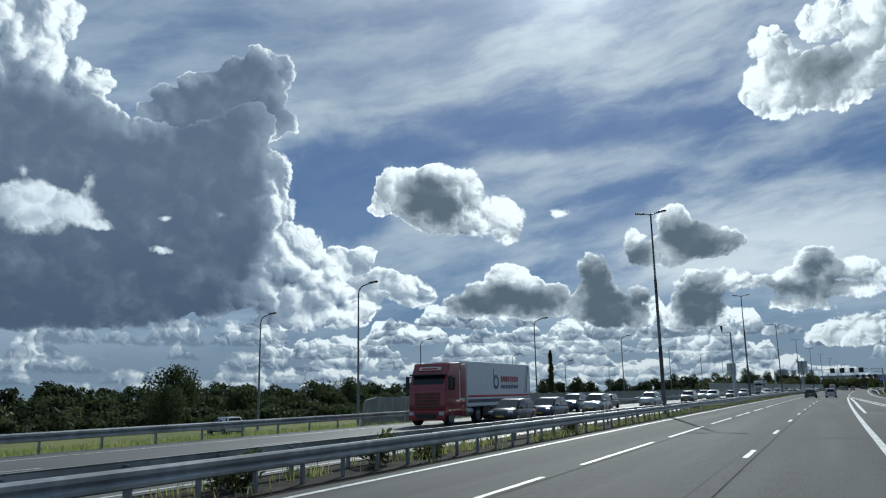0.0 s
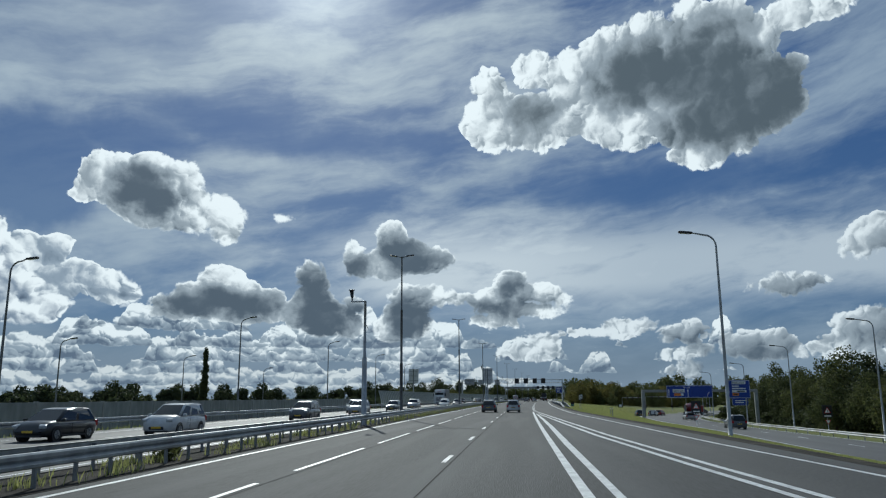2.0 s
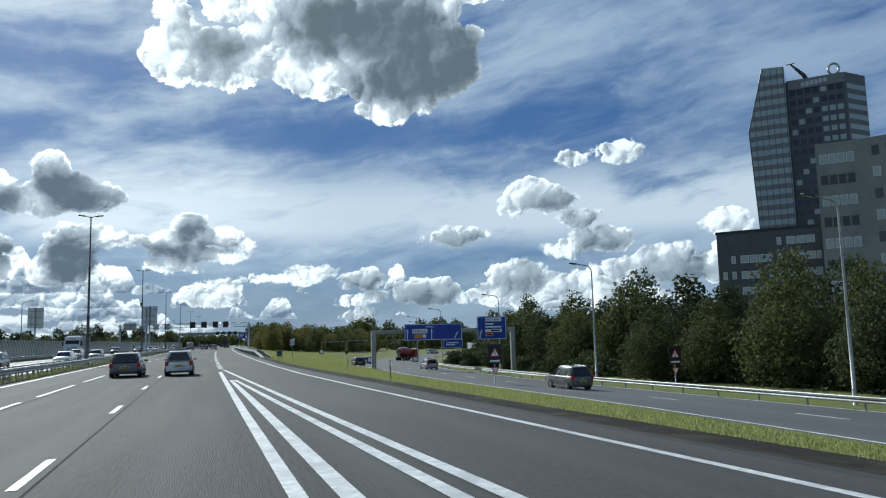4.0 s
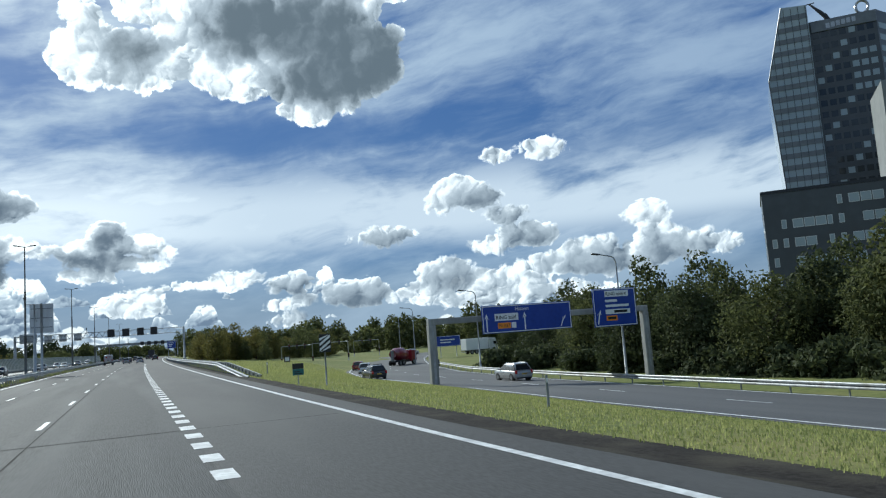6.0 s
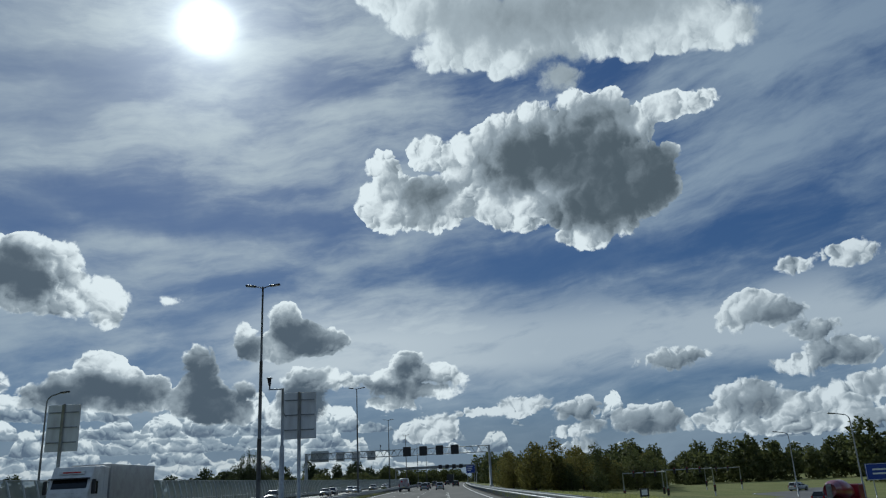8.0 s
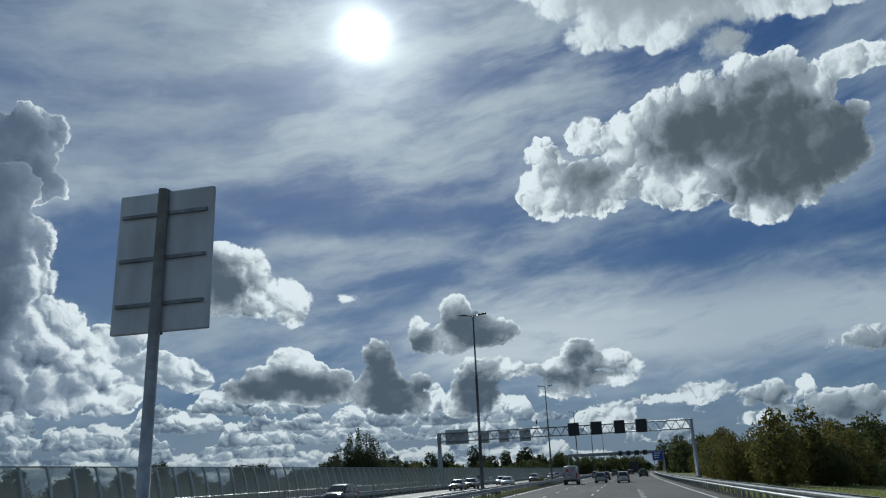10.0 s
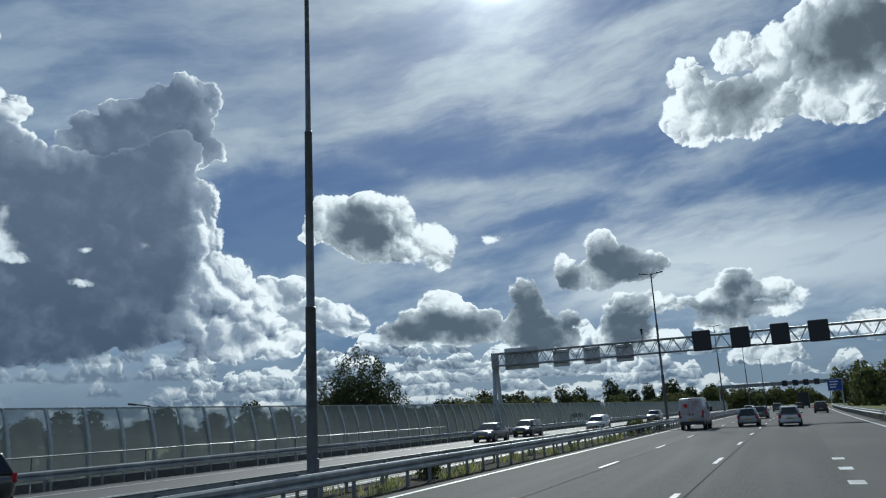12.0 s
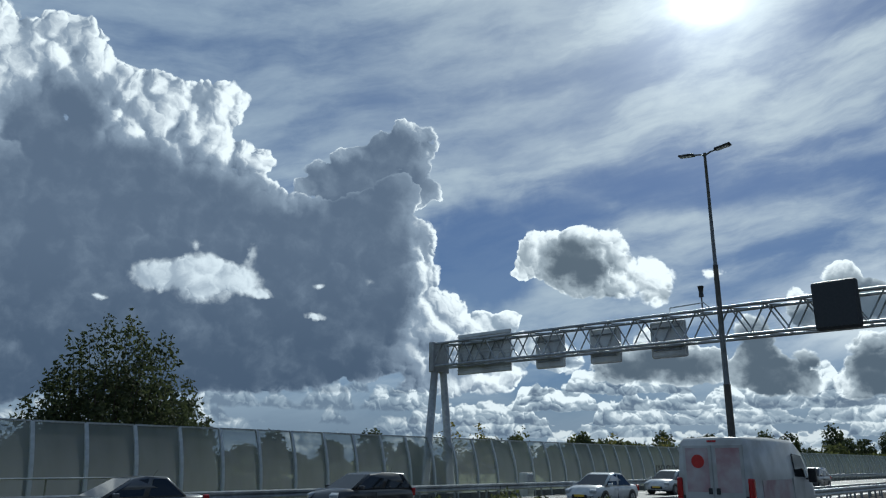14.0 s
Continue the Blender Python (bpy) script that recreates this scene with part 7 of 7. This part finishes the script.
near_edge = lambda s: max(low_mid(s) - low_half(s), right_edge(s) + 5)
blades("verge_grass", strip_spots(100000, 95, 250, lambda s: right_edge(s) + lerp(s, [(95, 1.45), (110, 1.75), (170, 1.5), (230, 1.05)]), lambda s: near_edge(s) - 0.1, 1), 0.085, "uneven yellow-green grass on the verge slope", BLADE, 3, 0.022)
blades("verge_grass", strip_spots(16000, 250, 340, lambda s: right_edge(s) + 1.3, lambda s: min(near_edge(s) - 0.1, 34), 2), 0.3, "rough grass on the slope below the guard rail", BLADE, 4, 0.035)
blades("far_grass", strip_spots(15000, 25, 140, lambda s: -48.0, lambda s: -28.5, 8), 0.35, "tall dry grass beyond the opposite guard rail", BLADE, 5, 0.04)
weeds = [(x, y, 0.0) for x, y, z in strip_spots(15000, 26, 370, lambda s: -12.2, lambda s: -10.2, 9, 0.5)]
blades("median_weeds", weeds, 0.3, "straggling weeds and grass between the guard rails", BLADE, 6, 0.014)


def weed_bush(m, h, seed, label):
    t = empty("weed", m, label, "weed", "median weeds")
    lobes = [(0.3 * math.cos(k * 2.4) * (k % 3) * 0.5, 0.5 * math.sin(k * 2.4), h * (0.25 + 0.09 * k), 0.28, 0.34, 0.22) for k in range(7)]
    o = new("leaves", leaf_mesh("leaves", lobes, 500, 0.055, LEAF, seed))
    o.parent = t
    bm = bmesh.new()
    for k in range(5):
        add_tube(bm, [(0.05 * k - 0.1, 0, -0.05), (0.08 * k - 0.16, 0.1 * math.sin(k), h * 0.5), (0.12 * k - 0.24, 0.2 * math.sin(k), h)], [0.012, 0.009, 0.004], 5)
    part("stems", bm, BARK, t)


for s, h in ((37.5, 0.75), (43.0, 0.9), (46.0, 0.5), (60, 0.6), (96, 0.6), (330, 0.7), (365, 1.2), (367.5, 1.35), (369, 1.1), (372.5, 1.0), (378, 0.6)):
    weed_bush(at(-11.3, s, 0.0), h, int(s), "leafy green weed growing between the guard rails")


# ---------------------------------------------------------------- office towers behind the wood
FACADE = mat("dark_facade", (0.06, 0.066, 0.072), 0.35, grain=(0.05, 0.055, 0.06), scale=0.5, stain=(0.05, 0.052, 0.055), sscale=0.15)
FACADE_GREY = mat("grey_facade", (0.2, 0.21, 0.21), 0.7, grain=(0.17, 0.18, 0.18), scale=0.6, bump=0.2, bscale=3, stain=(0.23, 0.24, 0.24), sscale=0.12)
GLAZING = glassy("facade_glass", (0.3, 0.35, 0.37), 0.08)
PANE = glassy("window_glass", (0.03, 0.035, 0.04), 0.05)
FRAME_ = mat("pale_frame", (0.55, 0.56, 0.56), 0.5, grain=(0.45, 0.46, 0.46), scale=2)
BAND = mat("spandrel", (0.15, 0.16, 0.17), 0.35, grain=(0.12, 0.13, 0.14), scale=0.6)


def prism(q, y0, y1):
    """A solid from an outline in x, z between two depths."""
    bm = bmesh.new()
    a = [bm.verts.new((x, y0, z)) for x, z in q]
    b = [bm.verts.new((x, y1, z)) for x, z in q]
    bm.faces.new(a)
    bm.faces.new(b[::-1])
    for i in range(len(q)):
        bm.faces.new((a[i], b[i], b[(i + 1) % len(q)], a[(i + 1) % len(q)]))
    bmesh.ops.recalc_face_normals(bm, faces=bm.faces)
    return bm


def plan_prism(q, z0, z1):
    """A solid from an outline on plan between two heights."""
    bm = bmesh.new()
    a = [bm.verts.new((x, y, z0)) for x, y in q]
    b = [bm.verts.new((x, y, z1)) for x, y in q]
    bm.faces.new(a)
    bm.faces.new(b[::-1])
    for i in range(len(q)):
        bm.faces.new((a[i], b[i], b[(i + 1) % len(q)], a[(i + 1) % len(q)]))
    bmesh.ops.recalc_face_normals(bm, faces=bm.faces)
    return bm


tower = empty("office_tower", pose(178.9, 326.1, 0, 0, 0, -46), "dark glass office tower with a slanted facade and roof emblem", "tower")
part("wall", plan_prism([(12.4, 0.5), (30, 0.5), (36, 9), (36, 30), (12.4, 30)], -4, 85), FACADE, tower, "dark main block")
part("glass_wing", prism([(1.5, 28.0), (12.3, 28.0), (12.3, 89.2), (5.6, 89.8), (0, 68.4)], -3, 20), GLAZING, tower, "slanted glass wing")


def wing_left(z):
    return lerp(z, [(28, 1.5), (68.4, 0.0), (89.8, 5.6)])


for k in range(17):
    z = 31 + 3.4 * k
    part("spandrel", box_bm(wing_left(z + 0.7) + 0.2, 12.2, -3.12, -3.004, z, z + 1.5), BAND, tower)
for k in range(6):
    x = 2.2 + 1.95 * k
    zt = 89 if x > 5.6 else 68.4 + x / 5.6 * 21
    part("mullion", box_bm(x - 0.07, x + 0.07, -3.18, -3.13, 28, zt), FACADE, tower)
part("mullion", tube_bm([(0, -3.05, 68.4), (5.6, -3.05, 89.8)], 0.16, 6), FACADE, tower)
part("mullion", tube_bm([(1.5, -3.05, 28), (0, -3.05, 68.4)], 0.16, 6), FACADE, tower)
for k in range(15):
    z = 32 + 3.4 * k
    for j in range(7):
        x = 13.2 + 2.35 * j
        part("window", box_bm(x, x + 1.7, 0.44, 0.497, z, z + 1.75), GLAZING if (j > 3 and 8 < k < 13) or (j * 7 + k * 3) % 5 == 0 else PANE, tower)
    sp = part("window_band", box_bm(0, 9.6, -0.06, -0.003, 0, 1.7), GLAZING, tower)
    sp.matrix_basis = pose(30.4, 1.1, z, 0, 0, 54.8)
em = part("roof_sign", box_bm(13, 30, 0.1, 0.5, 81.5, 84.8, 0.1), BAND, tower, "dark roof parapet with plain marks")
for k in range(6):
    part("emblem_block", box_bm(17 + 1.35 * k, 18 + 1.35 * k, 0.02, 0.096, 82.1 + 0.1 * k, 83.6 + 0.1 * k), RIM, em)
rb = bmesh.new()
for k in range(20):
    a0, a1 = 2 * math.pi * k / 20, 2 * math.pi * (k + 1) / 20
    add_tube(rb, [(27 + 1.6 * math.cos(a0), 2, 87 + 1.9 * math.sin(a0)), (27 + 1.6 * math.cos(a1), 2, 87 + 1.9 * math.sin(a1))], 0.4, 6)
part("roof_ring", rb, RIM, tower, "pale plain ring on the roof")
cr_ = part("roof_crane", tube_bm([(19.5, 6, 84), (17.8, 6, 88), (14.0, 6, 92.5)], [0.9, 0.7, 0.25], 8), DARK, tower, "dark window-cleaning crane")
part("crane_arm", tube_bm([(12.6, 6, 92.4), (15.4, 6, 92.6)], 0.15, 6), DARK, cr_)

wing = empty("office_wing", pose(139, 296.6, 0, 0, 0, -46), "low black office wing with white window bands", "office block")
part("wall", box_bm(0, 34, 0, 22, -4, 28.7), FACADE, wing, "black flat-roofed block")
part("parapet", box_bm(-0.2, 34.2, -0.2, 22.2, 28.7, 29.4), BLACK, wing)
for k in range(6):
    z = 2.6 + 4.4 * k
    for j in range(13):
        if (k * 5 + j * 3) % 7 == 6 or (k == 5 and j < 6):
            continue
        x = 1.2 + 2.4 * j
        wide = 2.2 if j % 5 > 1 else 1.1
        wd = part("window", box_bm(x, x + wide, -0.06, -0.005, z, z + 2.1), FRAME_, wing, "pale window frame")
        part("pane", box_bm(x + 0.14, x + wide - 0.14, -0.075, -0.061, z + 0.14, z + 1.96), GLAZING, wd)
    for j in range(4):
        wd = part("window", box_bm(-0.06, -0.005, 2 + 5 * j, 4.5 + 5 * j, z, z + 2.1), FRAME_, wing)
        part("pane", box_bm(-0.075, -0.061, 2.2 + 5 * j, 4.3 + 5 * j, z + 0.14, z + 1.96), GLAZING, wd)

grey = empty("office_block", pose(151, 278.6, 0, 0, 0, -46), "dark grey office block with white framed window rows", "office block")
part("wall", plan_prism([(5.6, 0), (16.6, 0), (40, -6), (44, 14), (5.6, 18)], -4, 50.2), FACADE_GREY, grey, "grey rendered block")
for k in range(8):
    z = 5.4 + 5.6 * k
    white = k % 2 == 1
    for j in range(4):
        x = 6.4 + 2.1 * j
        wd = part("window", box_bm(x, x + 1.8, -0.06, -0.005, z, z + 2.6), FRAME_ if white else FACADE, grey)
        part("pane", box_bm(x + 0.2, x + 1.6, -0.08, -0.061, z + 0.2, z + 2.4), GLAZING if white else PANE, wd)
    for j in range(6):
        wd = part("window", box_bm(0, 1.8, -0.06, -0.005, 0, 2.6), FRAME_ if not white else FACADE, grey)
        wd.matrix_basis = pose(18.5 + 3.2 * j, -0.49 - 0.82 * j, z + 0.8, 0, 0, -14.4)
        part("pane", box_bm(0.2, 1.6, -0.08, -0.061, 0.2, 2.4), GLAZING if not white else PANE, wd)

# shrubs under the wood
far_wood("shrubs", [(W(46.3, s)[0], W(46.3, s)[1], W(46.3 + max(0, s - 225) * 0.5, s + 12)[0], W(46.3, s + 12)[1], 1.5, 3.2, 1.9) for s in range(120, 270, 12)], "dense dark shrubs along the foot of the wood", LEAF_DARK, 0.55)
